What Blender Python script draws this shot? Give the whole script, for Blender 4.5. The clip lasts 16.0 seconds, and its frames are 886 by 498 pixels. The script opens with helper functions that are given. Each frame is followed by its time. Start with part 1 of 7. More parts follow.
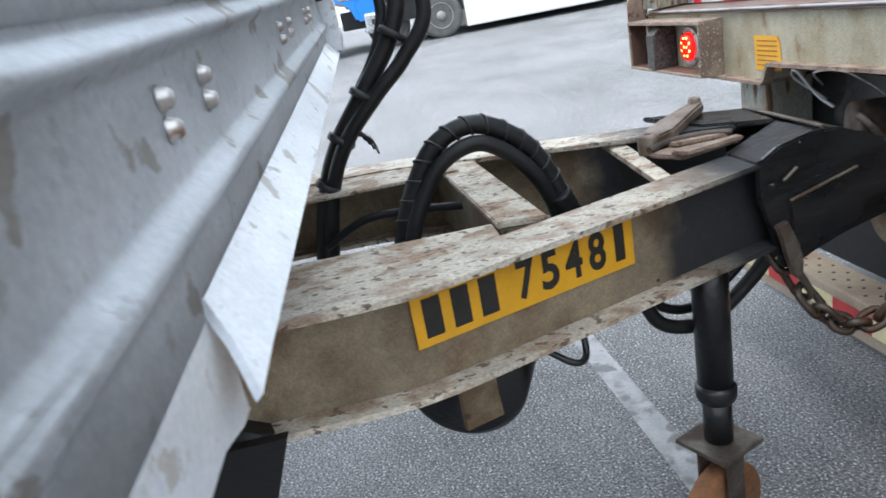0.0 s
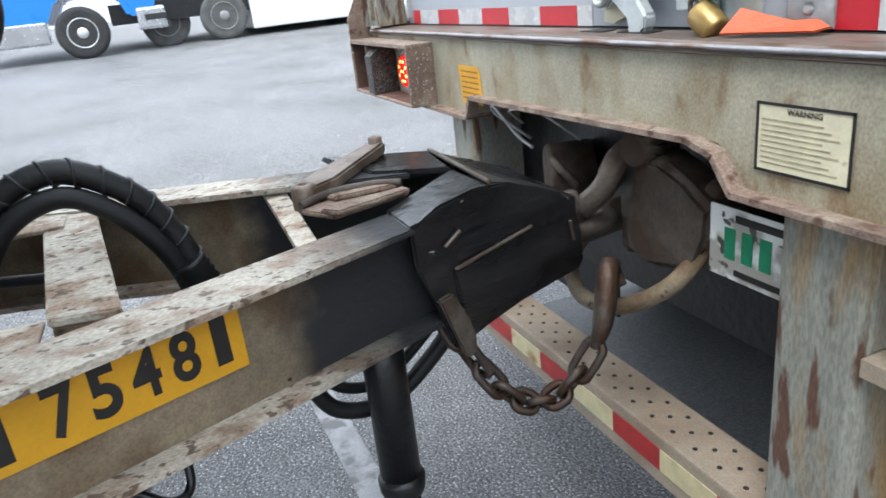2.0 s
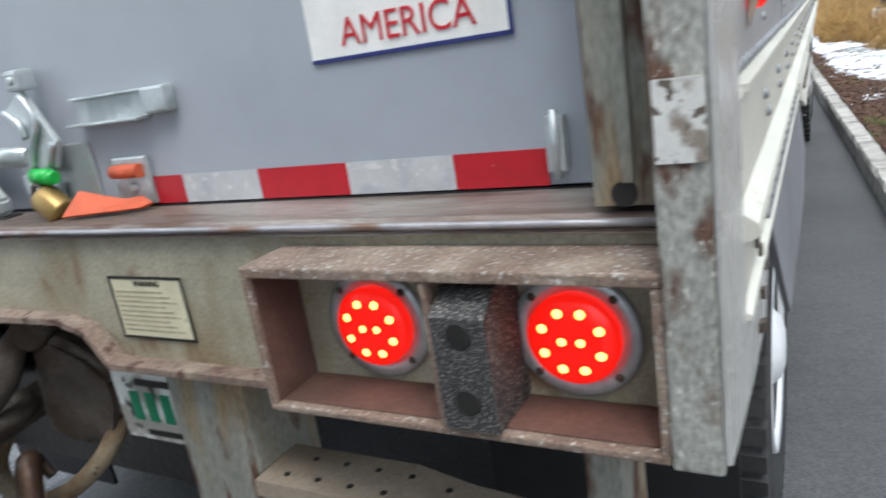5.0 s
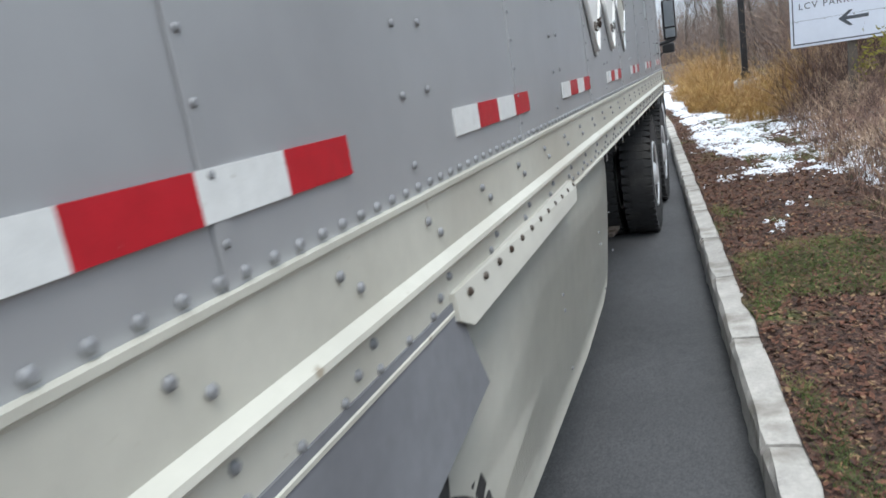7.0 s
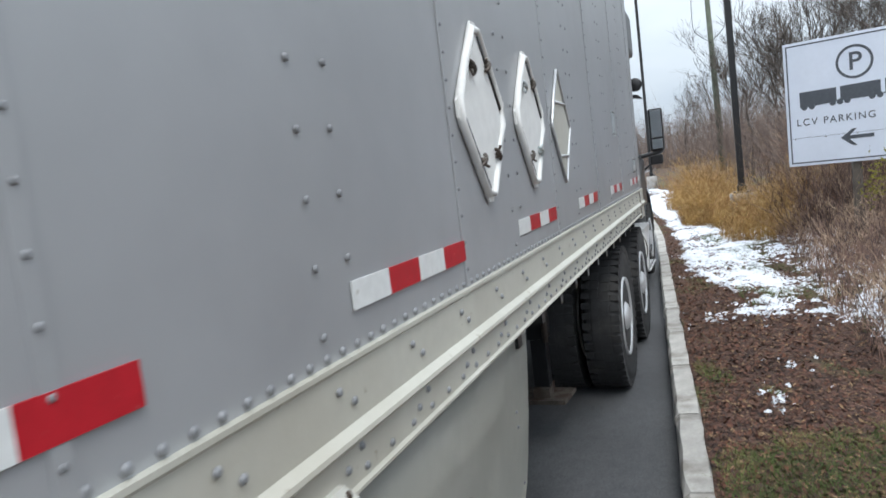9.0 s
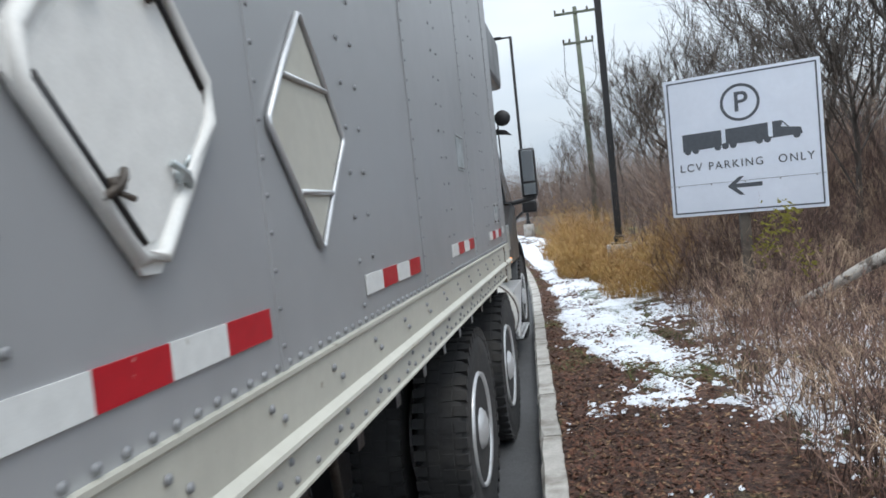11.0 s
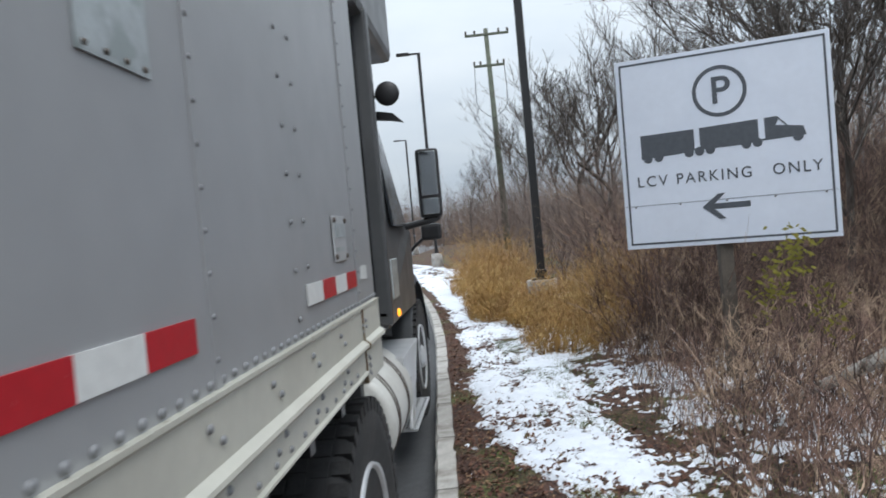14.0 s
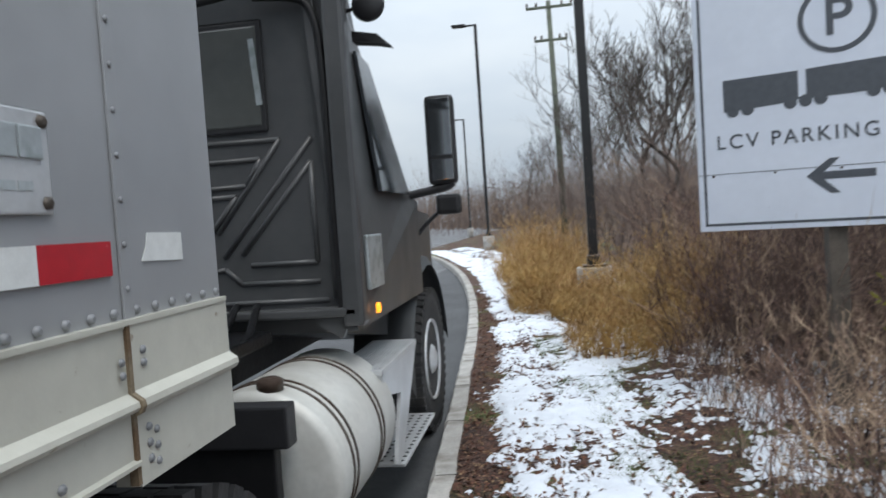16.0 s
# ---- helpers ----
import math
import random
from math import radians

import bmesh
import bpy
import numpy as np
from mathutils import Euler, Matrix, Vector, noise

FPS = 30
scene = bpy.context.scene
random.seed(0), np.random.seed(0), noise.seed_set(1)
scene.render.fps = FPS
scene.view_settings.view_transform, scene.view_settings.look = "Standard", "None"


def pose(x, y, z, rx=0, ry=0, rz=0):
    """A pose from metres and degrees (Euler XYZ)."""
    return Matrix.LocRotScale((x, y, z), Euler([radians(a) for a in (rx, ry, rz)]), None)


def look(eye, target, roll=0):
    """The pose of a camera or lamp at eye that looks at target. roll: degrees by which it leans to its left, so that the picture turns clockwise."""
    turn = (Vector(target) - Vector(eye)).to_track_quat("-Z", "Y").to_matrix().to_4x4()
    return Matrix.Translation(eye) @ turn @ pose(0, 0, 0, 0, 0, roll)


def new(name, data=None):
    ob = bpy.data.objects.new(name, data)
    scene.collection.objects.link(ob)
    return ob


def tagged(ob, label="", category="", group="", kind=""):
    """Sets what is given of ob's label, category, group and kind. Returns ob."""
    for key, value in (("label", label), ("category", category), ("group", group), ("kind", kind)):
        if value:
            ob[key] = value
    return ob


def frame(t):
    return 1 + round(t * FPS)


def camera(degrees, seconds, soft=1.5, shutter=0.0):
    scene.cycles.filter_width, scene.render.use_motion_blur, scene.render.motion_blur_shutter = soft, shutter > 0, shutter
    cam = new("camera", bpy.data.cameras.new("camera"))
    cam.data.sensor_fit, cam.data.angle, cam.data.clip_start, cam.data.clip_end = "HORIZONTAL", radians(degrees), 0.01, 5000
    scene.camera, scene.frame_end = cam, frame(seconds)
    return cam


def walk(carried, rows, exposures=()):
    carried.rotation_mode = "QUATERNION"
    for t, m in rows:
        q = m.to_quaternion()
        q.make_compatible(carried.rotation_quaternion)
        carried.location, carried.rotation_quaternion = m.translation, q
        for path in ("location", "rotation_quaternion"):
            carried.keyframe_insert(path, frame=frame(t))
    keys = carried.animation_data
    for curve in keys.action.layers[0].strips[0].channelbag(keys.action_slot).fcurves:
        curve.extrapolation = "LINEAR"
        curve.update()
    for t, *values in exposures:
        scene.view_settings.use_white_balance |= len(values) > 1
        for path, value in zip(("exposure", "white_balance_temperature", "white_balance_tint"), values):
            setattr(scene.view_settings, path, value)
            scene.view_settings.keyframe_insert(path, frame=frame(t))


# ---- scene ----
cam = camera(64.5, 16.0, soft=1.6, shutter=0.3)
PATH = [
    (0.0, (0.141, -1.146, 1.420), (-1.749, -1.007, 0.780), -10.8),
    (0.5, (0.152, -1.050, 1.407), (-1.725, -0.831, 0.752), -8.8),
    (1.0, (0.001, -0.916, 1.374), (-1.841, -0.538, 0.694), -6.6),
    (1.5, (-0.100, -0.806, 1.389), (-1.897, -0.285, 0.682), -6.3),
    (2.0, (-0.102, -0.752, 1.388), (-1.856, -0.097, 0.685), -6.6),
    (2.5, (-0.087, -0.751, 1.399), (-1.789, 0.048, 0.716), -6.9),
    (3.0, (-0.097, -0.736, 1.400), (-1.730, 0.210, 0.738), -7.3),
    (3.5, (-0.097, -0.720, 1.398), (-1.627, 0.401, 0.762), -7.4),
    (4.0, (-0.073, -0.688, 1.406), (-1.429, 0.650, 0.799), -7.7),
    (4.5, (-0.026, -0.666, 1.418), (-1.194, 0.851, 0.839), -8.4),
    (5.0, (0.078, -0.616, 1.441), (-0.875, 1.052, 0.882), -9.1),
    (5.2, (0.125, -0.591, 1.442), (-0.755, 1.122, 0.902), -9.3),
    (7.3, (0.507, 0.742, 1.556), (-0.223, 2.557, 1.138), -9.3),
    (7.5, (0.539, 0.825, 1.593), (-0.191, 2.642, 1.187), -9.0),
    (8.0, (0.550, 1.160, 1.573), (-0.175, 2.992, 1.227), -8.0),
    (8.5, (0.591, 1.465, 1.607), (-0.134, 3.307, 1.320), -6.5),
    (9.0, (0.592, 1.875, 1.629), (-0.126, 3.732, 1.443), -6.8),
    (9.5, (0.552, 2.332, 1.602), (-0.123, 4.210, 1.467), -6.5),
    (10.0, (0.550, 2.781, 1.591), (-0.053, 4.685, 1.492), -6.3),
    (10.2, (0.553, 2.947, 1.608), (-0.014, 4.863, 1.523), -6.3),
    (12.3, (0.490, 4.610, 1.610), (0.303, 6.598, 1.493), -5.5),
    (12.5, (0.467, 4.778, 1.585), (0.281, 6.766, 1.474), -5.7),
    (13.0, (0.410, 5.277, 1.565), (0.161, 7.259, 1.466), -6.1),
    (13.5, (0.389, 5.725, 1.562), (0.175, 7.711, 1.470), -5.6),
    (14.0, (0.445, 6.109, 1.569), (0.311, 8.104, 1.528), -5.2),
    (14.5, (0.459, 6.475, 1.564), (0.537, 8.474, 1.564), -4.3),
    (15.0, (0.446, 6.764, 1.557), (0.587, 8.759, 1.565), -3.6),
    (15.5, (0.591, 7.072, 1.532), (0.557, 9.072, 1.522), -3.5),
    (16.0, (0.646, 7.407, 1.474), (0.341, 9.382, 1.398), -3.9),
]
walk(cam, [(t, look(eye, target, roll)) for t, eye, target, roll in PATH], exposures=[(0, 1.70), (2.5, 1.72), (3.5, 1.62), (4.5, 1.60), (5.0, 1.26), (5.2, 1.16), (7.3, 0.88), (10, 0.7), (16, 0.42)])

# ---- light: overcast winter daylight, brighter overhead than at the horizon ----
world = bpy.data.worlds.new("overcast_sky")
scene.world = world
world.use_nodes = True
wt = world.node_tree
wt.nodes.clear()
w_out = wt.nodes.new("ShaderNodeOutputWorld")
w_bg = wt.nodes.new("ShaderNodeBackground")
w_sky = wt.nodes.new("ShaderNodeTexSky")
w_sky.sky_type = "NISHITA"
w_sky.sun_disc = False
w_sky.sun_elevation = radians(58)
w_sky.sun_rotation = radians(200)
w_sky.dust_density = 4.0
w_sky.air_density = 1.0
w_scale = wt.nodes.new("ShaderNodeMix")
w_scale.data_type = "RGBA"
w_scale.inputs[0].default_value = 0.88
w_coord = wt.nodes.new("ShaderNodeTexCoord")
w_map = wt.nodes.new("ShaderNodeMapping")
w_map.inputs["Scale"].default_value = (1.2, 1.2, 3.5)
w_noise = wt.nodes.new("ShaderNodeTexNoise")
w_noise.inputs["Scale"].default_value = 1.8
w_noise.inputs["Detail"].default_value = 5.0
w_ramp = wt.nodes.new("ShaderNodeValToRGB")
w_ramp.color_ramp.elements[0].position = 0.30
w_ramp.color_ramp.elements[0].color = (6.2, 7.3, 8.6, 1)
w_ramp.color_ramp.elements[1].position = 0.72
w_ramp.color_ramp.elements[1].color = (9.0, 9.8, 10.4, 1)
wt.links.new(w_coord.outputs["Generated"], w_map.inputs["Vector"])
wt.links.new(w_map.outputs[0], w_noise.inputs["Vector"])
wt.links.new(w_noise.outputs["Fac"], w_ramp.inputs[0])
wt.links.new(w_sky.outputs[0], w_scale.inputs[6])
wt.links.new(w_ramp.outputs[0], w_scale.inputs[7])
w_sep = wt.nodes.new("ShaderNodeSeparateXYZ")
wt.links.new(w_coord.outputs["Generated"], w_sep.inputs[0])
w_up = wt.nodes.new("ShaderNodeMath")
w_up.operation = "MAXIMUM"
w_up.inputs[1].default_value = 0.0
wt.links.new(w_sep.outputs[2], w_up.inputs[0])
w_cie = wt.nodes.new("ShaderNodeMath")
w_cie.operation = "MULTIPLY_ADD"
w_cie.inputs[1].default_value = 2.0
w_cie.inputs[2].default_value = 1.0
wt.links.new(w_up.outputs[0], w_cie.inputs[0])
w_lift = wt.nodes.new("ShaderNodeVectorMath")
w_lift.operation = "SCALE"
wt.links.new(w_scale.outputs[2], w_lift.inputs[0])
wt.links.new(w_cie.outputs[0], w_lift.inputs["Scale"])
wt.links.new(w_lift.outputs[0], w_bg.inputs["Color"])
wt.links.new(w_bg.outputs[0], w_out.inputs[0])
w_bg.inputs["Strength"].default_value = 0.054

sun_data = bpy.data.lights.new("sun", "SUN")
sun_data.energy = 1.0
sun_data.angle = radians(25)
sun_data.color = (1.0, 0.97, 0.92)
sun = new("sun", sun_data)
sun.matrix_world = look((4.5, -3.5, 13), (0, 2, 0))


# ---- materials ----
def mat(name, base, rough=0.6, metal=0.0, var=0.15, scale=8.0, bump=0.0, bump_scale=60.0, second=None, mask=(0.55, 0.62), mask_scale=3.0,
        rough2=None, third=None, mask3=(0.6, 0.66), mask3_scale=20.0, stretch=(1, 1, 1), emit=None, emit_strength=0.0, spec=0.5, rand=0.0, grit=0.0, grit_scale=220.0, bump_dist=0.004, spray=None):
    """A painted, worn or natural surface: a base with grain, a second and third colour in noise patches, fine relief."""
    m = bpy.data.materials.new(name)
    m.use_nodes = True
    nt = m.node_tree
    bs = nt.nodes["Principled BSDF"]
    co = nt.nodes.new("ShaderNodeTexCoord")
    mp = nt.nodes.new("ShaderNodeMapping")
    mp.inputs["Scale"].default_value = stretch
    nt.links.new(co.outputs["Object"], mp.inputs["Vector"])

    def tex(sc, detail=6.0):
        n = nt.nodes.new("ShaderNodeTexNoise")
        n.inputs["Scale"].default_value = sc
        n.inputs["Detail"].default_value = detail
        nt.links.new(mp.outputs[0], n.inputs["Vector"])
        return n.outputs["Fac"]

    def ramp(fac, a, b, ca=(0, 0, 0, 1), cb=(1, 1, 1, 1)):
        r = nt.nodes.new("ShaderNodeValToRGB")
        r.color_ramp.elements[0].position, r.color_ramp.elements[1].position = a, b
        r.color_ramp.elements[0].color, r.color_ramp.elements[1].color = ca, cb
        nt.links.new(fac, r.inputs[0])
        return r.outputs[0]

    def mix(fac, a, b, mode="MIX"):
        x = nt.nodes.new("ShaderNodeMix")
        x.data_type, x.blend_type = "RGBA", mode
        for sock, val in ((x.inputs[0], fac), (x.inputs[6], a), (x.inputs[7], b)):
            if isinstance(val, (int, float)):
                sock.default_value = val
            elif isinstance(val, tuple):
                sock.default_value = (*val[:3], 1)
            else:
                nt.links.new(val, sock)
        return x.outputs[2]

    lo = tuple(c * (1 - var) for c in base)
    hi = tuple(min(1, c * (1 + var)) for c in base)
    col = ramp(tex(scale), 0.35, 0.65, (*lo, 1), (*hi, 1))
    fine = ramp(tex(scale * 9, 3.0), 0.3, 0.7, (1 - var * 0.7,) * 3 + (1,), (1 + var * 0.5,) * 3 + (1,))
    col = mix(1.0, col, fine, "MULTIPLY")
    ro = None
    if second:
        f = ramp(tex(mask_scale, 8.0), mask[0], mask[1])
        col = mix(f, col, second)
        ro = f
    if third:
        col = mix(ramp(tex(mask3_scale, 5.0), mask3[0], mask3[1]), col, third)
    if grit:
        col = mix(1.0, col, ramp(tex(grit_scale, 2.0), 0.36, 0.64, (1 - grit,) * 3 + (1,), (1 + grit,) * 3 + (1,)), "MULTIPLY")
    if rand:
        inf = nt.nodes.new("ShaderNodeObjectInfo")
        col = mix(1.0, col, ramp(inf.outputs["Random"], 0, 1, (1 - rand,) * 3 + (1,), (1 + rand,) * 3 + (1,)), "MULTIPLY")
    if spray:
        # black paint sprayed over one end, fading out along y with a ragged edge
        sp = nt.nodes.new("ShaderNodeSeparateXYZ")
        nt.links.new(co.outputs["Object"], sp.inputs[0])
        rag = nt.nodes.new("ShaderNodeMath")
        rag.operation = "MULTIPLY_ADD"
        rag.inputs[1].default_value = 0.10
        nt.links.new(tex(14.0), rag.inputs[0])
        nt.links.new(sp.outputs[1], rag.inputs[2])
        mr = nt.nodes.new("ShaderNodeMapRange")
        mr.inputs["From Min"].default_value, mr.inputs["From Max"].default_value = spray[0] + 0.05, spray[1] + 0.05
        nt.links.new(rag.outputs[0], mr.inputs["Value"])
        col = mix(mr.outputs[0], col, (0.018, 0.019, 0.022))
    nt.links.new(col, bs.inputs["Base Color"])
    bs.inputs["Metallic"].default_value = metal
    bs.inputs["Specular IOR Level"].default_value = spec
    if ro is not None and rough2 is not None:
        nt.links.new(ramp(ro, 0, 1, (rough,) * 3 + (1,), (rough2,) * 3 + (1,)), bs.inputs["Roughness"])
    else:
        nt.links.new(ramp(tex(scale * 2), 0.2, 0.8, (max(0.02, rough - 0.08),) * 3 + (1,), (min(1, rough + 0.08),) * 3 + (1,)), bs.inputs["Roughness"])
    if bump:
        b = nt.nodes.new("ShaderNodeBump")
        b.inputs["Strength"].default_value = min(1.0, bump * 2)
        b.inputs["Distance"].default_value = bump_dist
        nt.links.new(tex(bump_scale, 6.0), b.inputs["Height"])
        nt.links.new(b.outputs[0], bs.inputs["Normal"])
    if emit:
        bs.inputs["Emission Color"].default_value = (*emit, 1)
        bs.inputs["Emission Strength"].default_value = emit_strength
    return m


M_SIDE = mat("grey_aluminium_skin", (0.345, 0.352, 0.362), 0.40, 0.25, 0.07, 0.9, 0.05, 12, second=(0.36, 0.37, 0.38), mask=(0.45, 0.75), mask_scale=0.7)
M_RAIL = mat("cream_rail_paint", (0.50, 0.49, 0.43), 0.45, 0.1, 0.06, 3.0, 0.06, 90, second=(0.42, 0.40, 0.34), mask=(0.56, 0.72), mask_scale=1.2, third=(0.30, 0.26, 0.20), mask3=(0.70, 0.74), mask3_scale=26)
M_RIVET = mat("rivet_metal", (0.215, 0.22, 0.23), 0.5, 0.15, 0.15, 30)
M_SKIRT = mat("skirt_plastic", (0.50, 0.49, 0.44), 0.5, 0.0, 0.06, 1.5, second=(0.42, 0.41, 0.36), mask=(0.5, 0.75), mask_scale=1.0)
M_FLAP = mat("grey_rubber_flap", (0.16, 0.165, 0.18), 0.55, 0.0, 0.12, 3)
M_GALV = mat("painted_nose_sheet", (0.74, 0.77, 0.81), 0.34, 0.3, 0.06, 14, 0.16, 70, second=(0.50, 0.49, 0.47), mask=(0.605, 0.622), mask_scale=17, rough2=0.6, third=(0.60, 0.62, 0.64), mask3=(0.62, 0.66), mask3_scale=60, grit=0.05)
M_DOOR = mat("grey_door_paint", (0.32, 0.35, 0.39), 0.4, 0.0, 0.05, 2, 0.03, 70, second=(0.36, 0.38, 0.42), mask=(0.45, 0.7), mask_scale=1.0)
M_BEAM = mat("weathered_olive_paint", (0.335, 0.31, 0.235), 0.52, 0.1, 0.14, 5, 0.2, 60, second=(0.215, 0.165, 0.095), mask=(0.47, 0.68), mask_scale=5.5, rough2=0.8,
             third=(0.16, 0.085, 0.045), mask3=(0.60, 0.72), mask3_scale=11, stretch=(1.2, 1, 0.8), grit=0.16)
M_RUST = mat("rusty_flange", (0.205, 0.145, 0.115), 0.8, 0.1, 0.2, 8, 0.4, 90, second=(0.29, 0.235, 0.185), mask=(0.47, 0.66), mask_scale=14, third=(0.10, 0.055, 0.04), mask3=(0.56, 0.68), mask3_scale=42, grit=0.22, grit_scale=260)
M_SPATTER = mat("rust_spattered_with_grit", (0.19, 0.135, 0.105), 0.8, 0.1, 0.2, 8, 0.45, 90, second=(0.28, 0.225, 0.18), mask=(0.47, 0.66), mask_scale=14, third=(0.42, 0.40, 0.37), mask3=(0.60, 0.645), mask3_scale=170, grit=0.22, grit_scale=260)
M_POSTGRIT = mat("grey_post_spattered_with_grit", (0.27, 0.275, 0.25), 0.6, 0.12, 0.12, 5, 0.3, 70, second=(0.10, 0.055, 0.038), mask=(0.52, 0.60), mask_scale=16, rough2=0.9, third=(0.42, 0.41, 0.37), mask3=(0.63, 0.66), mask3_scale=150, stretch=(1.4, 1.4, 0.7), grit=0.25, grit_scale=160)
M_BAR = mat("dusty_brown_bar", (0.30, 0.245, 0.19), 0.7, 0.1, 0.12, 6, 0.2, 60, second=(0.22, 0.165, 0.12), mask=(0.48, 0.66), mask_scale=5, grit=0.1)
M_DUSTRIM = mat("dusty_rim", (0.24, 0.24, 0.235), 0.6, 0.2, 0.1, 3)
M_DUSTTYRE = mat("dusty_grey_tyre", (0.085, 0.085, 0.083), 0.85, 0.0, 0.2, 6)
M_EDGE = mat("rubbed_bare_edge", (0.34, 0.33, 0.35), 0.42, 0.5, 0.15, 12, 0.1, 60, second=(0.20, 0.12, 0.085), mask=(0.52, 0.62), mask_scale=7)
M_TAPE_WD = mat("grimy_white_tape", (0.44, 0.45, 0.46), 0.4, 0.0, 0.08, 20, second=(0.36, 0.375, 0.40), mask=(0.50, 0.62), mask_scale=24, third=(0.55, 0.55, 0.54), mask3=(0.60, 0.66), mask3_scale=60)
M_SILL = mat("rubbed_brown_sill", (0.17, 0.13, 0.11), 0.5, 0.35, 0.18, 10, 0.25, 60, second=(0.30, 0.27, 0.25), mask=(0.52, 0.66), mask_scale=9, third=(0.10, 0.055, 0.035), mask3=(0.58, 0.66), mask3_scale=24, stretch=(0.25, 1.4, 1), grit=0.15)
M_POST = mat("weathered_grey_post", (0.235, 0.235, 0.205), 0.55, 0.12, 0.1, 5, 0.2, 60, second=(0.10, 0.052, 0.035), mask=(0.545, 0.60), mask_scale=12, rough2=0.9, third=(0.27, 0.175, 0.08), mask3=(0.52, 0.70), mask3_scale=8, stretch=(1.9, 1.9, 0.42), grit=0.2, grit_scale=160)
M_REDIN = mat("red_brown_primer", (0.10, 0.052, 0.040), 0.8, 0.0, 0.25, 14, 0.2, 80)
M_DOLLY = mat("chipped_cream_dolly_paint", (0.47, 0.42, 0.345), 0.7, 0.05, 0.14, 9, 0.35, 80, second=(0.30, 0.215, 0.155), mask=(0.47, 0.60), mask_scale=22, rough2=0.9, third=(0.13, 0.09, 0.065), mask3=(0.585, 0.63), mask3_scale=70, stretch=(1, 0.6, 1), grit=0.2, grit_scale=240)
M_DOLLYEND = mat("cream_paint_under_black_spray", (0.47, 0.42, 0.345), 0.6, 0.05, 0.14, 9, 0.3, 80, second=(0.30, 0.215, 0.155), mask=(0.47, 0.60), mask_scale=22, third=(0.13, 0.09, 0.065), mask3=(0.585, 0.63), mask3_scale=70, stretch=(1, 0.6, 1), grit=0.2, grit_scale=240, spray=(-0.66, -0.47))
M_WEBEND = mat("grimy_web_under_black_spray", (0.21, 0.165, 0.11), 0.6, 0.05, 0.2, 6, 0.25, 70, second=(0.12, 0.075, 0.04), mask=(0.46, 0.62), mask_scale=7, grit=0.15, spray=(-0.675, -0.60))
M_DOLLYWEB = mat("grimy_dolly_web", (0.21, 0.165, 0.11), 0.75, 0.05, 0.2, 6, 0.25, 70, second=(0.12, 0.075, 0.04), mask=(0.46, 0.62), mask_scale=7, third=(0.05, 0.035, 0.025), mask3=(0.62, 0.67), mask3_scale=22, grit=0.15)
M_BLACK = mat("black_chassis_paint", (0.008, 0.0085, 0.010), 0.33, 0.0, 0.3, 12, 0.3, 50, second=(0.04, 0.038, 0.036), mask=(0.64, 0.70), mask_scale=10, rough2=0.6)
M_HEAD = mat("scraped_black_head_paint", (0.007, 0.0075, 0.009), 0.27, 0.0, 0.4, 9, 0.5, 26, second=(0.016, 0.016, 0.017), mask=(0.50, 0.72), mask_scale=6, rough2=0.5, third=(0.20, 0.19, 0.18), mask3=(0.705, 0.73), mask3_scale=34, stretch=(1, 0.5, 1.6), bump_dist=0.006)
M_STEEL = mat("greasy_cast_steel", (0.085, 0.07, 0.058), 0.48, 0.35, 0.3, 14, 0.4, 60, second=(0.055, 0.035, 0.025), mask=(0.48, 0.62), mask_scale=9, rough2=0.8)
M_LATCH = mat("bare_brown_steel", (0.17, 0.13, 0.105), 0.5, 0.3, 0.2, 20, 0.25, 80, second=(0.10, 0.065, 0.045), mask=(0.5, 0.6), mask_scale=18)
M_CHAIN = mat("dark_chain_steel", (0.075, 0.06, 0.05), 0.5, 0.6, 0.25, 20, 0.3, 90, second=(0.06, 0.032, 0.02), mask=(0.5, 0.6), mask_scale=16)
M_RUBBER = mat("black_rubber", (0.008, 0.008, 0.009), 0.5, 0.0, 0.2, 20, 0.15, 120, spec=0.35)
M_TYRE = mat("tyre_rubber", (0.022, 0.022, 0.023), 0.75, 0.0, 0.2, 14, 0.3, 60, second=(0.038, 0.036, 0.034), mask=(0.52, 0.7), mask_scale=5)
M_RIM = mat("white_rim_paint", (0.62, 0.63, 0.64), 0.4, 0.1, 0.08, 6)
M_ALU = mat("polished_aluminium", (0.60, 0.61, 0.62), 0.36, 0.5, 0.08, 8, 0.05, 60)
M_ZINC = mat("zinc_plated_steel", (0.50, 0.54, 0.55), 0.35, 0.55, 0.10, 12, 0.1, 60, second=(0.36, 0.40, 0.40), mask=(0.5, 0.6), mask_scale=14)
M_BRASS = mat("worn_brass", (0.30, 0.20, 0.075), 0.4, 0.7, 0.15, 20)
M_TAPE_R = mat("red_reflective_tape", (0.42, 0.012, 0.022), 0.35, 0.0, 0.07, 40, third=(0.55, 0.22, 0.20), mask3=(0.70, 0.73), mask3_scale=70)
M_TAPE_W = mat("white_reflective_tape", (0.66, 0.67, 0.66), 0.35, 0.0, 0.05, 40, third=(0.45, 0.44, 0.40), mask3=(0.68, 0.74), mask3_scale=50)
M_TAPE_Y = mat("aged_tape", (0.50, 0.44, 0.27), 0.5, 0.0, 0.12, 30, second=(0.30, 0.14, 0.05), mask=(0.56, 0.64), mask_scale=9)
M_TAPE_D = mat("worn_red_tape", (0.33, 0.022, 0.022), 0.45, 0.0, 0.15, 30, second=(0.22, 0.08, 0.05), mask=(0.6, 0.7), mask_scale=12)
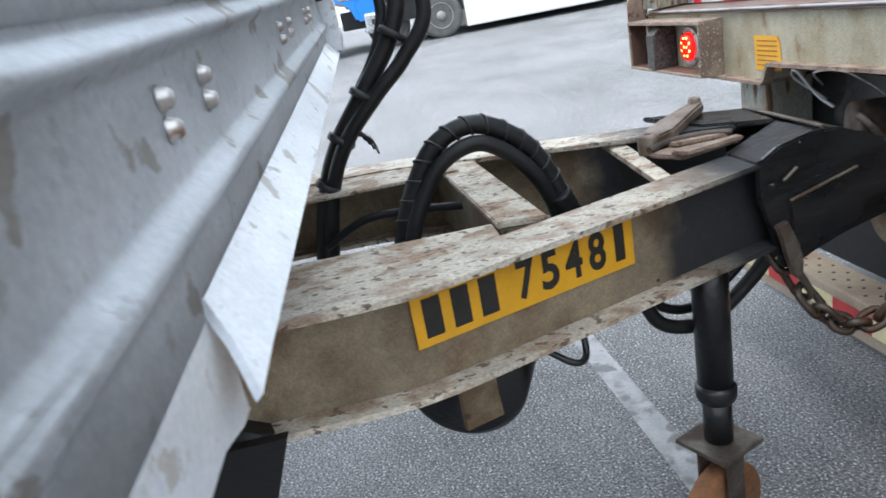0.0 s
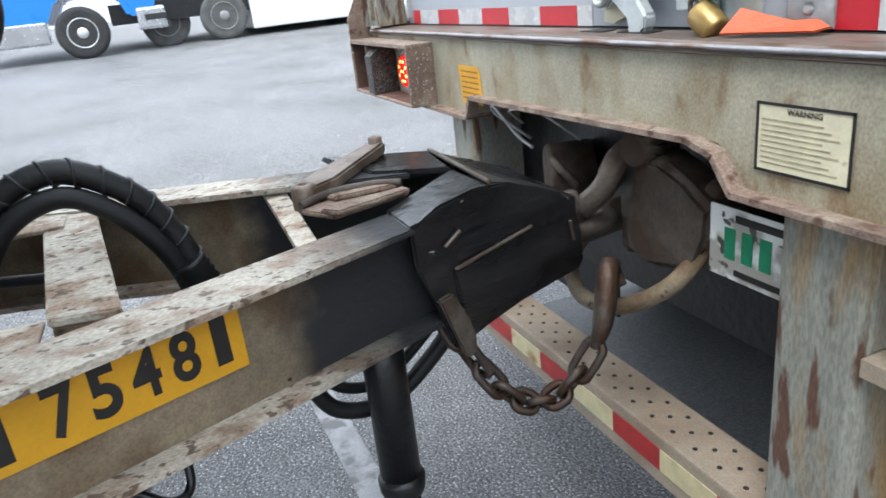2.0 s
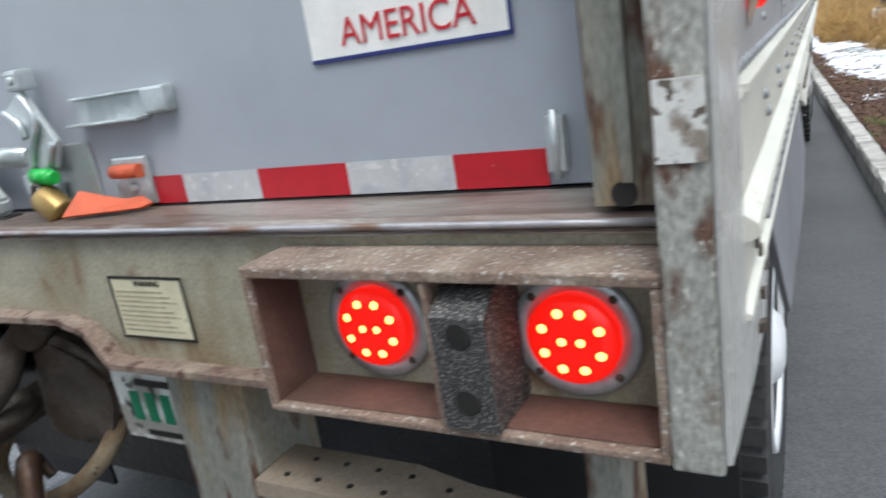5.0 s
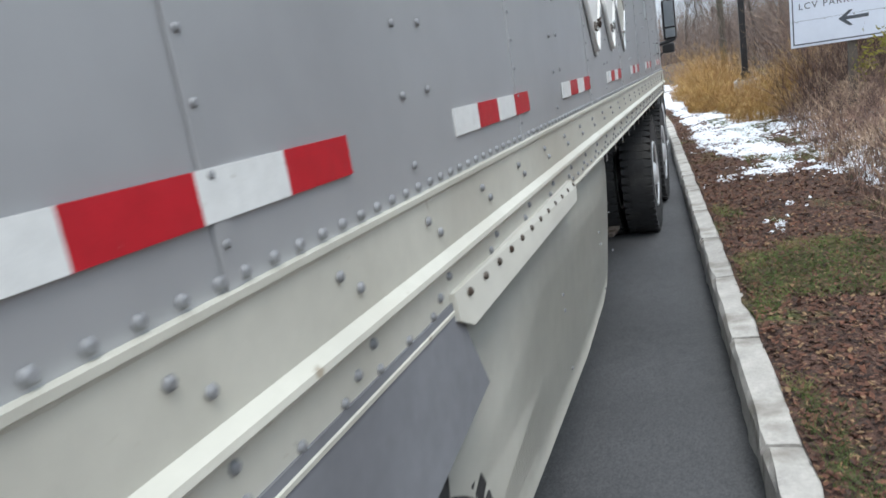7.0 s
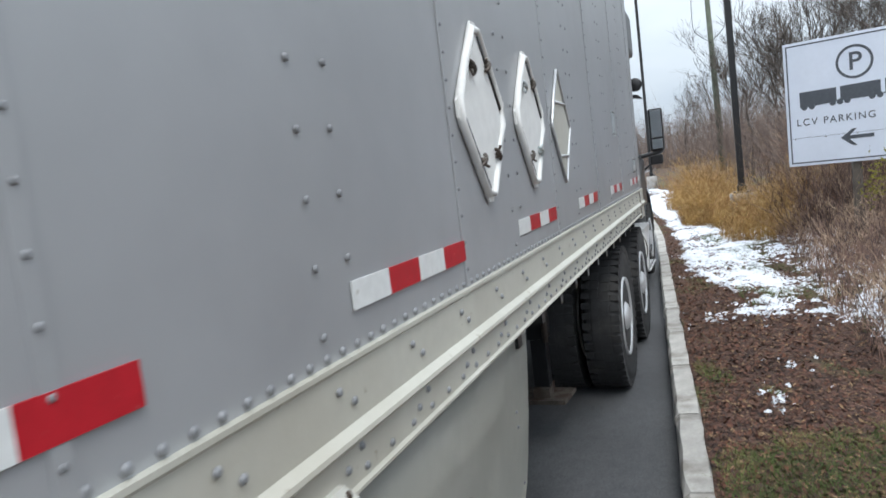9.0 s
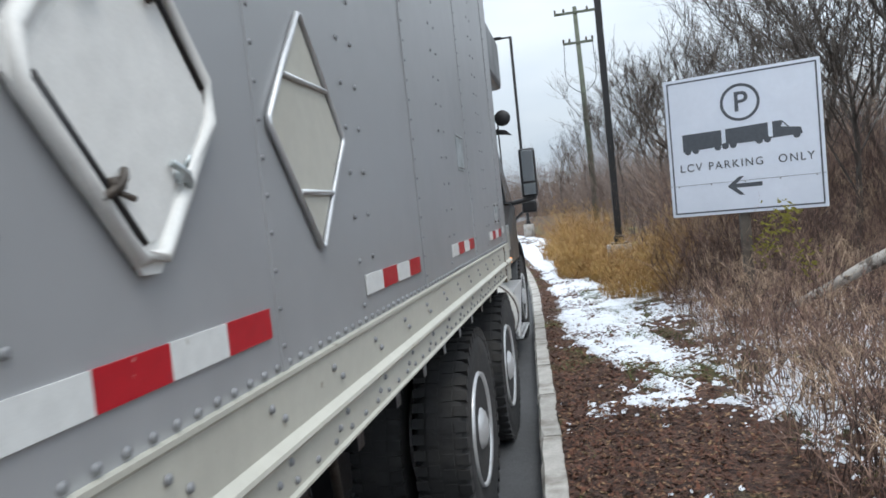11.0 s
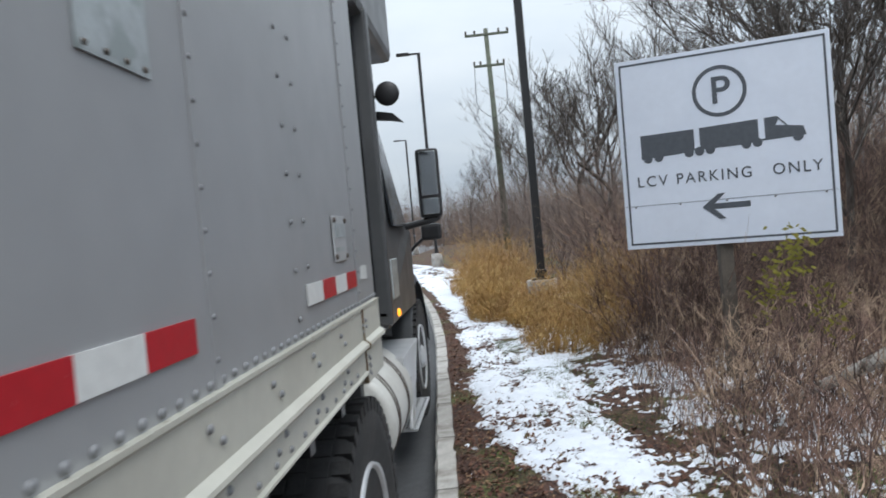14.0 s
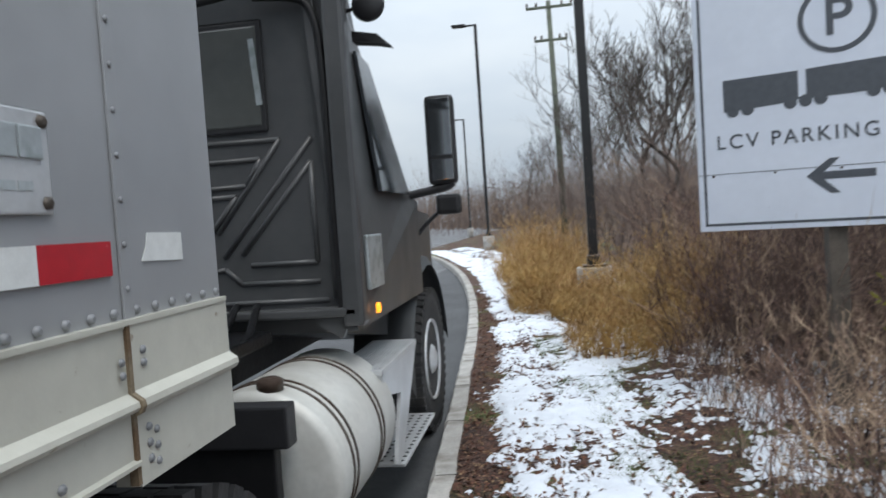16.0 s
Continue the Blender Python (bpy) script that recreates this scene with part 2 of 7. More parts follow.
M_YELLOW = mat("yellow_plate", (0.62, 0.31, 0.012), 0.45, 0.0, 0.06, 18, third=(0.35, 0.20, 0.05), mask3=(0.70, 0.73), mask3_scale=30)
M_INK = mat("black_ink", (0.015, 0.014, 0.013), 0.5, 0.0, 0.2, 40)
M_LABEL = mat("cream_label", (0.60, 0.56, 0.40), 0.5, 0.0, 0.08, 25, third=(0.40, 0.36, 0.24), mask3=(0.66, 0.72), mask3_scale=25)
M_PLATE = mat("dirty_white_plate", (0.60, 0.62, 0.60), 0.55, 0.0, 0.08, 20, 0.1, 60, second=(0.30, 0.29, 0.26), mask=(0.54, 0.62), mask_scale=14, third=(0.06, 0.05, 0.045), mask3=(0.60, 0.63), mask3_scale=32)
M_CORNER = mat("dusty_pale_grey_plate", (0.42, 0.42, 0.41), 0.28, 0.1, 0.06, 4, 0.05, 60, second=(0.33, 0.32, 0.29), mask=(0.52, 0.7), mask_scale=4, third=(0.20, 0.13, 0.08), mask3=(0.68, 0.72), mask3_scale=18)
M_TORN = mat("torn_sticker", (0.50, 0.50, 0.48), 0.6, 0.0, 0.1, 20, 0.1, 60, second=(0.20, 0.17, 0.14), mask=(0.50, 0.58), mask_scale=30, third=(0.09, 0.07, 0.055), mask3=(0.58, 0.62), mask3_scale=70)
M_BUMPER = mat("scuffed_bumper_rubber", (0.022, 0.022, 0.023), 0.7, 0.0, 0.2, 20, 0.5, 60, third=(0.24, 0.225, 0.21), mask3=(0.545, 0.63), mask3_scale=420)
M_FADEDINK = mat("faded_print", (0.34, 0.30, 0.20), 0.6, 0.0, 0.2, 60)
M_AMBERINK = mat("faded_caution_print", (0.26, 0.115, 0.012), 0.6, 0.0, 0.2, 60)
M_LABELW = mat("white_label", (0.72, 0.72, 0.70), 0.45, 0.0, 0.05, 20)
M_GREENINK = mat("green_ink", (0.01, 0.20, 0.10), 0.5, 0.0, 0.1, 40)
M_REDINK = mat("red_ink", (0.48, 0.02, 0.03), 0.45, 0.0, 0.06, 40)
M_BLUEINK = mat("navy_ink", (0.02, 0.03, 0.14), 0.45, 0.0, 0.06, 40)
M_GREYINK = mat("grey_sign_ink", (0.075, 0.085, 0.10), 0.5, 0.0, 0.08, 30)
M_SIGN = mat("white_sign_sheet", (0.66, 0.71, 0.80), 0.4, 0.0, 0.03, 2, second=(0.60, 0.65, 0.75), mask=(0.5, 0.8), mask_scale=1.5)
M_GREEN = mat("green_plastic", (0.01, 0.42, 0.06), 0.35, 0.0, 0.08, 20)
M_ORANGE = mat("orange_strap", (0.55, 0.10, 0.04), 0.6, 0.0, 0.1, 40, 0.2, 200)
M_LED = mat("lit_red_lens", (0.55, 0.005, 0.004), 0.2, 0.0, 0.04, 30, emit=(1.0, 0.012, 0.006), emit_strength=0.34)
M_DIODE = mat("glowing_diode", (0.9, 0.5, 0.2), 0.3, 0.0, 0.04, 30, emit=(1.0, 0.55, 0.12), emit_strength=1.6)
M_AMBER = mat("lit_amber_lens", (0.7, 0.2, 0.01), 0.25, 0.0, 0.04, 30, emit=(1.0, 0.33, 0.02), emit_strength=1.6)
M_TANK = mat("weathered_aluminium_tank", (0.60, 0.595, 0.56), 0.5, 0.2, 0.08, 4, 0.05, 60, second=(0.48, 0.47, 0.43), mask=(0.5, 0.7), mask_scale=3)
M_REARGLASS = mat("dusty_rear_glass", (0.085, 0.09, 0.085), 0.22, 0.0, 0.1, 2, spec=0.7)
M_CAB = mat("dark_grey_cab", (0.078, 0.08, 0.083), 0.38, 0.1, 0.1, 2, 0.04, 30, second=(0.10, 0.10, 0.10), mask=(0.5, 0.75), mask_scale=1.2)
M_CABTRIM = mat("black_cab_trim", (0.018, 0.018, 0.02), 0.5, 0.0, 0.15, 8)
M_GLASSD = mat("dark_cab_glass", (0.03, 0.035, 0.04), 0.06, 0.0, 0.05, 3, spec=0.8)
M_MIRROR = mat("mirror_glass", (0.75, 0.78, 0.80), 0.04, 1.0, 0.02, 3)
M_ASPH = mat("worn_asphalt", (0.10, 0.102, 0.107), 0.8, 0.0, 0.28, 1.2, 0.6, 170, second=(0.135, 0.137, 0.145), mask=(0.46, 0.70), mask_scale=0.35, third=(0.31, 0.31, 0.315), mask3=(0.57, 0.62), mask3_scale=130, grit=0.6, grit_scale=110, bump_dist=0.008)
M_LINE = mat("faded_paint_line", (0.22, 0.225, 0.235), 0.75, 0.0, 0.15, 14, 0.4, 160, second=(0.11, 0.11, 0.115), mask=(0.52, 0.62), mask_scale=12)
M_KERB = mat("kerb_concrete", (0.40, 0.385, 0.36), 0.9, 0.0, 0.14, 7, 0.5, 80, second=(0.23, 0.215, 0.19), mask=(0.52, 0.68), mask_scale=5, rand=0.10)
M_VERGE = mat("leaf_litter_soil", (0.070, 0.036, 0.026), 0.95, 0.0, 0.45, 9, 0.9, 60, second=(0.085, 0.105, 0.028), mask=(0.55, 0.66), mask_scale=1.3, third=(0.21, 0.13, 0.07), mask3=(0.60, 0.65), mask3_scale=34, grit=0.55, grit_scale=45, bump_dist=0.02)
M_SNOW = mat("old_snow", (0.68, 0.72, 0.78), 0.7, 0.0, 0.05, 8, 0.6, 40, second=(0.62, 0.66, 0.72), mask=(0.5, 0.7), mask_scale=6)
M_LEAF = mat("dead_leaves", (0.105, 0.045, 0.028), 0.9, 0.0, 0.5, 14, second=(0.24, 0.155, 0.085), mask=(0.57, 0.61), mask_scale=22, third=(0.045, 0.028, 0.02), mask3=(0.55, 0.58), mask3_scale=31)
M_GRASS = mat("winter_grass", (0.085, 0.125, 0.03), 0.85, 0.0, 0.35, 2, second=(0.20, 0.165, 0.07), mask=(0.52, 0.62), mask_scale=2)
M_STRAW = mat("golden_dry_stalks", (0.37, 0.225, 0.075), 0.85, 0.0, 0.35, 4, second=(0.22, 0.105, 0.04), mask=(0.47, 0.62), mask_scale=2.2, third=(0.46, 0.33, 0.14), mask3=(0.56, 0.62), mask3_scale=9)
M_TWIG = mat("brown_brush_twigs", (0.215, 0.135, 0.105), 0.9, 0.0, 0.4, 5, second=(0.44, 0.32, 0.225), mask=(0.52, 0.58), mask_scale=2.5, third=(0.05, 0.032, 0.028), mask3=(0.52, 0.58), mask3_scale=6)
M_STEM = mat("dark_red_brown_stems", (0.075, 0.042, 0.034), 0.85, 0.0, 0.4, 6, second=(0.13, 0.085, 0.065), mask=(0.5, 0.6), mask_scale=5)
M_BARK = mat("grey_bark", (0.070, 0.058, 0.050), 0.9, 0.0, 0.3, 6, 0.6, 40, second=(0.15, 0.135, 0.12), mask=(0.5, 0.65), mask_scale=4)
# Far wood has the haze of distance put into its colour.
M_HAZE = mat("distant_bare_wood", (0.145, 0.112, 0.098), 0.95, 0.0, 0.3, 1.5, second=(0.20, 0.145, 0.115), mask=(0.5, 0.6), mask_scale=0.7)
M_WOODPOST = mat("sign_post_wood", (0.10, 0.085, 0.07), 0.85, 0.0, 0.2, 10, 0.3, 60)
M_POLE = mat("black_pole_paint", (0.012, 0.012, 0.013), 0.45, 0.0, 0.2, 4)
M_UTIL = mat("green_grey_utility_pole", (0.11, 0.125, 0.095), 0.85, 0.0, 0.2, 3, 0.3, 30)
M_BLUE = mat("bright_blue_paint", (0.015, 0.19, 0.62), 0.3, 0.0, 0.05, 1)
M_WHITEP = mat("white_truck_paint", (0.72, 0.72, 0.69), 0.4, 0.0, 0.04, 1, second=(0.62, 0.62, 0.59), mask=(0.5, 0.75), mask_scale=0.5)
M_CHROME = mat("dull_chrome", (0.55, 0.56, 0.58), 0.25, 0.8, 0.08, 4)


# ---- mesh helpers ----
def box(bm, x0, x1, y0, y1, z0, z1, bevel=0.0, m=None):
    r = bmesh.ops.create_cube(bm, size=1.0)
    vs = r["verts"]
    for v in vs:
        v.co = Vector((x0 + (v.co.x + 0.5) * (x1 - x0), y0 + (v.co.y + 0.5) * (y1 - y0), z0 + (v.co.z + 0.5) * (z1 - z0)))
    if bevel:
        es = {e for v in vs for e in v.link_edges}
        out = bmesh.ops.bevel(bm, geom=list(es), offset=bevel, segments=2, profile=0.6, affect="EDGES")
        vs = list({v for f in out["faces"] for v in f.verts} | {v for v in vs if v.is_valid})
    if m is not None:
        for v in vs:
            v.co = m @ v.co
    return vs


def rod(bm, p0, p1, r0, r1=None, seg=12, caps=True):
    r1 = r0 if r1 is None else r1
    p0, p1 = Vector(p0), Vector(p1)
    q = (p1 - p0).to_track_quat("Z", "Y").to_matrix()
    rings = []
    for p, r in ((p0, r0), (p1, r1)):
        rings.append([bm.verts.new(p + q @ Vector((r * math.cos(2 * math.pi * i / seg), r * math.sin(2 * math.pi * i / seg), 0))) for i in range(seg)])
    for i in range(seg):
        f = bm.faces.new((rings[0][i], rings[0][(i + 1) % seg], rings[1][(i + 1) % seg], rings[1][i]))
        f.smooth = True
    if caps:
        bm.faces.new(list(reversed(rings[0])))
        bm.faces.new(rings[1])


def spline(pts, n=8):
    """A smooth line through pts."""
    P = [Vector(p) for p in pts]
    P = [2 * P[0] - P[1]] + P + [2 * P[-1] - P[-2]]
    out = []
    for i in range(1, len(P) - 2):
        for k in range(n):
            t = k / n
            a, b, c, d = P[i - 1], P[i], P[i + 1], P[i + 2]
            out.append(0.5 * ((2 * b) + (c - a) * t + (2 * a - 5 * b + 4 * c - d) * t * t + (3 * b - a - 3 * c + d) * t ** 3))
    out.append(P[-2])
    return out


def tube(bm, pts, r, seg=10, closed=False, ribs=0.0):
    """A round tube along pts; ribs swells every other ring."""
    n = len(pts)
    rings = []
    for i, p in enumerate(pts):
        a = pts[(i - 1) % n] if closed or i > 0 else pts[i]
        b = pts[(i + 1) % n] if closed or i < n - 1 else pts[i]
        q = (Vector(b) - Vector(a)).to_track_quat("Z", "Y").to_matrix()
        rr = (r[i] if isinstance(r, list) else r) * (1 + (ribs if i % 2 else 0))
        rings.append([bm.verts.new(Vector(p) + q @ Vector((rr * math.cos(2 * math.pi * k / seg), rr * math.sin(2 * math.pi * k / seg), 0))) for k in range(seg)])
    for i in range(n if closed else n - 1):
        A, B = rings[i], rings[(i + 1) % n]
        best = min(range(seg), key=lambda s: (A[0].co - B[s].co).length)
        for k in range(seg):
            f = bm.faces.new((A[k], A[(k + 1) % seg], B[(k + 1 + best) % seg], B[(k + best) % seg]))
            f.smooth = True
    if not closed:
        bm.faces.new(list(reversed(rings[0])))
        bm.faces.new(rings[-1])


def prism(bm, poly, lift):
    """A solid from a flat polygon of 3D points, pushed along lift."""
    lift = Vector(lift)
    a = [bm.verts.new(Vector(p)) for p in poly]
    b = [bm.verts.new(Vector(p) + lift) for p in poly]
    n = len(a)
    bm.faces.new(list(reversed(a)))
    bm.faces.new(b)
    for i in range(n):
        bm.faces.new((a[i], a[(i + 1) % n], b[(i + 1) % n], b[i]))


def lathe(bm, prof, m=Matrix(), seg=32):
    """A turned body: (radius, height) pairs about the local z axis, placed by m."""
    rings = [[bm.verts.new(m @ Vector((r * math.cos(2 * math.pi * i / seg), r * math.sin(2 * math.pi * i / seg), h))) for i in range(seg)] for r, h in prof]
    for A, B in zip(rings, rings[1:]):
        for i in range(seg):
            f = bm.faces.new((A[i], A[(i + 1) % seg], B[(i + 1) % seg], B[i]))
            f.smooth = True
    bm.faces.new(list(reversed(rings[0])))
    bm.faces.new(rings[-1])


def extrude_y(bm, section, y0, y1):
    """A long rolled section: (x, z) points swept from y0 to y1."""
    prism(bm, [(x, y0, z) for x, z in section], (0, y1 - y0, 0))


def mesh_of(name, bm, material):
    bmesh.ops.recalc_face_normals(bm, faces=bm.faces)
    me = bpy.data.meshes.new(name)
    bm.to_mesh(me)
    bm.free()
    me.materials.append(material)
    return me


def part(name, bm, material, parent, label="", kind=""):
    ob = new(name, mesh_of(name, bm, material))
    ob.parent = parent
    if parent.type == "EMPTY":
        ob.matrix_parent_inverse = parent.matrix_basis.inverted()
    return tagged(ob, label, kind=kind)


def thing(name, at, label, category, group="", kind=""):
    ob = new(name)
    ob.location = at
    ob.matrix_basis = Matrix.Translation(at)
    ob.empty_display_size = 0.1
    return tagged(ob, label, category, group, kind)


def solid(name, bm, material, label, category="", group="", kind=""):
    return tagged(new(name, mesh_of(name, bm, material)), label, category, group, kind)


def nb():
    return bmesh.new()


def letters(name, text, size, m, material, parent, depth=0.0006, bold=0.012, width=0.0, spacing=1.0):
    """Raised lettering in the built-in font, as a mesh."""
    cu = bpy.data.curves.new(name, "FONT")
    cu.body, cu.size, cu.extrude, cu.offset, cu.align_x, cu.align_y = text, size, depth, size * bold, "CENTER", "CENTER"
    cu.space_character = spacing
    tmp = new(name, cu)
    bpy.context.view_layer.update()
    me = bpy.data.meshes.new_from_object(tmp.evaluated_get(bpy.context.evaluated_depsgraph_get()))
    bpy.data.objects.remove(tmp)
    bpy.data.curves.remove(cu)
    if width:
        xs = [v.co.x for v in me.vertices]
        me.transform(Matrix.Diagonal((width / (max(xs) - min(xs)), 1, 1, 1)))
    me.transform(m)
    me.materials.clear()
    me.materials.append(material)
    ob = new(name, me)
    ob.parent = parent
    if parent.type == "EMPTY":
        ob.matrix_parent_inverse = parent.matrix_basis.inverted()
    return ob


rng = random.Random(7)


# ---- the large structure: ground, kerb, verge ----
def kerb_x(y):
    return 0.745 - 0.0735 * y if y < 14 else 0.745 - 0.0735 * y - 0.0052 * (y - 14) ** 2


bm = nb()
# level beside the kerb, then rising gently across the yard
cols_ = []
for x in (-1500, -60, -30, -24, -2.7, 0, 1500):
    cols_.append([bm.verts.new((x, y, 0.055 * min(21.3, max(0, -2.7 - x)))) for y in (-1500, -20, 20, 1500)])
for A, B in zip(cols_, cols_[1:]):
    for i in range(3):
        bm.faces.new((A[i], B[i], B[i + 1], A[i + 1]))
solid("ground", bm, M_ASPH, "worn grey asphalt yard", "ground", kind="structure")



def verge():
    """The raised strip beyond the kerb, one uneven sheet."""
    bm = nb()
    ys = [-12 + 0.25 * i for i in range(240)] + [48 + 4 * i for i in range(30)]
    us = [0.0, 0.05, 0.12, 0.2, 0.3, 0.4, 0.52, 0.64, 0.78, 0.92, 1.1, 1.3, 1.5, 1.75, 2.0, 2.4, 3, 4, 6, 9, 14, 22, 40, 80, 160]
    rows = []
    for y in ys:
        row = []
        for u in us:
            x = kerb_x(min(y, 40)) + 0.15 + u
            if u == 0.0:
                x += 0.030 * noise.noise(Vector((y * 2.3, 0.0, 5.0))) + 0.022 * noise.noise(Vector((y * 7.0, 3.0, 1.0))) - 0.012
            n = noise.noise(Vector((x * 1.1, y * 1.1, 0.3))) * 0.03 + noise.noise(Vector((x * 4, y * 4, 1.3))) * 0.018
            z = (0.153 if u < 0.01 else 0.158 if u < 0.13 else 0.145) + min(u, 0.4) * 0.02 + n * min(1, u * 4) + 0.045 * max(0, u - 1.2) * (1 if u < 9 else 9 / u)
            row.append(bm.verts.new((x, y, z)))
        rows.append(row)
    for a, b in zip(rows, rows[1:]):
        for i in range(len(us) - 1):
            f = bm.faces.new((a[i], a[i + 1], b[i + 1], b[i]))
            f.smooth = True
    return solid("verge", bm, M_VERGE, "leaf-littered grass verge with patches of old snow", "verge", kind="structure")


verge()


def verge_z(x, y):
    u = max(0, x - kerb_x(min(y, 40)) - 0.15)
    n = noise.noise(Vector((x * 1.1, y * 1.1, 0.3))) * 0.03 + noise.noise(Vector((x * 4, y * 4, 1.3))) * 0.018
    return (0.158 if u < 0.13 else 0.147) + min(u, 0.4) * 0.02 + n * min(1, u * 4) + 0.045 * max(0, u - 1.2)


# ---- the lead trailer ----
NOSE = 8.69
SEAMS = [0.03, 1.12, 2.33, 3.54, 4.75, 5.96, 7.17, 8.38, NOSE]
trailer = thing("trailer", (-1.295, 4.3, 0), "grey riveted pup trailer with cream lower rail, parked by the kerb", "trailer")


def rivet(bm, p, r=0.008, h=0.006, axis=0):
    """A small domed rivet head standing on a face that looks along +x (axis 0) or -y (axis 1)."""
    rings = []
    for rr, hh in ((r, 0), (r * 0.86, h * 0.6), (r * 0.45, h)):
        ring = []
        for i in range(6):
            a, b = rr * math.cos(i * math.pi / 3), rr * math.sin(i * math.pi / 3)
            ring.append(bm.verts.new((p[0] + hh, p[1] + a, p[2] + b) if axis == 0 else (p[0] + a, p[1] - hh, p[2] + b)))
        rings.append(ring)
    for A, B in zip(rings, rings[1:]):
        for i in range(6):
            bm.faces.new((A[i], A[(i + 1) % 6], B[(i + 1) % 6], B[i])).smooth = True
    bm.faces.new(rings[-1])


for k, (a, b) in enumerate(zip(SEAMS, SEAMS[1:])):
    bm = nb()
    off = 0.0015 if k % 2 else 0.0
    # each sheet is very slightly bellied, and overlaps the next at the seam
    n = 10
    grid = []
    for i in range(n + 1):
        y = a + (b + 0.022 - a) * i / n if b < NOSE - 0.01 else a + (b - a) * i / n
        col = []
        for j in range(13):
            z = 1.352 + (4.05 - 1.352) * j / 12
            x = off + 0.0012 * math.sin(math.pi * i / n) * math.sin(math.pi * min(1, j / 3)) * (0.5 + 0.5 * noise.noise(Vector((y, z, k))))
            col.append(bm.verts.new((x, y, z)))
        grid.append(col)
    for A, B in zip(grid, grid[1:]):
        for j in range(12):
            bm.faces.new((A[j], B[j], B[j + 1], A[j + 1])).smooth = True
    inner = [bm.verts.new((-0.03, v.co.y, v.co.z)) for v in (grid[0][0], grid[-1][0], grid[-1][-1], grid[0][-1])]
    bm.faces.new(inner)
    panel = part("side_panel", bm, M_SIDE, trailer)
    if b < NOSE - 0.01:
        bm = nb()
        box(bm, 0.0005, 0.0050, b - 0.003, b + 0.023, 1.360, 4.04, 0.001)
        part("panel_joint", bm, M_SIDE, panel, "lapped sheet joint")
    bm = nb()
    z = 1.405
    while z < 3.9:
        if b < NOSE - 0.01:
            rivet(bm, (0.0052, b + 0.009, z), 0.0055, 0.0035)
        z += 0.068
    for yy in ((a + 0.50, a + 0.61) if b - a > 0.9 else ()):
        z = 1.522 if yy == a + 0.61 else 1.407
        while z < 3.9:
            rivet(bm, (off + 0.003, yy + rng.uniform(-0.003, 0.003), z), 0.0075, 0.004)
            z += 0.1105 if yy == a + 0.61 else 0.1105
    y = a + 0.03
    while y < b:
        rivet(bm, (off + 0.001, y, 1.371), 0.0085, 0.006)
        y += 0.0525
    part("rivet_row", bm, M_RIVET, panel, "domed rivet heads", "stuff")

# bottom rail: a rolled section with a mid ridge and a small lower lip
bm = nb()
extrude_y(bm, [(-0.03, 1.356), (0.010, 1.356), (0.012, 1.350), (0.009, 1.345), (0.009, 1.250), (0.026, 1.238), (0.028, 1.230), (0.024, 1.224), (0.010, 1.218), (0.010, 1.150), (0.018, 1.146), (0.018, 1.140), (-0.03, 1.140)], 0.062, 8.37)
rail = part("bottom_rail", bm, M_RAIL, trailer, "cream painted bottom rail with a rolled ridge")
bm = nb()
extrude_y(bm, [(-0.03, 1.356), (0.013, 1.356), (0.013, 1.252), (0.029, 1.240), (0.031, 1.230), (0.026, 1.222), (0.013, 1.216), (0.013, 1.105), (-0.03, 1.105)], 8.372, NOSE)
part("corner_rail", bm, M_RAIL, trailer, "cream corner casting below the nose")
bm = nb()
extrude_y(bm, [(0.0, 1.352), (0.0145, 1.352), (0.0145, 1.250), (0.031, 1.239), (0.033, 1.230), (0.028, 1.220), (0.0145, 1.214), (0.0145, 1.110), (0.0, 1.110)], 8.362, 8.371)
part("rail_joint", bm, M_DOLLYWEB, trailer, "grimy joint between the rails")
bm = nb()
y = 0.4
k = 0
while y < 8.3:
    for zz, dy in ((1.314, 0.0), (1.285, 0.045), (1.184, -0.004), (1.205, 0.05)):
        rivet(bm, (0.0105, y + dy, zz), 0.0085, 0.006)
    y += 0.305
y = 0.35
while y < 8.3:
    rivet(bm, (0.0105, y, 1.166), 0.008, 0.006)
    y += 0.102
for zz in (1.30, 1.28, 1.18, 1.155, 1.13):
    rivet(bm, (0.0135, 8.40, zz + 0.01), 0.0075, 0.005)
    rivet(bm, (0.0135, 8.345 if zz > 1.2 else 8.42, zz), 0.007, 0.005)
part("rail_rivets", bm, M_RIVET, rail, kind="stuff")
bm = nb()
extrude_y(bm, [(0.0, 1.352), (0.016, 1.352), (0.016, 1.360), (0.0, 1.360)], 0.12, NOSE - 0.003)
part("rail_cap_strip", bm, M_RAIL, rail, "thin cream strip along the rail top")

# white skirt, guard flap and bracket below the rail
bm = nb()
plan = [(1.62, -0.015), (2.4, -0.012), (3.2, -0.012), (3.8, -0.03), (4.1, -0.05), (4.3, -0.075), (4.48, -0.11), (4.62, -0.17)]
prev = None
for yy, xx in plan:
    col = [bm.verts.new((xx - 0.05 * (1 - t) ** 2, yy - 0.05 * (1 - t), 0.43 + (1.145 - 0.43) * t)) for t in (0, 0.15, 0.4, 0.7, 1)]
    if prev:
        for i in range(4):
            bm.faces.new((prev[i], col[i], col[i + 1], prev[i + 1])).smooth = True
    prev = col
bmesh.ops.solidify(bm, geom=bm.faces[:], thickness=0.006)
skirt = part("side_skirt", bm, M_SKIRT, trailer, "cream plastic side skirt curving inward at its front")
# Unseen yard-side skirt and flap, mirrored here to keep light from under the trailer.
bm = nb()
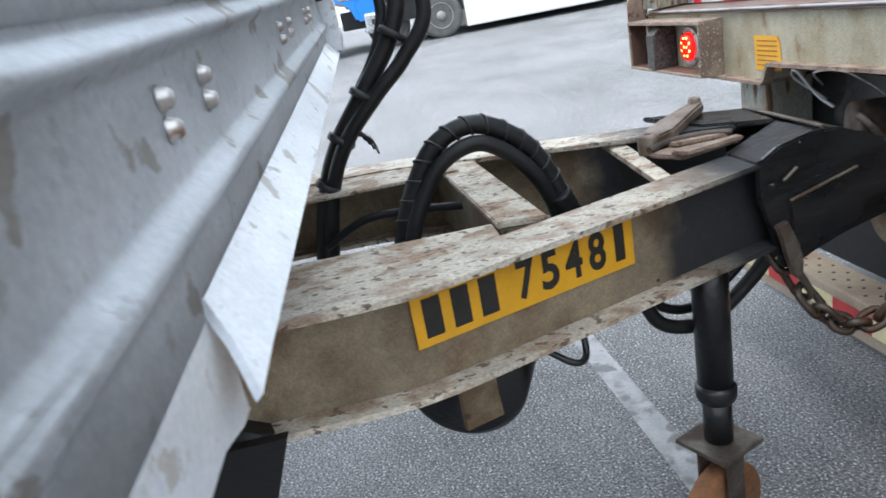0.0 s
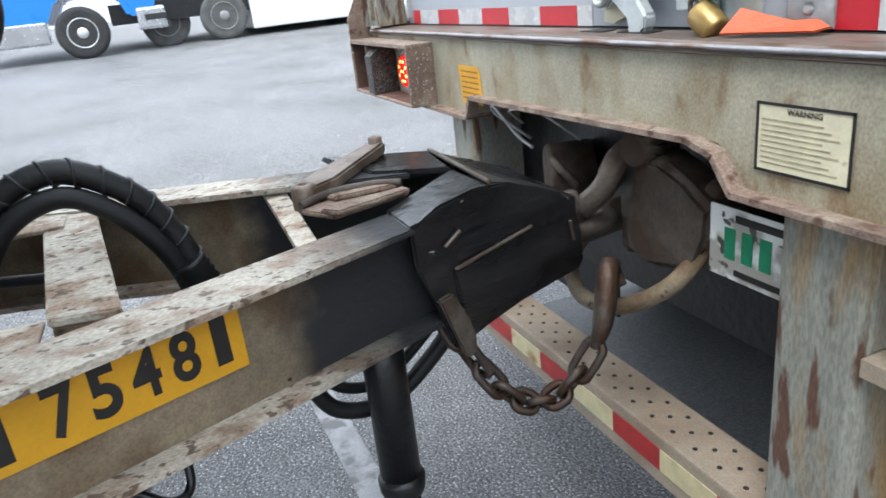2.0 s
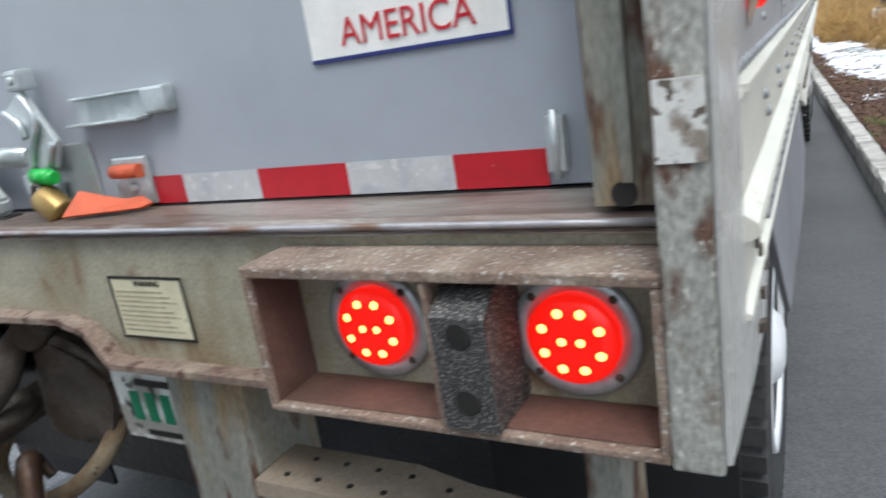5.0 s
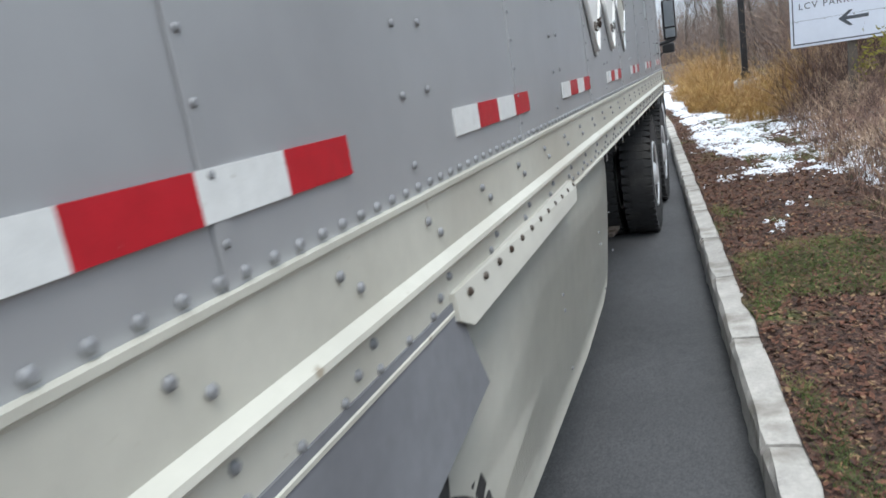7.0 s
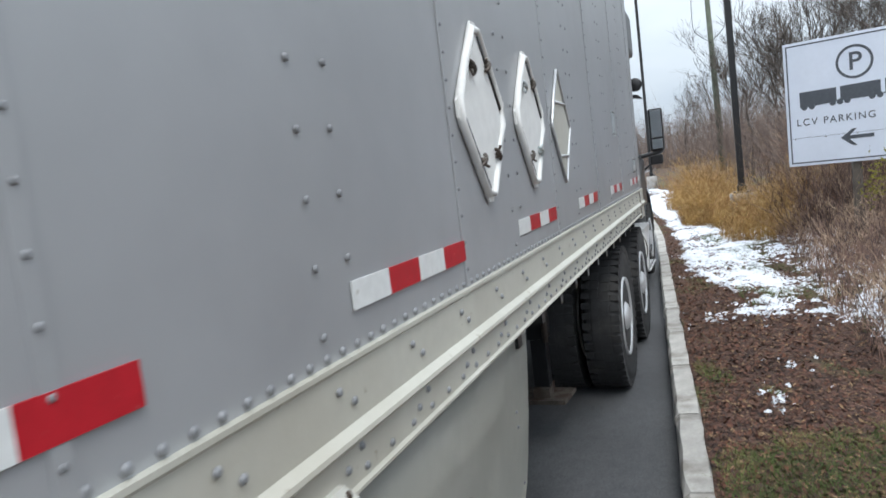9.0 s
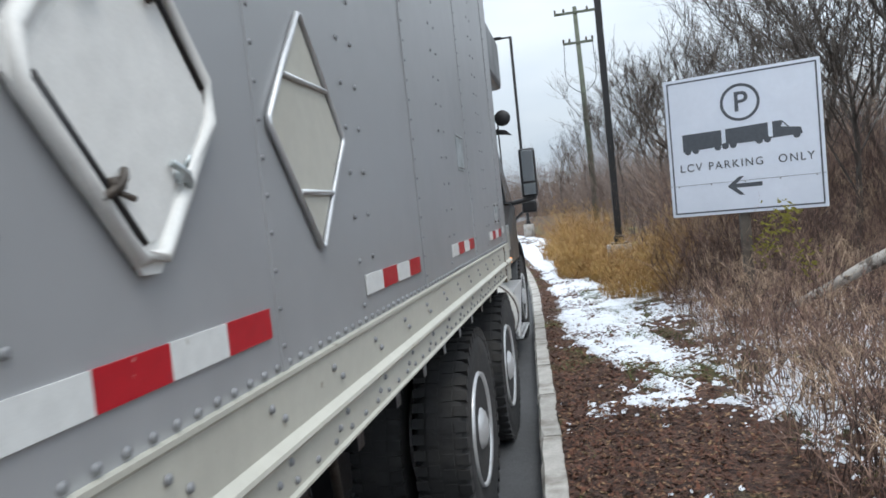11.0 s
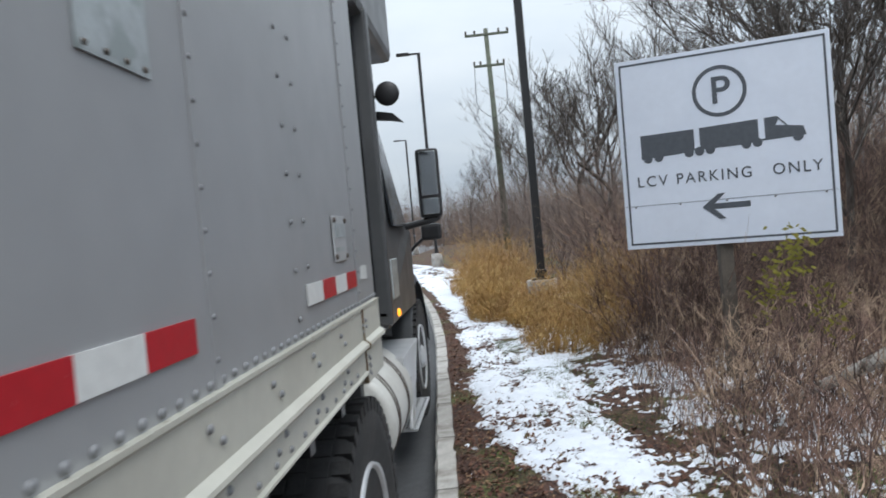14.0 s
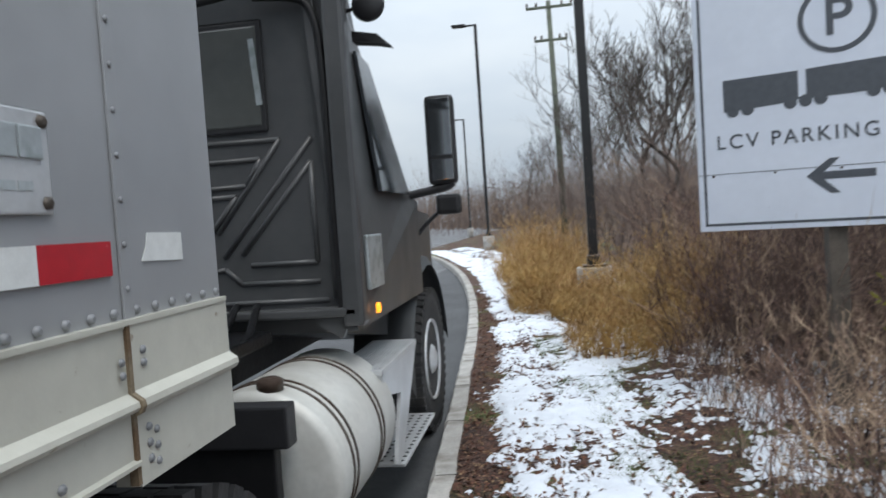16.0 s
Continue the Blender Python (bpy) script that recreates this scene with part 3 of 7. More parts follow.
prism(bm, [(-2.575, 1.62, 0.43), (-2.575, 4.45, 0.43), (-2.575, 4.62, 1.145), (-2.575, 1.62, 1.145)], (-0.006, 0, 0))
part("side_skirt", bm, M_SKIRT, trailer, "unseen yard-side skirt, mirrored to block light below the trailer")
bm = nb()
prism(bm, [(-2.604, 0.375, 1.160), (-2.604, 1.67, 1.160), (-2.62, 1.74, 0.975), (-2.62, 1.3, 0.915), (-2.62, 0.64, 0.905)], (-0.010, 0, 0))
part("guard_flap", bm, M_FLAP, trailer, "dark grey rubber guard above the wheel")
bm = nb()
for yy in (2.6, 3.4, 4.02):
    for zz in (0.86, 0.81, 0.62):
        rivet(bm, (-0.006 if yy < 3.5 else -0.05, yy, zz), 0.006, 0.005)
part("skirt_bolts", bm, M_RIVET, skirt, kind="stuff")
bm = nb()
prism(bm, [(0.020, 1.66, 1.176), (0.022, 2.80, 1.176), (0.034, 2.82, 1.150), (0.038, 2.78, 1.112), (0.034, 1.70, 1.104), (0.026, 1.655, 1.128)], (-0.012, 0, 0))
part("skirt_bracket", bm, M_SKIRT, trailer, "pale bracket strip bolted along the skirt top")
bm = nb()
y = 1.72
while y < 2.8:
    rivet(bm, (0.026, y, 1.16), 0.009, 0.007)
    y += 0.098
part("bracket_bolts", bm, M_STEEL, trailer, kind="stuff")
bm = nb()
prism(bm, [(0.014, 0.375, 1.160), (0.014, 1.67, 1.160), (0.030, 1.74, 0.975), (0.034, 1.3, 0.915), (0.028, 0.64, 0.905)], (-0.010, 0, 0))
part("guard_flap", bm, M_FLAP, trailer, "dark grey rubber guard above the wheel")
bm = nb()
prism(bm, [(0.013, -0.086, 1.075), (0.013, -0.086, 4.05), (0.013, 0.061, 4.05), (0.013, 0.061, 1.139), (0.013, 0.372, 1.139), (0.013, 0.36, 1.09), (0.013, 0.305, 1.041), (0.013, 0.135, 1.046), (0.013, 0.02, 1.060)], (-0.006, 0, 0))
bmesh.ops.bevel(bm, geom=[e for e in bm.edges if e.calc_length() > 0.2], offset=0.002, segments=2, affect="EDGES")
corner_plate = part("rear_corner_plate", bm, M_CORNER, trailer, "pale grey folded side plate at the rear corner")
for yy, zz in ((0.262, 1.128), (0.228, 1.104), (0.19, 1.078), (0.205, 1.165), (0.16, 1.19), (0.235, 1.060)):
    bm = nb()
    box(bm, 0.0135, 0.0185, yy - 0.0065, yy + 0.0065, zz - 0.0065, zz + 0.0065, 0.001)
    part("plate_bolt", bm, M_STEEL, corner_plate, "dark square bolt")

# conspicuity strips on the side: white, red, white, red
for y0 in (0.802, 1.842, 2.938, 4.108, 5.278, 6.502, 7.748):
    for i in range(4):
        bm = nb()
        box(bm, 0.0025, 0.0062, y0 + 0.1518 * i, y0 + 0.1518 * (i + 1) - 0.0006, 1.4285, 1.4795)
        part("tape_segment", bm, (M_TAPE_W, M_TAPE_R)[i % 2], trailer, ("white reflective tape", "red reflective tape")[i % 2])
bm = nb()
prism(bm, [(0.0025, 8.435, 1.445), (0.0025, 8.56, 1.440), (0.0025, 8.56, 1.488), (0.0025, 8.455, 1.490), (0.0025, 8.45, 1.470)], (0.0015, 0, 0))
part("tape_remnant", bm, M_TAPE_W, trailer, "torn piece of white tape")


# hazard placard holders
def placard(yc, zc, r, style):
    pl = None
    bm = nb()
    outer = [(0.0, yc, zc - r * 1.12), (0.0, yc + r * 0.93, zc), (0.0, yc, zc + r * 1.12), (0.0, yc - r * 0.93, zc)]
    if style == "plate":
        rr = []
        for (x, y, z), (x2, y2, z2) in zip(outer, outer[1:] + outer[:1]):
            for t in (0.08, 0.92):
                rr.append((0.006, y + (y2 - y) * t, z + (z2 - z) * t))
        prism(bm, rr, (0.007, 0, 0))
        pl = part("placard_holder", bm, M_LABELW, trailer, "white diamond placard holder with spring clips")
        bm = nb()
        for f, w in ((0.95, 0.024),):
            q = [Vector((0.013, yc + (y - yc) * f, zc + (z - zc) * f)) for _, y, z in outer]
            loop = []
            for a, b in zip(q, q[1:] + q[:1]):
                loop += [a.lerp(b, 0.12), a.lerp(b, 0.5), a.lerp(b, 0.88)]
            tube(bm, loop, w * 0.55, 6, closed=True)
        part("raised_rim", bm, M_LABELW, pl, "rounded white rim")
        q = [Vector((0.0135, yc + (y - yc) * 0.80, zc + (z - zc) * 0.80)) for _, y, z in outer]
        bm = nb()
        prism(bm, [a.lerp(b, t) for a, b in zip(q, q[1:] + q[:1]) for t in (0.05, 0.95)], (0.002, 0, 0))
        part("number_panel", bm, M_LABELW, pl, "white flip panel")
        for i, (a, b) in enumerate(zip(q, q[1:] + q[:1])):
            # a dark slot beside the panel on the two lower-rear and upper-front sides, a toggle clip on every side
            if i in (1, 3):
                bm = nb()
                o = (Vector((0, yc, zc)) - (a + b) / 2)
                o.x = 0
                o = o.normalized() * -0.006
                tube(bm, [a.lerp(b, t) + o for t in (0.06, 0.5, 0.94)], 0.0075, 6)
                part("retaining_bar", bm, M_CABTRIM, pl, "black retaining bar")
            c = a.lerp(b, 0.62 if i % 2 else 0.45) + Vector((0.004, 0, 0))
            d = (b - a).normalized()
            n = Vector((0, -d.z, d.y))
            bm = nb()
            tube(bm, spline([c - n * 0.026, c - n * 0.010 + Vector((0.010, 0, 0)), c + n * 0.010 + Vector((0.012, 0, 0)), c + n * 0.028 + Vector((0.004, 0, 0))], 4), [0.0055] * 13, 7)
            rod(bm, c - Vector((0.006, 0, 0)), c + Vector((0.014, 0, 0)), 0.009, seg=8)
            tube(bm, [c + d * 0.012 + Vector((0.004, 0, 0)), c + d * 0.03 + n * 0.008 + Vector((0.012, 0, 0))], 0.004, 6)
            part("toggle_clip", bm, (M_STEEL, M_ZINC)[i in (0, 2) and yc > 4], pl, "worn metal toggle clip")
    else:
        prism(bm, [(0.003, yc + (y - yc) * 0.93, zc + (z - zc) * 0.93) for _, y, z in outer], (0.003, 0, 0))
        pl = part("placard_frame", bm, M_RAIL, trailer, "open cream diamond placard frame")
        bm = nb()
        loop = []
        for a, b in zip(outer, outer[1:] + outer[:1]):
            a, b = Vector(a) + Vector((0.008, 0, 0)), Vector(b) + Vector((0.008, 0, 0))
            loop += [a.lerp(b, 0.03), a.lerp(b, 0.5), a.lerp(b, 0.97)]
        tube(bm, loop, 0.007, 6, closed=True)
        for dz in (0.10, -0.13):
            w = r * 0.93 * (1 - abs(dz) / (r * 1.12)) - 0.01
            rod(bm, (0.009, yc - w, zc + dz), (0.009, yc + w, zc + dz), 0.006, seg=6)
        part("frame_wire", bm, M_ALU, pl)


placard(3.805, 1.812, 0.245, "plate")
placard(4.385, 1.815, 0.235, "plate")
placard(5.00, 1.815, 0.225, "frame")

# small riveted plates
bm = nb()
box(bm, 0.003, 0.006, 6.87, 7.045, 1.815, 1.985)
pl = part("data_plate", bm, M_ZINC, trailer, "bare metal data plate")
bm = nb()
for i in range(4):
    for zz in (1.825, 1.975):
        rivet(bm, (0.006, 6.885 + i * 0.048, zz), 0.005, 0.004)
part("plate_rivets", bm, M_STEEL, pl, kind="stuff")
bm = nb()
box(bm, 0.003, 0.008, 8.075, 8.240, 1.518, 1.652, 0.004)
pl = part("badge_plate", bm, M_ALU, trailer, "embossed maker's plate, polished metal")
for i in range(3):
    bm = nb()
    y0 = 8.096 + i * 0.044
    box(bm, 0.008, 0.012, y0, y0 + 0.040, 1.588, 1.630, 0.002)
    part("embossed_bar", bm, M_ZINC, pl, "raised lettering worn to a bar")
for i in range(4):
    bm = nb()
    box(bm, 0.008, 0.009, 8.09 + 0.03 * i, 8.115 + 0.03 * i, 1.548, 1.560)
    part("embossed_bar", bm, M_ZINC, pl)
bm = nb()
for yy in (8.086, 8.229):
    for zz in (1.533, 1.638):
        rivet(bm, (0.008, yy, zz), 0.010, 0.006)
part("plate_rivets", bm, M_STEEL, pl, kind="stuff")

# other walls, roof, floor
bm = nb()
box(bm, -2.59, -2.55, 0.03, NOSE, 1.14, 4.05)
part("far_side_wall", bm, M_SIDE, trailer)
bm = nb()
box(bm, -2.55, -0.03, NOSE - 0.05, NOSE - 0.002, 1.105, 4.05)
part("nose_wall", bm, M_SIDE, trailer)
bm = nb()
box(bm, -2.595, 0.005, 0.0, NOSE + 0.003, 4.052, 4.10, 0.01)
part("roof", bm, M_RAIL, trailer)
bm = nb()
box(bm, -2.55, -0.032, 0.12, NOSE - 0.052, 1.15, 1.24)
part("floor_deck", bm, M_BLACK, trailer, "dark underside of the deck")
for x0 in (-1.80, -0.90):
    bm = nb()
    box(bm, x0, x0 + 0.10, 0.21, 8.0, 0.86, 1.148)
    part("chassis_rail", bm, M_BLACK, trailer)
for i in range(22):
    bm = nb()
    box(bm, -2.5, -0.04, 0.4 + i * 0.37, 0.45 + i * 0.37, 1.05, 1.147)
    part("cross_bearer", bm, M_BLACK, trailer)


# ---- rear end of the lead trailer ----
def plate_y(bm, poly, y0, y1):
    prism(bm, [(x, y0, z) for x, z in poly], (0, y1 - y0, 0))


bm = nb()
ZB, ZT = 1.060, 1.262
plate_y(bm, [(-2.585, ZT), (-2.585, ZB), (-1.765, ZB), (-1.745, ZB + 0.012), (-1.730, 1.105), (-1.715, 1.116), (-0.985, 1.128), (-0.905, 1.124), (-0.878, 1.108), (-0.852, ZB + 0.012), (-0.83, ZB), (-0.004, ZB), (-0.004, ZT)], 0.0, 0.10)
beam = part("rear_beam", bm, M_BEAM, trailer, "weathered olive steel rear beam with rust stains")
# bottom flange following the notch
bm = nb()


def lip(bm, a, b, y0=-0.030, t=0.010):
    d = Vector((b[0] - a[0], 0, b[1] - a[1])).normalized()
    nrm = Vector((-d.z, 0, d.x)) * t
    prism(bm, [(a[0], y0, a[1]), (b[0], y0, b[1]), (b[0] - nrm.x, y0, b[1] - nrm.z), (a[0] - nrm.x, y0, a[1] - nrm.z)], (0, 0.13, 0))


zz = 0.004
for a, b in (((-2.13, ZB), (-1.765, ZB)), ((-1.765, ZB), (-1.738, 1.112)), ((-1.738, 1.114), (-0.945, 1.128)), ((-0.945, 1.128), (-0.885, 1.112)), ((-0.885, 1.112), (-0.845, ZB)), ((-0.85, ZB + 0.002), (-0.47, ZB + 0.004))):
    lip(bm, (a[0], a[1] + zz), (b[0], b[1] + zz))
part("bottom_flange", bm, M_RUST, beam, "rusty lower flange")
bm = nb()
prism(bm, [(-2.585, -0.012, ZT - 0.008), (-2.585, 0.004, ZT + 0.007), (-2.585, 0.098, ZT + 0.009), (-2.585, 0.098, ZT - 0.001), (-2.585, 0.0, ZT - 0.012)], (2.575, 0, 0))
part("door_sill", bm, M_SILL, beam, "worn steel sill, paint rubbed off its edge")


def light_box(x0, x1, xs, bumper):
    bm = nb()
    t = 0.008
    box(bm, x0, x1, -0.082, -0.001, 1.228, 1.228 + t + 0.004, 0.002)
    box(bm, x0, x1, -0.082, -0.001, ZB + 0.004, ZB + 0.004 + t, 0.002)
    for x in (x0, x1 - t) if x0 > -2 else (x0, x1 - t):
        box(bm, x, x + t, -0.081, -0.001, ZB + 0.013, 1.2275)
    bx = part("light_box", bm, M_SPATTER, trailer, "rusty steel box round the tail lights")
    bm = nb()
    for x in (x0 + t, x1 - t - 0.002):
        box(bm, x + 0.0003, x + 0.0016, -0.074, -0.0015, ZB + 0.0135, 1.227)
    box(bm, x0 + t + 0.003, x1 - t - 0.003, -0.07, -0.003, ZB + 0.0125, ZB + 0.0138)
    part("red_lining", bm, M_REDIN, bx, "faded red inside faces")
    bm = nb()
    xb = bumper
    box(bm, xb - 0.040, xb - 0.034, -0.080, -0.001, ZB + 0.013, 1.2275)
    part("divider", bm, M_RUST, bx)
    bm = nb()
    prism(bm, [(xb - 0.030, -0.001, 1.215), (xb - 0.030, -0.060, 1.215), (xb - 0.030, -0.088, 1.195), (xb - 0.030, -0.088, 1.076), (xb - 0.030, -0.001, 1.076)], (0.058, 0, 0))
    rb = part("rubber_bumper", bm, M_BUMPER, trailer, "cracked black rubber dock bumper")
    for zc in (1.178, 1.108):
        bm = nb()
        lathe(bm, [(0.015, 0), (0.013, 0.0015)], pose(xb - 0.001, -0.0880, zc, 90), 9)
        part("bolt_recess", bm, M_INK, rb)
    for x in xs:
        bm = nb()
        lathe(bm, [(0.067, 0.0), (0.067, 0.004), (0.063, 0.007), (0.051, 0.008), (0.049, 0.003)], pose(x, -0.001, 1.146, 90), 36)
        tl = part("tail_light", bm, M_ZINC, trailer, "round red LED tail light, lit")
        bm = nb()
        lathe(bm, [(0.0475, 0.0), (0.0475, 0.012), (0.045, 0.016), (0.028, 0.018), (0.006, 0.0185)], pose(x, -0.004, 1.146, 90), 32)
        part("lens", bm, M_LED, tl, "glowing red lens")
        for dx, dz in ((-0.013, 0.034), (0.013, 0.034), (-0.033, 0.015), (0.033, 0.015), (-0.011, 0.0), (0.011, 0.0), (-0.033, -0.015), (0.033, -0.015), (-0.013, -0.034), (0.013, -0.034)):
            bm = nb()
            lathe(bm, [(0.0056, 0), (0.0046, 0.0020), (0.001, 0.0026)], pose(x + dx * 0.86, -0.0205, 1.146 + dz * 0.86, 90), 8)
            part("diode", bm, M_DIODE, tl, "bright LED point")
        for a in (45, 135, 225, 315):
            bm = nb()
            rivet(bm, (x + 0.058 * math.cos(radians(a)), -0.0085, 1.146 + 0.058 * math.sin(radians(a))), 0.005, 0.003, axis=1)
            part("bezel_screw", bm, M_STEEL, tl)


light_box(-0.488, -0.036, (-0.372, -0.137), -0.222)
light_box(-2.588, -2.015, (-2.235,), -2.372)

# rear posts
for x0, x1, s in ((-0.106, -0.038, 1), (-2.575, -2.462, -1)):
    bm = nb()
    box(bm, x0, x1, -0.004, 0.004, 1.277, 4.05)
    box(bm, x0 if s > 0 else x1 - 0.005, x0 + 0.005 if s > 0 else x1, 0.004, 0.118, 1.277, 4.05)
    box(bm, x1 - 0.006 if s > 0 else x0, x1 if s > 0 else x0 + 0.006, -0.022, 0.118, 1.277, 4.05)
    post = part("rear_post", bm, M_POST, trailer, "grey steel corner post, rusting at the edges")
    bm = nb()
    xm = (x0 + x1) / 2
    box(bm, xm - 0.006, xm + 0.006, -0.016, -0.004, 1.30, 4.0, 0.002)
    part("post_rib", bm, M_POST, post)
    bm = nb()
    if s > 0:
        box(bm, -0.032, 0.005, -0.0875, -0.0855, 1.330, 1.392)
        part("label_patch", bm, M_TORN, post, "torn white sticker")
    else:
        for i in range(5):
            box(bm, -2.55, -2.50, -0.007, -0.0045, 1.30 + i * 0.075, 1.362 + i * 0.075)
        part("worn_patch", bm, M_DOLLYWEB, post, "brown scuffed patches")
bm = nb()
prism(bm, [(-2.589, -0.078, 1.235), (-2.589, -0.078, 1.31), (-2.589, -0.03, 1.40), (-2.589, 0.0, 1.40), (-2.589, 0.0, 1.235)], (0.008, 0, 0))
part("corner_gusset", bm, M_RUST, trailer)
bm = nb()
box(bm, -0.035, 0.0065, -0.085, -0.0225, 1.062, 4.05, 0.003)
part("corner_post", bm, M_POSTGRIT, trailer, "scuffed grey corner post with rust and spattered dirt")
bm = nb()
lathe(bm, [(0.012, 0), (0.012, 0.002)], pose(-0.078, -0.0045, 1.288, 90), 14)
part("drain_hole", bm, M_INK, trailer)
# red marker lamp on the side by the rear corner
bm = nb()
lathe(bm, [(0.028, 0), (0.026, 0.012), (0.015, 0.02), (0.002, 0.022)], pose(0.004, 0.33, 1.450, 0, 90, 0), 20)
ml = part("marker_light", bm, M_LED, trailer, "small lit red side marker lamp")
bm = nb()
prism(bm, [(0.004, 0.285, 1.405), (0.004, 0.30, 1.405), (0.03, 0.30, 1.48), (0.004, 0.30, 1.495)], (0, 0.004, 0))
part("lamp_guard", bm, M_RUST, ml)

# roll-up door
x0d, x1d, YD = -2.452, -0.130, 0.100
zlev = [1.274, 1.66, 2.03, 2.40, 2.77, 3.14, 3.51, 3.98]
door = None
for a, b in zip(zlev, zlev[1:]):
    bm = nb()
    box(bm, x0d, x1d, YD, YD + 0.02, a + 0.001, b - 0.001, 0.002)
    section = part("door_section", bm, M_DOOR, trailer, "grey panel of the closed roll-up door")
    door = door or section
bm = nb()
box(bm, x0d, x1d, YD - 0.004, YD + 0.018, 1.262, 1.273, 0.003)
part("door_seal", bm, M_RUBBER, door, "black rubber bottom seal")


def flat_y(name, material, x0, x1, z0, z1, y=YD - 0.001, t=0.0012, label="", parent=None):
    bm = nb()
    box(bm, x0, x1, y - t, y, z0, z1)
    return part(name, bm, material, parent or door, label)


edges = [(-2.40, -2.337, 1)] + [(-2.337 + 0.1525 * i, -2.337 + 0.1525 * (i + 1), i % 2) for i in range(6)] + [(-1.42, -1.365, 0)]
edges += [(-0.806, -0.742, 1), (-0.742, -0.597, 0), (-0.597, -0.449, 1), (-0.449, -0.298, 0), (-0.298, -0.183, 1)]
for a, b, c in edges:
    flat_y("tape_segment", (M_TAPE_WD, M_TAPE_R)[c], a, b - 0.0005, 1.275, 1.316, label=("white reflective tape", "red reflective tape")[c])
lb = flat_y("maker_label", M_LABELW, -2.20, -2.085, 1.372, 1.432, label="white label with a red wordmark", parent=trailer)
flat_y("wordmark_bar", M_REDINK, -2.185, -2.10, 1.387, 1.416, y=YD - 0.0022, parent=lb)
lb = flat_y("caution_label", M_YELLOW, -1.262, -1.168, 1.397, 1.512, label="orange caution label", parent=trailer)
for i in range(6):
    flat_y("text_bar", M_AMBERINK, -1.248, -1.182 - 0.008 * (i % 2), 1.410 + i * 0.016, 1.4125 + i * 0.016, y=YD - 0.0022, parent=lb)
lb = flat_y("poster_label", M_LABELW, -0.468, -0.205, 1.440, 1.66, label="white sticker with red waves and the word AMERICA", parent=trailer)
flat_y("sticker_border", M_BLUEINK, -0.468, -0.205, 1.438, 1.443, y=YD - 0.0022, parent=lb)
flat_y("sticker_border", M_BLUEINK, -0.209, -0.204, 1.440, 1.66, y=YD - 0.0022, parent=lb)
letters("sticker_word", "AMERICA", 0.046, pose(-0.333, YD - 0.0032, 1.468, 90), M_REDINK, lb, bold=0.0, width=0.176)
for i in range(4):
    bm = nb()
    pts = [(-0.425 + 0.165 * t / 10, YD - 0.003, 1.522 + i * 0.032 + 0.010 * math.sin(t * 0.75 + 0.5)) for t in range(11)]
    for p, q in zip(pts, pts[1:]):
        vs = [bm.verts.new((p[0], p[1], p[2] - 0.007)), bm.verts.new((q[0], q[1], q[2] - 0.007)), bm.verts.new((q[0], q[1], q[2] + 0.007)), bm.verts.new((p[0], p[1], p[2] + 0.007))]
        bm.faces.new(vs)
    part("red_wave", bm, M_REDINK, lb)

# door latch, padlock, seal and pull strap
bm = nb()
box(bm, -1.03, -0.925, YD - 0.005, YD - 0.001, 1.276, 1.378, 0.002)
latch = part("latch_plate", bm, M_ZINC, trailer, "zinc-plated door latch with a hooked keeper")
bm = nb()
plate_y(bm, [(-1.322, 1.355), (-1.312, 1.376), (-1.285, 1.388), (-1.185, 1.389), (-1.183, 1.353), (-1.225, 1.347), (-1.246, 1.325), (-1.268, 1.310), (-1.292, 1.307), (-1.314, 1.322)], 0.062, 0.088)
bmesh.ops.bevel(bm, geom=bm.edges[:], offset=0.005, segments=2, affect="EDGES")
latch_cam = part("latch_cam", bm, M_ZINC, latch, "cast cam with a round boss")
bm = nb()
ring_ = [Vector((-1.284 + 0.024 * math.cos(a), 0.060, 1.348 + 0.029 * math.sin(a))) for a in [2 * math.pi * i / 24 for i in range(24)]]
tube(bm, ring_, 0.007, 8, closed=True)
part("boss_ring", bm, M_ZINC, latch_cam)
bm = nb()
plate_y(bm, [(-1.345, 1.346), (-1.318, 1.338), (-1.318, 1.358), (-1.335, 1.362)], 0.070, 0.082)
part("pawl_tip", bm, M_LABEL, latch_cam)
bm = nb()
rod(bm, (-1.20, 0.074, 1.372), (-1.035, 0.074, 1.367), 0.017, seg=16)
part("latch_bar", bm, M_ZINC, latch, "round latch bar")
bm = nb()
plate_y(bm, [(-1.248, 1.331), (-1.204, 1.338), (-1.165, 1.330), (-1.140, 1.300), (-1.141, 1.276), (-1.165, 1.262), (-1.197, 1.262), (-1.181, 1.281), (-1.187, 1.300), (-1.215, 1.308)], 0.052, 0.078)
bmesh.ops.bevel(bm, geom=bm.edges[:], offset=0.005, segments=2, affect="EDGES")
part("latch_hook", bm, M_ZINC, latch, "curved hook reaching into the sill")
bm = nb()
plate_y(bm, [(-1.305, 1.286), (-1.305, 1.315), (-1.262, 1.312), (-1.235, 1.322), (-1.222, 1.298), (-1.262, 1.288), (-1.272, 1.281)], 0.084, 0.092)
part("keeper_plate", bm, M_LABEL, latch, "cream painted keeper")
bm = nb()
plate_y(bm, [(-1.062, 1.340), (-1.030, 1.395), (-1.058, 1.425), (-1.056, 1.446), (-1.035, 1.452), (-1.012, 1.474), (-0.955, 1.386), (-0.975, 1.346), (-1.020, 1.330)], 0.066, 0.076)
bmesh.ops.bevel(bm, geom=bm.edges[:], offset=0.002, segments=1, affect="EDGES")
lever_ = part("latch_lever", bm, M_ZINC, latch, "folded zinc lever")
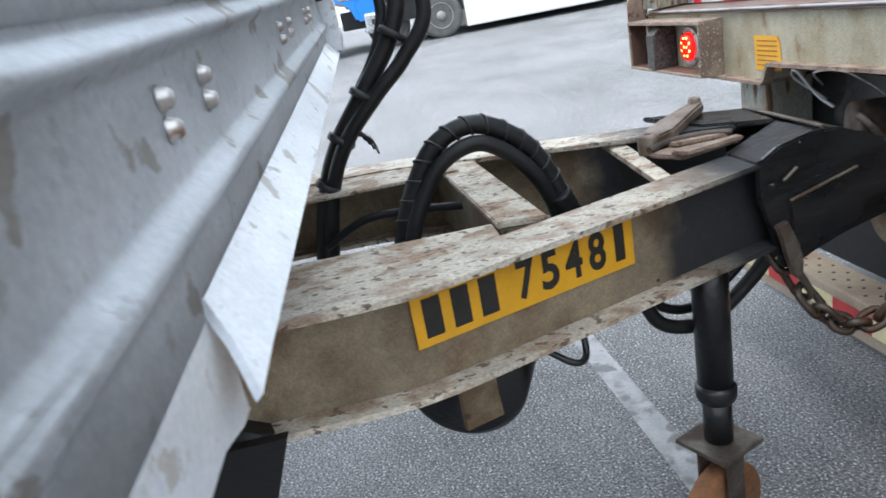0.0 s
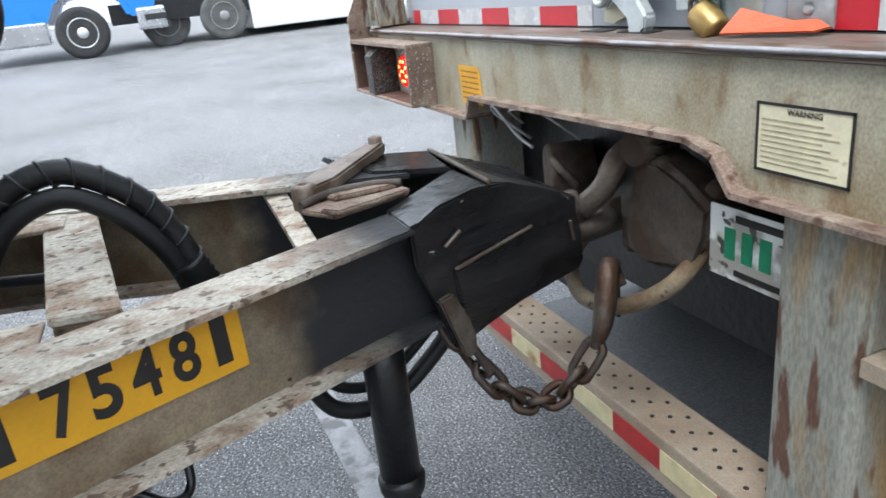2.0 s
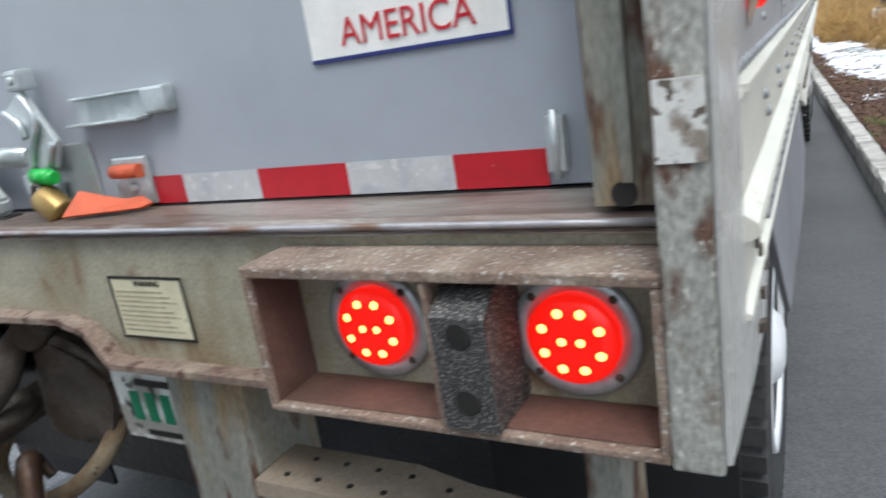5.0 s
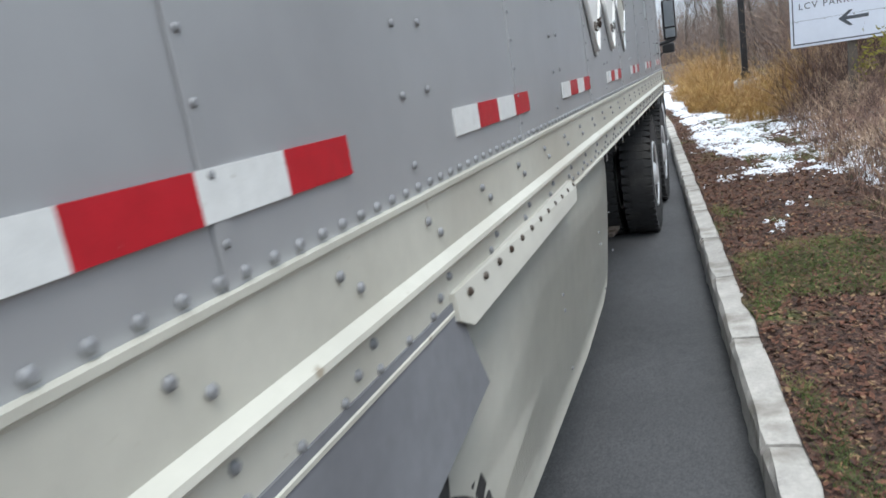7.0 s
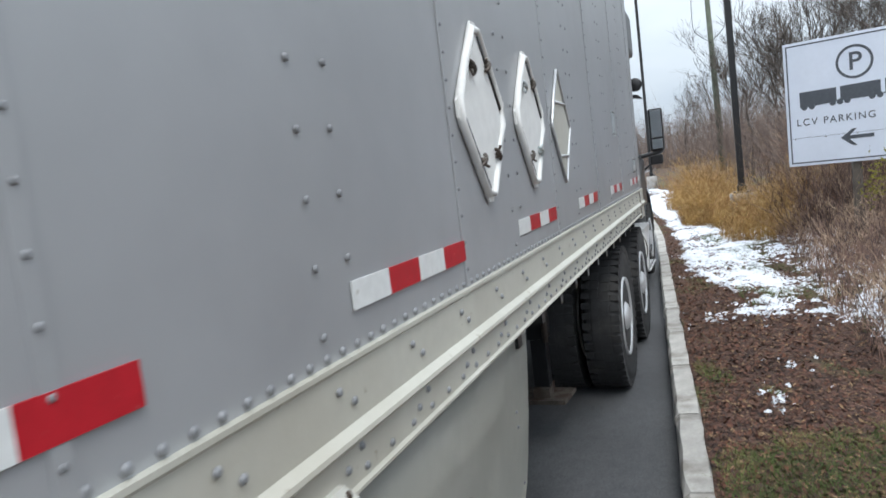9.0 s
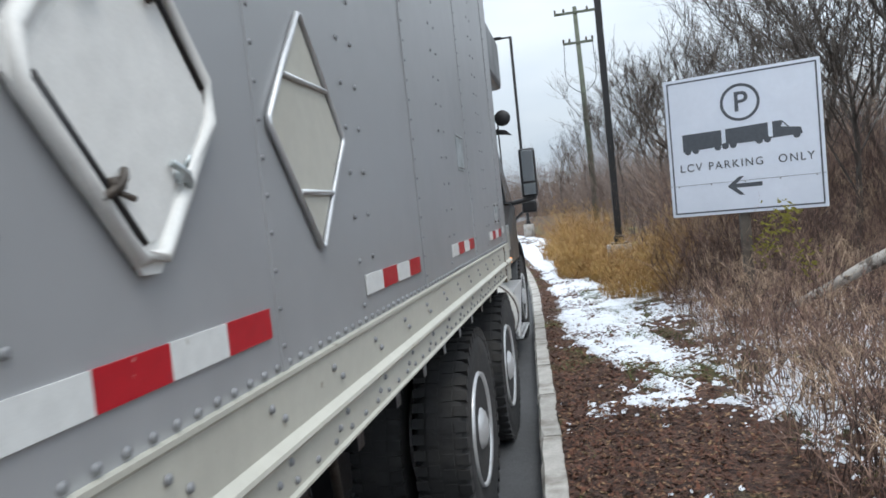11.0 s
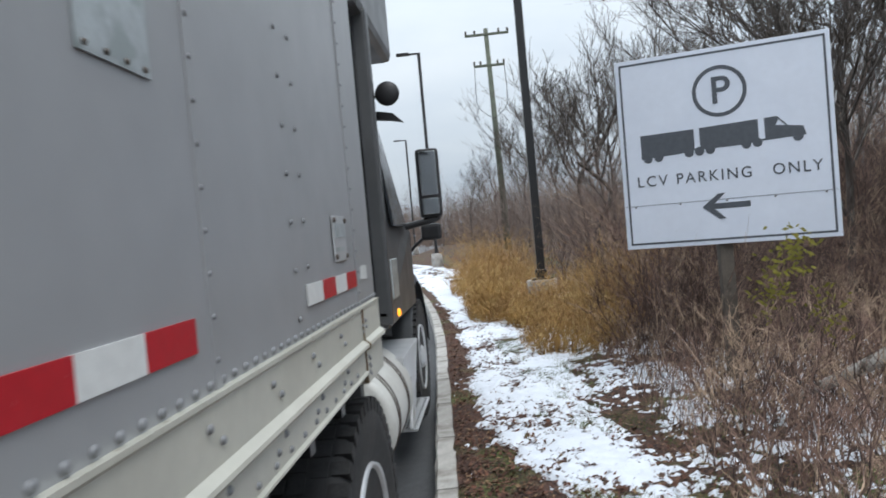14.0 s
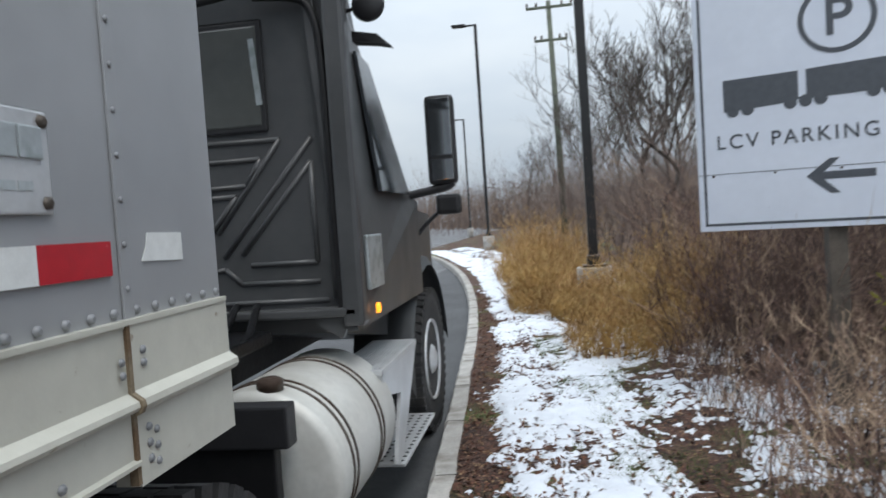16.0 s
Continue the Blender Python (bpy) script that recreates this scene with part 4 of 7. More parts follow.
for pts in ([(-1.056, 1.440), (-1.030, 1.420), (-1.022, 1.396)], [(-1.030, 1.346), (-1.010, 1.385), (-0.985, 1.420), (-1.005, 1.462)], [(-0.962, 1.385), (-0.985, 1.350)]):
    bm = nb()
    tube(bm, spline([(x, 0.062, z) for x, z in pts], 5), 0.0055, 7)
    part("lever_fold", bm, M_ZINC, lever_)
bm = nb()
box(bm, -1.028, -0.992, 0.058, 0.090, 1.468, 1.500, 0.006)
rivet(bm, (-1.010, 0.058, 1.484), 0.008, 0.004, axis=1)
part("lever_knob", bm, M_ZINC, lever_)
bm = nb()
box(bm, -1.100, -1.054, 0.084, 0.094, 1.303, 1.336, 0.003)
box(bm, -1.086, -1.064, 0.080, 0.094, 1.336, 1.352, 0.002)
part("keeper_tab", bm, M_ZINC, latch)
bm = nb()
box(bm, -1.045, -1.008, 0.084, 0.094, 1.282, 1.318, 0.003)
rivet(bm, (-1.026, 0.084, 1.300), 0.010, 0.006, axis=1)
part("bolted_tab", bm, M_ZINC, latch)
bm = nb()
rod(bm, (-1.020, 0.056, 1.338), (-0.982, 0.056, 1.334), 0.0125, 0.0125, 10)
rod(bm, (-0.982, 0.056, 1.334), (-0.970, 0.056, 1.333), 0.0135, 0.0095, 10)
part("bolt_seal", bm, M_GREEN, latch, "green plastic bolt seal")
bm = nb()
rod(bm, (-1.016, 0.058, 1.326), (-0.998, 0.056, 1.306), 0.007, seg=8)
part("seal_pin", bm, M_STEEL, latch)
bm = nb()
m = pose(-0.985, 0.050, 1.290, 0, 128, 0)
lathe(bm, [(0.008, -0.026), (0.022, -0.025), (0.024, -0.020), (0.024, 0.020), (0.022, 0.025), (0.008, 0.026)], m, 24)
lock = part("padlock", bm, M_BRASS, trailer, "worn brass padlock")
bm = nb()
tube(bm, spline([m @ Vector((-0.012, 0, -0.024)), m @ Vector((-0.012, 0, -0.040)), m @ Vector((0, 0, -0.050)), m @ Vector((0.012, 0, -0.040)), m @ Vector((0.012, 0, -0.024))], 5), 0.004, 8)
part("shackle", bm, M_STEEL, lock)
bm = nb()
box(bm, -0.880, -0.802, YD - 0.008, YD - 0.001, 1.276, 1.350, 0.004)
bmr = part("strap_bracket", bm, M_ZINC, trailer, "zinc strap bracket")
bm = nb()
rod(bm, (-0.873, YD - 0.014, 1.329), (-0.813, YD - 0.014, 1.329), 0.0105, seg=14)
part("strap_roll", bm, M_ORANGE, bmr, "orange strap wound over the bracket bar")
bm = nb()
prism(bm, [(-0.934, 0.066, 1.306), (-0.938, 0.030, 1.274), (-0.880, 0.042, 1.275), (-0.806, 0.066, 1.275), (-0.795, 0.082, 1.279), (-0.818, 0.086, 1.288), (-0.868, 0.080, 1.286), (-0.905, 0.074, 1.298)], (0.001, -0.004, 0.003))
part("pull_strap", bm, M_ORANGE, bmr, "faded orange pull strap lying on the sill")
bm = nb()
rivet(bm, (-0.842, YD - 0.008, 1.302), 0.010, 0.006, axis=1)
part("bracket_rivet", bm, M_ZINC, bmr)
for xa, xb in ((-1.335, -1.262), (-1.215, -1.125)):
    bm = nb()
    box(bm, xa, xb, 0.048, 0.080, 1.2705, 1.2722)
    part("sill_slot", bm, M_INK, beam, "dark slot cut in the sill")
bm = nb()
tube(bm, [Vector((-2.55 + 0.1 * i, -0.0115 + 0.0008 * math.sin(i * 2.1), ZT + 0.0015)) for i in range(26)], 0.0042, 7)
part("rubbed_edge", bm, M_EDGE, beam, "edge of the sill rubbed to bare metal")
bm = nb()
box(bm, -0.93, -0.77, YD - 0.030, YD - 0.001, 1.402, 1.407, 0.002)
box(bm, -0.93, -0.77, YD - 0.014, YD - 0.001, 1.440, 1.445, 0.002)
box(bm, -0.93, -0.77, YD - 0.004, YD - 0.001, 1.405, 1.442, 0.001)
box(bm, -0.765, -0.715, YD - 0.020, YD - 0.001, 1.408, 1.445, 0.004)
part("pull_handle", bm, M_ZINC, door, "pressed metal door handle")
bm = nb()
for xx in (-0.172, -2.428):
    box(bm, xx - 0.007, xx + 0.014, YD - 0.018, YD - 0.001, 1.292, 1.352, 0.003)
    rod(bm, (xx + 0.004, YD - 0.016, 1.285), (xx + 0.004, YD - 0.016, 1.358), 0.005, seg=8)
    part("roller_hinge", bm, M_ZINC, door, "zinc roller hinge")
    bm = nb()
bm.free()

# labels on the beam
lb = flat_y("warning_label", M_LABEL, -0.828, -0.684, 1.102, 1.193, y=-0.001, label="cream warning label", parent=trailer)
for x0, x1, z0, z1 in ((-0.831, -0.681, 1.191, 1.195), (-0.831, -0.681, 1.099, 1.103), (-0.831, -0.827, 1.099, 1.195), (-0.685, -0.681, 1.099, 1.195)):
    flat_y("label_edge", M_INK, x0, x1, z0, z1, y=-0.0022, parent=lb)
letters("label_heading", "WARNING", 0.011, pose(-0.753, -0.0030, 1.184, 90), M_INK, lb, 0.0003)
for i in range(9):
    flat_y("text_bar", M_FADEDINK, -0.822, -0.70 - 0.012 * (i % 3), 1.111 + i * 0.0074, 1.1138 + i * 0.0074, y=-0.0024, t=0.0004, parent=lb)
bm = nb()
plate_y(bm, [(-1.838, 1.186), (-1.725, 1.186), (-1.712, 1.170), (-1.705, 1.092), (-1.830, 1.089)], -0.0025, -0.001)
lb = part("yellow_label", bm, M_YELLOW, trailer, "weathered yellow caution label")
for i in range(6):
    flat_y("text_bar", M_AMBERINK, -1.822, -1.722, 1.103 + i * 0.0135, 1.1068 + i * 0.0135, y=-0.0030, t=0.0004, parent=lb)

# underride guard: legs, bar, steps
guard = None
for x0, x1 in ((-0.790, -0.645), (-1.945, -1.80)):
    bm = nb()
    sec = [(x0, 0.15), (x0, 0.020), (x0 + 0.006, 0.009), (x0 + 0.018, 0.005), (x1 - 0.018, 0.005), (x1 - 0.006, 0.009), (x1, 0.020), (x1, 0.15), (x1 - 0.008, 0.15), (x1 - 0.008, 0.013), (x0 + 0.008, 0.013), (x0 + 0.008, 0.15)]
    prism(bm, [(x, y, 0.50) for x, y in sec], (0, 0, ZB - 0.508))
    part("guard_leg", bm, M_POST, trailer, "grey steel guard leg, rust bleeding down")
bm = nb()
box(bm, -2.25, -0.34, -0.010, 0.105, 0.42, 0.532, 0.006)
bar = part("guard_bar", bm, M_BAR, trailer, "steel underride bar with punched holes")
bm = nb()
lathe(bm, [(0.0050, 0), (0.0043, 0.0014), (0.003, 0.0015)], Matrix(), 10)
hole_mesh = mesh_of("punched_hole", bm, M_INK)


def hole(parent, x, y, z):
    ob = new("punched_hole", hole_mesh)
    ob.parent = parent
    ob.matrix_basis = Matrix.Translation((x, y, z))


for i in range(30):
    for j, yy in enumerate((0.02, 0.048, 0.076)):
        hole(bar, -2.2 + i * 0.062 + 0.02 * j, yy, 0.5322)
for i in range(13):
    bm = nb()
    a = -2.24 + i * 0.1525
    box(bm, a, min(a + 0.152, -0.342), -0.0125, -0.0105, 0.455, 0.505)
    part("tape_segment", bm, (M_TAPE_Y, M_TAPE_D)[i % 2], bar, ("aged cream tape", "worn red tape")[i % 2])
bm = nb()
pts = [(-0.642, 0.055, 0.885), (-0.42, 0.055, 0.885), (-0.34, 0.055, 0.868), (-0.10, 0.055, 0.845)]
for p, q in zip(pts, pts[1:]):
    prism(bm, [(p[0], -0.002, p[2]), (q[0], -0.002, q[2]), (q[0], -0.002, q[2] - 0.026), (p[0], -0.002, p[2] - 0.026)], (0, 0.095, 0))
st = part("step_tread", bm, M_BAR, trailer, "punched steel foot step")
for i in range(9):
    for yy in (0.022, 0.065):
        xx = -0.60 + i * 0.055 + (0.02 if yy > 0.05 else 0)
        zt = 0.886 if xx < -0.42 else (0.886 - (xx + 0.42) * 0.21 if xx < -0.34 else 0.869 - (xx + 0.34) * 0.096)
        hole(st, xx, yy, zt)
bm = nb()
box(bm, -0.145, -0.105, 0.0, 0.095, 0.50, 1.05, 0.003)
part("step_hanger", bm, M_POST, trailer)

# registration plate with its characters as bars
bm = nb()
m = pose(-0.868, 0.035, 0.958, 0, 0, 0)
box(bm, -0.085, 0.135, 0, 0.003, -0.065, 0.055, 0.0, m)
rp = part("registration_plate", bm, M_PLATE, trailer, "chipped white plate with green characters")
bm = nb()
for i in range(3):
    box(bm, -0.052 + i * 0.036, -0.030 + i * 0.036, -0.0015, 0, -0.030, 0.022, 0.0, m)
    part("character_bar", bm, M_GREENINK, rp)
    bm = nb()
for z0, z1 in ((0.034, 0.046), (-0.056, -0.046)):
    box(bm, -0.03, 0.07, -0.0015, 0, z0, z1, 0.0, m)
    part("character_bar", bm, M_INK, rp)
    bm = nb()
bm.free()

# pintle hook, drawbar ring, and a plate painted black for the shaded recess
bm = nb()
box(bm, -1.86, -0.80, 0.16, 0.20, 0.70, 1.06)
part("pintle_plate", bm, M_BLACK, trailer, "black mounting plate giving the hitch recess its shade")
bm = nb()
tube(bm, spline([(-1.295, 0.16, 0.90), (-1.295, 0.05, 0.885), (-1.29, -0.06, 0.88), (-1.28, -0.10, 0.91), (-1.28, -0.09, 0.955)], 6), 0.034, 12)
tube(bm, spline([(-1.17, 0.10, 1.085), (-1.185, 0.03, 1.05), (-1.20, 0.0, 0.99), (-1.235, -0.03, 0.945)], 6), 0.024, 10)
lathe(bm, [(0.03, -0.05), (0.045, -0.03), (0.045, 0.03), (0.03, 0.05)], pose(-1.15, 0.07, 1.07, 90, 0, 15), 14)
lathe(bm, [(0.028, -0.03), (0.032, 0), (0.026, 0.022), (0.01, 0.026)], pose(-1.245, -0.055, 0.955, 15), 14)
prism(bm, [(-1.24, 0.06, 0.83), (-1.05, 0.08, 0.86), (-0.98, 0.10, 0.93), (-1.02, 0.12, 1.0), (-1.15, 0.10, 1.02), (-1.27, 0.08, 0.95)], (0, 0.10, 0))
bmesh.ops.bevel(bm, geom=[e for e in bm.edges if e.calc_length() > 0.06], offset=0.012, segments=2, affect="EDGES")
part("pintle_hook", bm, M_STEEL, trailer, "greasy cast pintle hook, closed")
bm = nb()
tube(bm, spline([(-1.32, 0.06, 0.88), (-1.33, 0.0, 0.80), (-1.26, -0.02, 0.745), (-1.14, -0.01, 0.765), (-1.03, 0.02, 0.84), (-0.99, 0.08, 0.93)], 8), 0.017, 10)
part("safety_loop", bm, M_DOLLYWEB, trailer, "bent round-bar safety loop")
bm = nb()
box(bm, -1.30, -1.25, 0.150, 0.154, 0.99, 1.06)
part("small_label", bm, M_YELLOW, trailer)
bm = nb()
tube(bm, spline([(-1.66, 0.10, 1.0), (-1.68, 0.02, 1.07), (-1.63, -0.01, 1.10), (-1.60, 0.03, 1.03), (-1.56, 0.05, 1.0)], 8), 0.004, 6)
tube(bm, spline([(-1.62, 0.06, 1.05), (-1.55, -0.01, 1.10), (-1.47, 0.02, 1.10), (-1.43, 0.10, 1.03)], 8), 0.003, 6)
part("loose_wire", bm, M_ALU, trailer, "thin loose wire loops")
bm = nb()
lathe(bm, [(0.040, 0.10), (0.062, 0.10), (0.066, 0.09), (0.066, 0.0), (0.050, 0.0), (0.046, 0.06), (0.02, 0.061)], pose(-1.455, 0.14, 0.955, 90, 0, -20), 24)
part("air_coupling", bm, M_STEEL, trailer, "round open coupling housing")
bm = nb()
tube(bm, spline([(-1.455, 0.045, 0.985), (-1.43, 0.03, 0.995), (-1.40, 0.035, 0.975), (-1.385, 0.06, 0.94)], 6), 0.010, 8)
part("coupling_lever", bm, M_STEEL, trailer)
for px_, pz_, rr, hh in ((-1.10, 1.035, 0.030, 0.06), (-1.055, 0.975, 0.022, 0.05), (-1.005, 0.915, 0.020, 0.04), (-1.14, 0.905, 0.026, 0.05), (-0.985, 1.02, 0.018, 0.04)):
    bm = nb()
    lathe(bm, [(rr, 0), (rr, hh * 0.7), (rr * 0.8, hh), (rr * 0.3, hh * 1.02)], pose(px_, 0.10, pz_, 90, 0, 10), 14)
    part("casting_boss", bm, M_STEEL, trailer, "greasy cast boss")
bm = nb()
plate_y(bm, [(-1.165, 1.055), (-1.09, 1.060), (-1.02, 1.035), (-0.955, 0.995), (-0.962, 0.935), (-1.01, 0.895), (-1.035, 0.862), (-1.115, 0.842), (-1.195, 0.862), (-1.165, 0.905), (-1.150, 0.965)], 0.035, 0.12)
bmesh.ops.bevel(bm, geom=bm.edges[:], offset=0.014, segments=3, affect="EDGES")
part("casting_body", bm, M_STEEL, trailer, "greasy cast hitch body")


# ---- trailer wheels and landing gear ----
def wheel(at, parent, side=1, R=0.505, rim_mat=None, width=0.26, tyre_mat=None, lugs=True):
    x, y, z = at
    m = Matrix.Translation((x, y, z)) @ Matrix.Rotation(radians(90), 4, "Y") @ Matrix.Diagonal((1, 1, 1, 1))
    bm = nb()
    w = width
    lathe(bm, [(0.29, -w / 2 + 0.02), (0.40, -w / 2), (R - 0.035, -w / 2 + 0.008), (R - 0.006, -w / 2 + 0.035), (R, -w * 0.2), (R, w * 0.2), (R - 0.006, w / 2 - 0.035), (R - 0.035, w / 2 - 0.008), (0.40, w / 2), (0.29, w / 2 - 0.02)], m, 56)
    tyre = part("tyre", bm, tyre_mat or M_TYRE, parent, "worn truck tyre")
    bm = nb()
    n = 46
    if lugs:
        for i in range(n):
            a = 2 * math.pi * i / n
            c, s = math.cos(a), math.sin(a)
            for sgn in (-1, 1):
                q = m @ Matrix.Rotation(a + sgn * 0.02, 4, "Z")
                box(bm, R - 0.045, R + 0.004, -0.022, 0.022, sgn * w / 2 - 0.06 if sgn > 0 else -w / 2 + 0.004, w / 2 - 0.004 if sgn > 0 else -w / 2 + 0.06, 0.0, q)
                box(bm, R - 0.02, R + 0.003, -0.026, 0.026, sgn * w * 0.13 - 0.026, sgn * w * 0.13 + 0.026, 0.0, q)
        part("tread", bm, M_TYRE, parent, "worn tread blocks", "stuff")
        bm = nb()
    e = 1 if side > 0 else -1
    prof = [(0.292, w / 2 - 0.03), (0.285, w / 2 - 0.004), (0.27, w / 2 - 0.012), (0.255, w / 2 - 0.05), (0.20, w / 2 - 0.09), (0.13, w / 2 - 0.075), (0.115, w / 2 - 0.03), (0.085, w / 2 + 0.0), (0.05, w / 2 + 0.012), (0.01, w / 2 + 0.014)]
    prof = [(r, h * e) for r, h in prof]
    lathe(bm, prof, m, 40)
    rim = part("rim", bm, rim_mat or M_RIM, parent, "white painted steel rim")
    bm = nb()
    for i in range(10):
        a = 2 * math.pi * i / 10
        lathe(bm, [(0.016, (w / 2 - 0.085) * e), (0.016, (w / 2 - 0.05) * e), (0.008, (w / 2 - 0.045) * e)], m @ Matrix.Translation((0.165 * math.cos(a), 0.165 * math.sin(a), 0)), 6)
    part("wheel_nuts", bm, M_STEEL, parent, kind="stuff")
    return tyre


YW = 1.33
for xs in (-0.155, -0.46, -2.13, -2.435):
    w = new("trailer_wheel")
    w.parent = trailer
    w.matrix_parent_inverse = trailer.matrix_basis.inverted()
    wheel((xs, YW, 0.505), w, 1 if xs > -1.3 else -1)
bm = nb()
rod(bm, (-2.3, YW, 0.505), (-0.3, YW, 0.505), 0.07)
part("axle", bm, M_BLACK, trailer)
# Suspension frame is unseen; added as a dark mass under the trailer.
for xs in (-1.88, -0.84):
    bm = nb()
    prism(bm, [(xs, 0.70, 0.86), (xs, 2.10, 0.86), (xs, 2.00, 0.60), (xs, 1.55, 0.40), (xs, 1.10, 0.40), (xs, 0.80, 0.60)], (0.12, 0, 0))
    part("suspension_hanger", bm, M_BLACK, trailer, "black suspension frame, added unseen to darken the underside")
bm = nb()
box(bm, -1.76, -0.84, 0.78, 0.90, 0.50, 0.86, 0.01)
part("suspension_cross_beam", bm, M_BLACK, trailer)
bm = nb()
box(bm, -0.58, -0.06, 0.60, 0.612, 0.20, 0.98)
part("mud_flap", bm, M_RUBBER, trailer, "black rubber mud flap")
bm = nb()
box(bm, -2.53, -2.01, 0.60, 0.612, 0.20, 0.98)
part("mud_flap", bm, M_RUBBER, trailer, "black rubber mud flap")
for xs in (-0.45, -2.14):
    bm = nb()
    box(bm, xs - 0.06, xs + 0.06, 5.95, 6.07, 0.62, 1.145, 0.006)
    box(bm, xs - 0.047, xs + 0.047, 5.963, 6.057, 0.28, 0.62, 0.004)
    lg = part("landing_leg", bm, M_BLACK, trailer, "grimy landing gear leg")
    bm = nb()
    prism(bm, [(xs - 0.15, 5.88, 0.24), (xs + 0.15, 5.88, 0.24), (xs + 0.17, 6.14, 0.24), (xs - 0.17, 6.14, 0.24)], (0, 0, 0.025))
    prism(bm, [(xs - 0.05, 5.93, 0.265), (xs + 0.05, 5.93, 0.265), (xs + 0.05, 6.09, 0.265), (xs - 0.05, 6.09, 0.265)], (0, 0, 0.06))
    part("sand_shoe", bm, M_STEEL, lg, "rusty sand shoe")
    bm = nb()
    rod(bm, (xs, 6.0, 0.70), (xs - 0.3 if xs < -1 else xs + 0.05, 6.5, 1.12), 0.022)
    rod(bm, (xs + 0.06, 5.92, 0.62), (xs + 0.10, 5.75, 1.12), 0.018)
    part("landing_brace", bm, M_STEEL, lg)


# ---- converter dolly between the trailers ----
dolly = thing("converter_dolly", (-1.295, -1.0, 0), "chipped cream A-frame converter dolly with black drawbar head", "dolly")
AX = -1.295


def rail_x(y):
    """Half the spread of the A-frame's outer edge at y."""
    t = y + 1.14
    return 0.468 - 0.39 * 0.5 * (t + math.sqrt(t * t + 0.0036))


def rail_beam(s, y0, y1, material_top, material_web, label, dz):
    z1, z0 = 1.030 + dz, 0.838 + dz
    ys = [y0] + [-1.45 + 0.06 * i for i in range(12)] + [y1]
    line = [(AX + s * rail_x(y), y) for y in ys]

    def run(off0, off1, za, zb):
        prism(bm, [(x - s * off0, y, za) for x, y in line] + [(x - s * off1, y, za) for x, y in reversed(line)], (0, 0, zb - za))
    bm = nb()
    run(0, 0.115, z1 - 0.011, z1)
    bmesh.ops.bevel(bm, geom=bm.edges[:], offset=0.003, segments=2, affect="EDGES")
    rl = part("frame_rail", bm, material_top, dolly, label)
    bm = nb()
    run(0, 0.115, z0, z0 + 0.011)
    bmesh.ops.bevel(bm, geom=bm.edges[:], offset=0.003, segments=2, affect="EDGES")
    part("lower_flange", bm, material_top, rl)
    bm = nb()
    run(0.046, 0.062, z0 + 0.0115, z1 - 0.0115)
    part("rail_web", bm, material_web, rl)
    return rl


rail_r = rail_beam(1, -2.6, -0.34, M_DOLLYEND, M_WEBEND, "chipped cream I-beam rail, its end sprayed black", 0.0)
rail_beam(-1, -2.6, -0.34, M_DOLLYEND, M_WEBEND, "chipped cream I-beam rail, its end sprayed black", 0.03)

for s_ in (1, -1):
    bm = nb()
    dz_ = 0.0 if s_ > 0 else 0.03
    prism(bm, [(AX + s_ * 0.342, -2.6, 1.018 + dz_), (AX + s_ * 0.342, -1.12, 1.018 + dz_), (AX + s_ * 0.285, -0.955, 1.018 + dz_), (AX + s_ * 0.190, -0.955, 1.018 + dz_), (AX + s_ * 0.165, -2.6, 1.018 + dz_)], (0, 0, 0.009))
    bmesh.ops.bevel(bm, geom=bm.edges[:], offset=0.002, segments=1, affect="EDGES")
    part("inner_flange", bm, M_DOLLY, dolly, "chipped cream plate inside the rail")
    bm = nb()
    box(bm, min(AX + s_ * 0.455, AX + s_ * 0.405), max(AX + s_ * 0.455, AX + s_ * 0.405), -1.456, -1.444, 0.850 + dz_, 1.018 + dz_)
    part("web_stiffener", bm, M_DOLLYWEB, dolly, "welded upright stiffener")

# the yellow unit plate, its characters as plain bars
d = Vector((-0.39, 1, 0)).normalized()
px, py = AX + rail_x(-1.14) - 0.039, -1.14
ex, ey = AX + rail_x(-0.716) - 0.042, -0.716
yaw = math.degrees(math.atan2(ey - py, ex - px))
ln = math.hypot(ex - px, ey - py)
PM = pose(px, py, 0.965, 0, 0, yaw)
bm = nb()
box(bm, 0, ln, -0.004, -0.001, -0.048, 0.047, 0.0, PM)
up = part("unit_plate", bm, M_YELLOW, dolly, "yellow unit plate with black characters")
cw = ln / 8.6
for i, digit in enumerate("75481"):
    letters("unit_digit", digit, 0.096, PM @ pose(0.018 + (3.72 + 0.98 * i) * cw, -0.0050, 0.0, 90), M_INK, up, 0.0006, 0.026, 0.42 * cw if digit == "1" else 0.70 * cw)
for i in range(3):
    x0 = 0.018 + i * cw + (0.38 * cw if i > 2 else 0)
    bm = nb()
    box(bm, x0, x0 + cw * 0.62, -0.0052, -0.004, -0.034, 0.034, 0.0, PM)
    part("character_bar", bm, M_INK, up)

# cross members
bm = nb()
prism(bm, [(-1.635, -1.005, 1.058), (-1.635, -0.912, 1.058), (-1.066, -0.856, 1.033), (-1.085, -0.950, 1.033)], (0, 0, -0.014))
bmesh.ops.bevel(bm, geom=bm.edges[:], offset=0.003, segments=2, affect="EDGES")
part("cross_member", bm, M_DOLLY, dolly, "flaking cream cross plate")
bm = nb()
prism(bm, [(-1.53, -0.60, 1.050), (-1.49, -0.56, 1.050), (-1.185, -0.561, 1.018), (-1.19, -0.597, 1.018)], (0, 0, -0.012))
part("cross_member", bm, M_DOLLY, dolly, "flaking cream cross plate")
bm = nb()
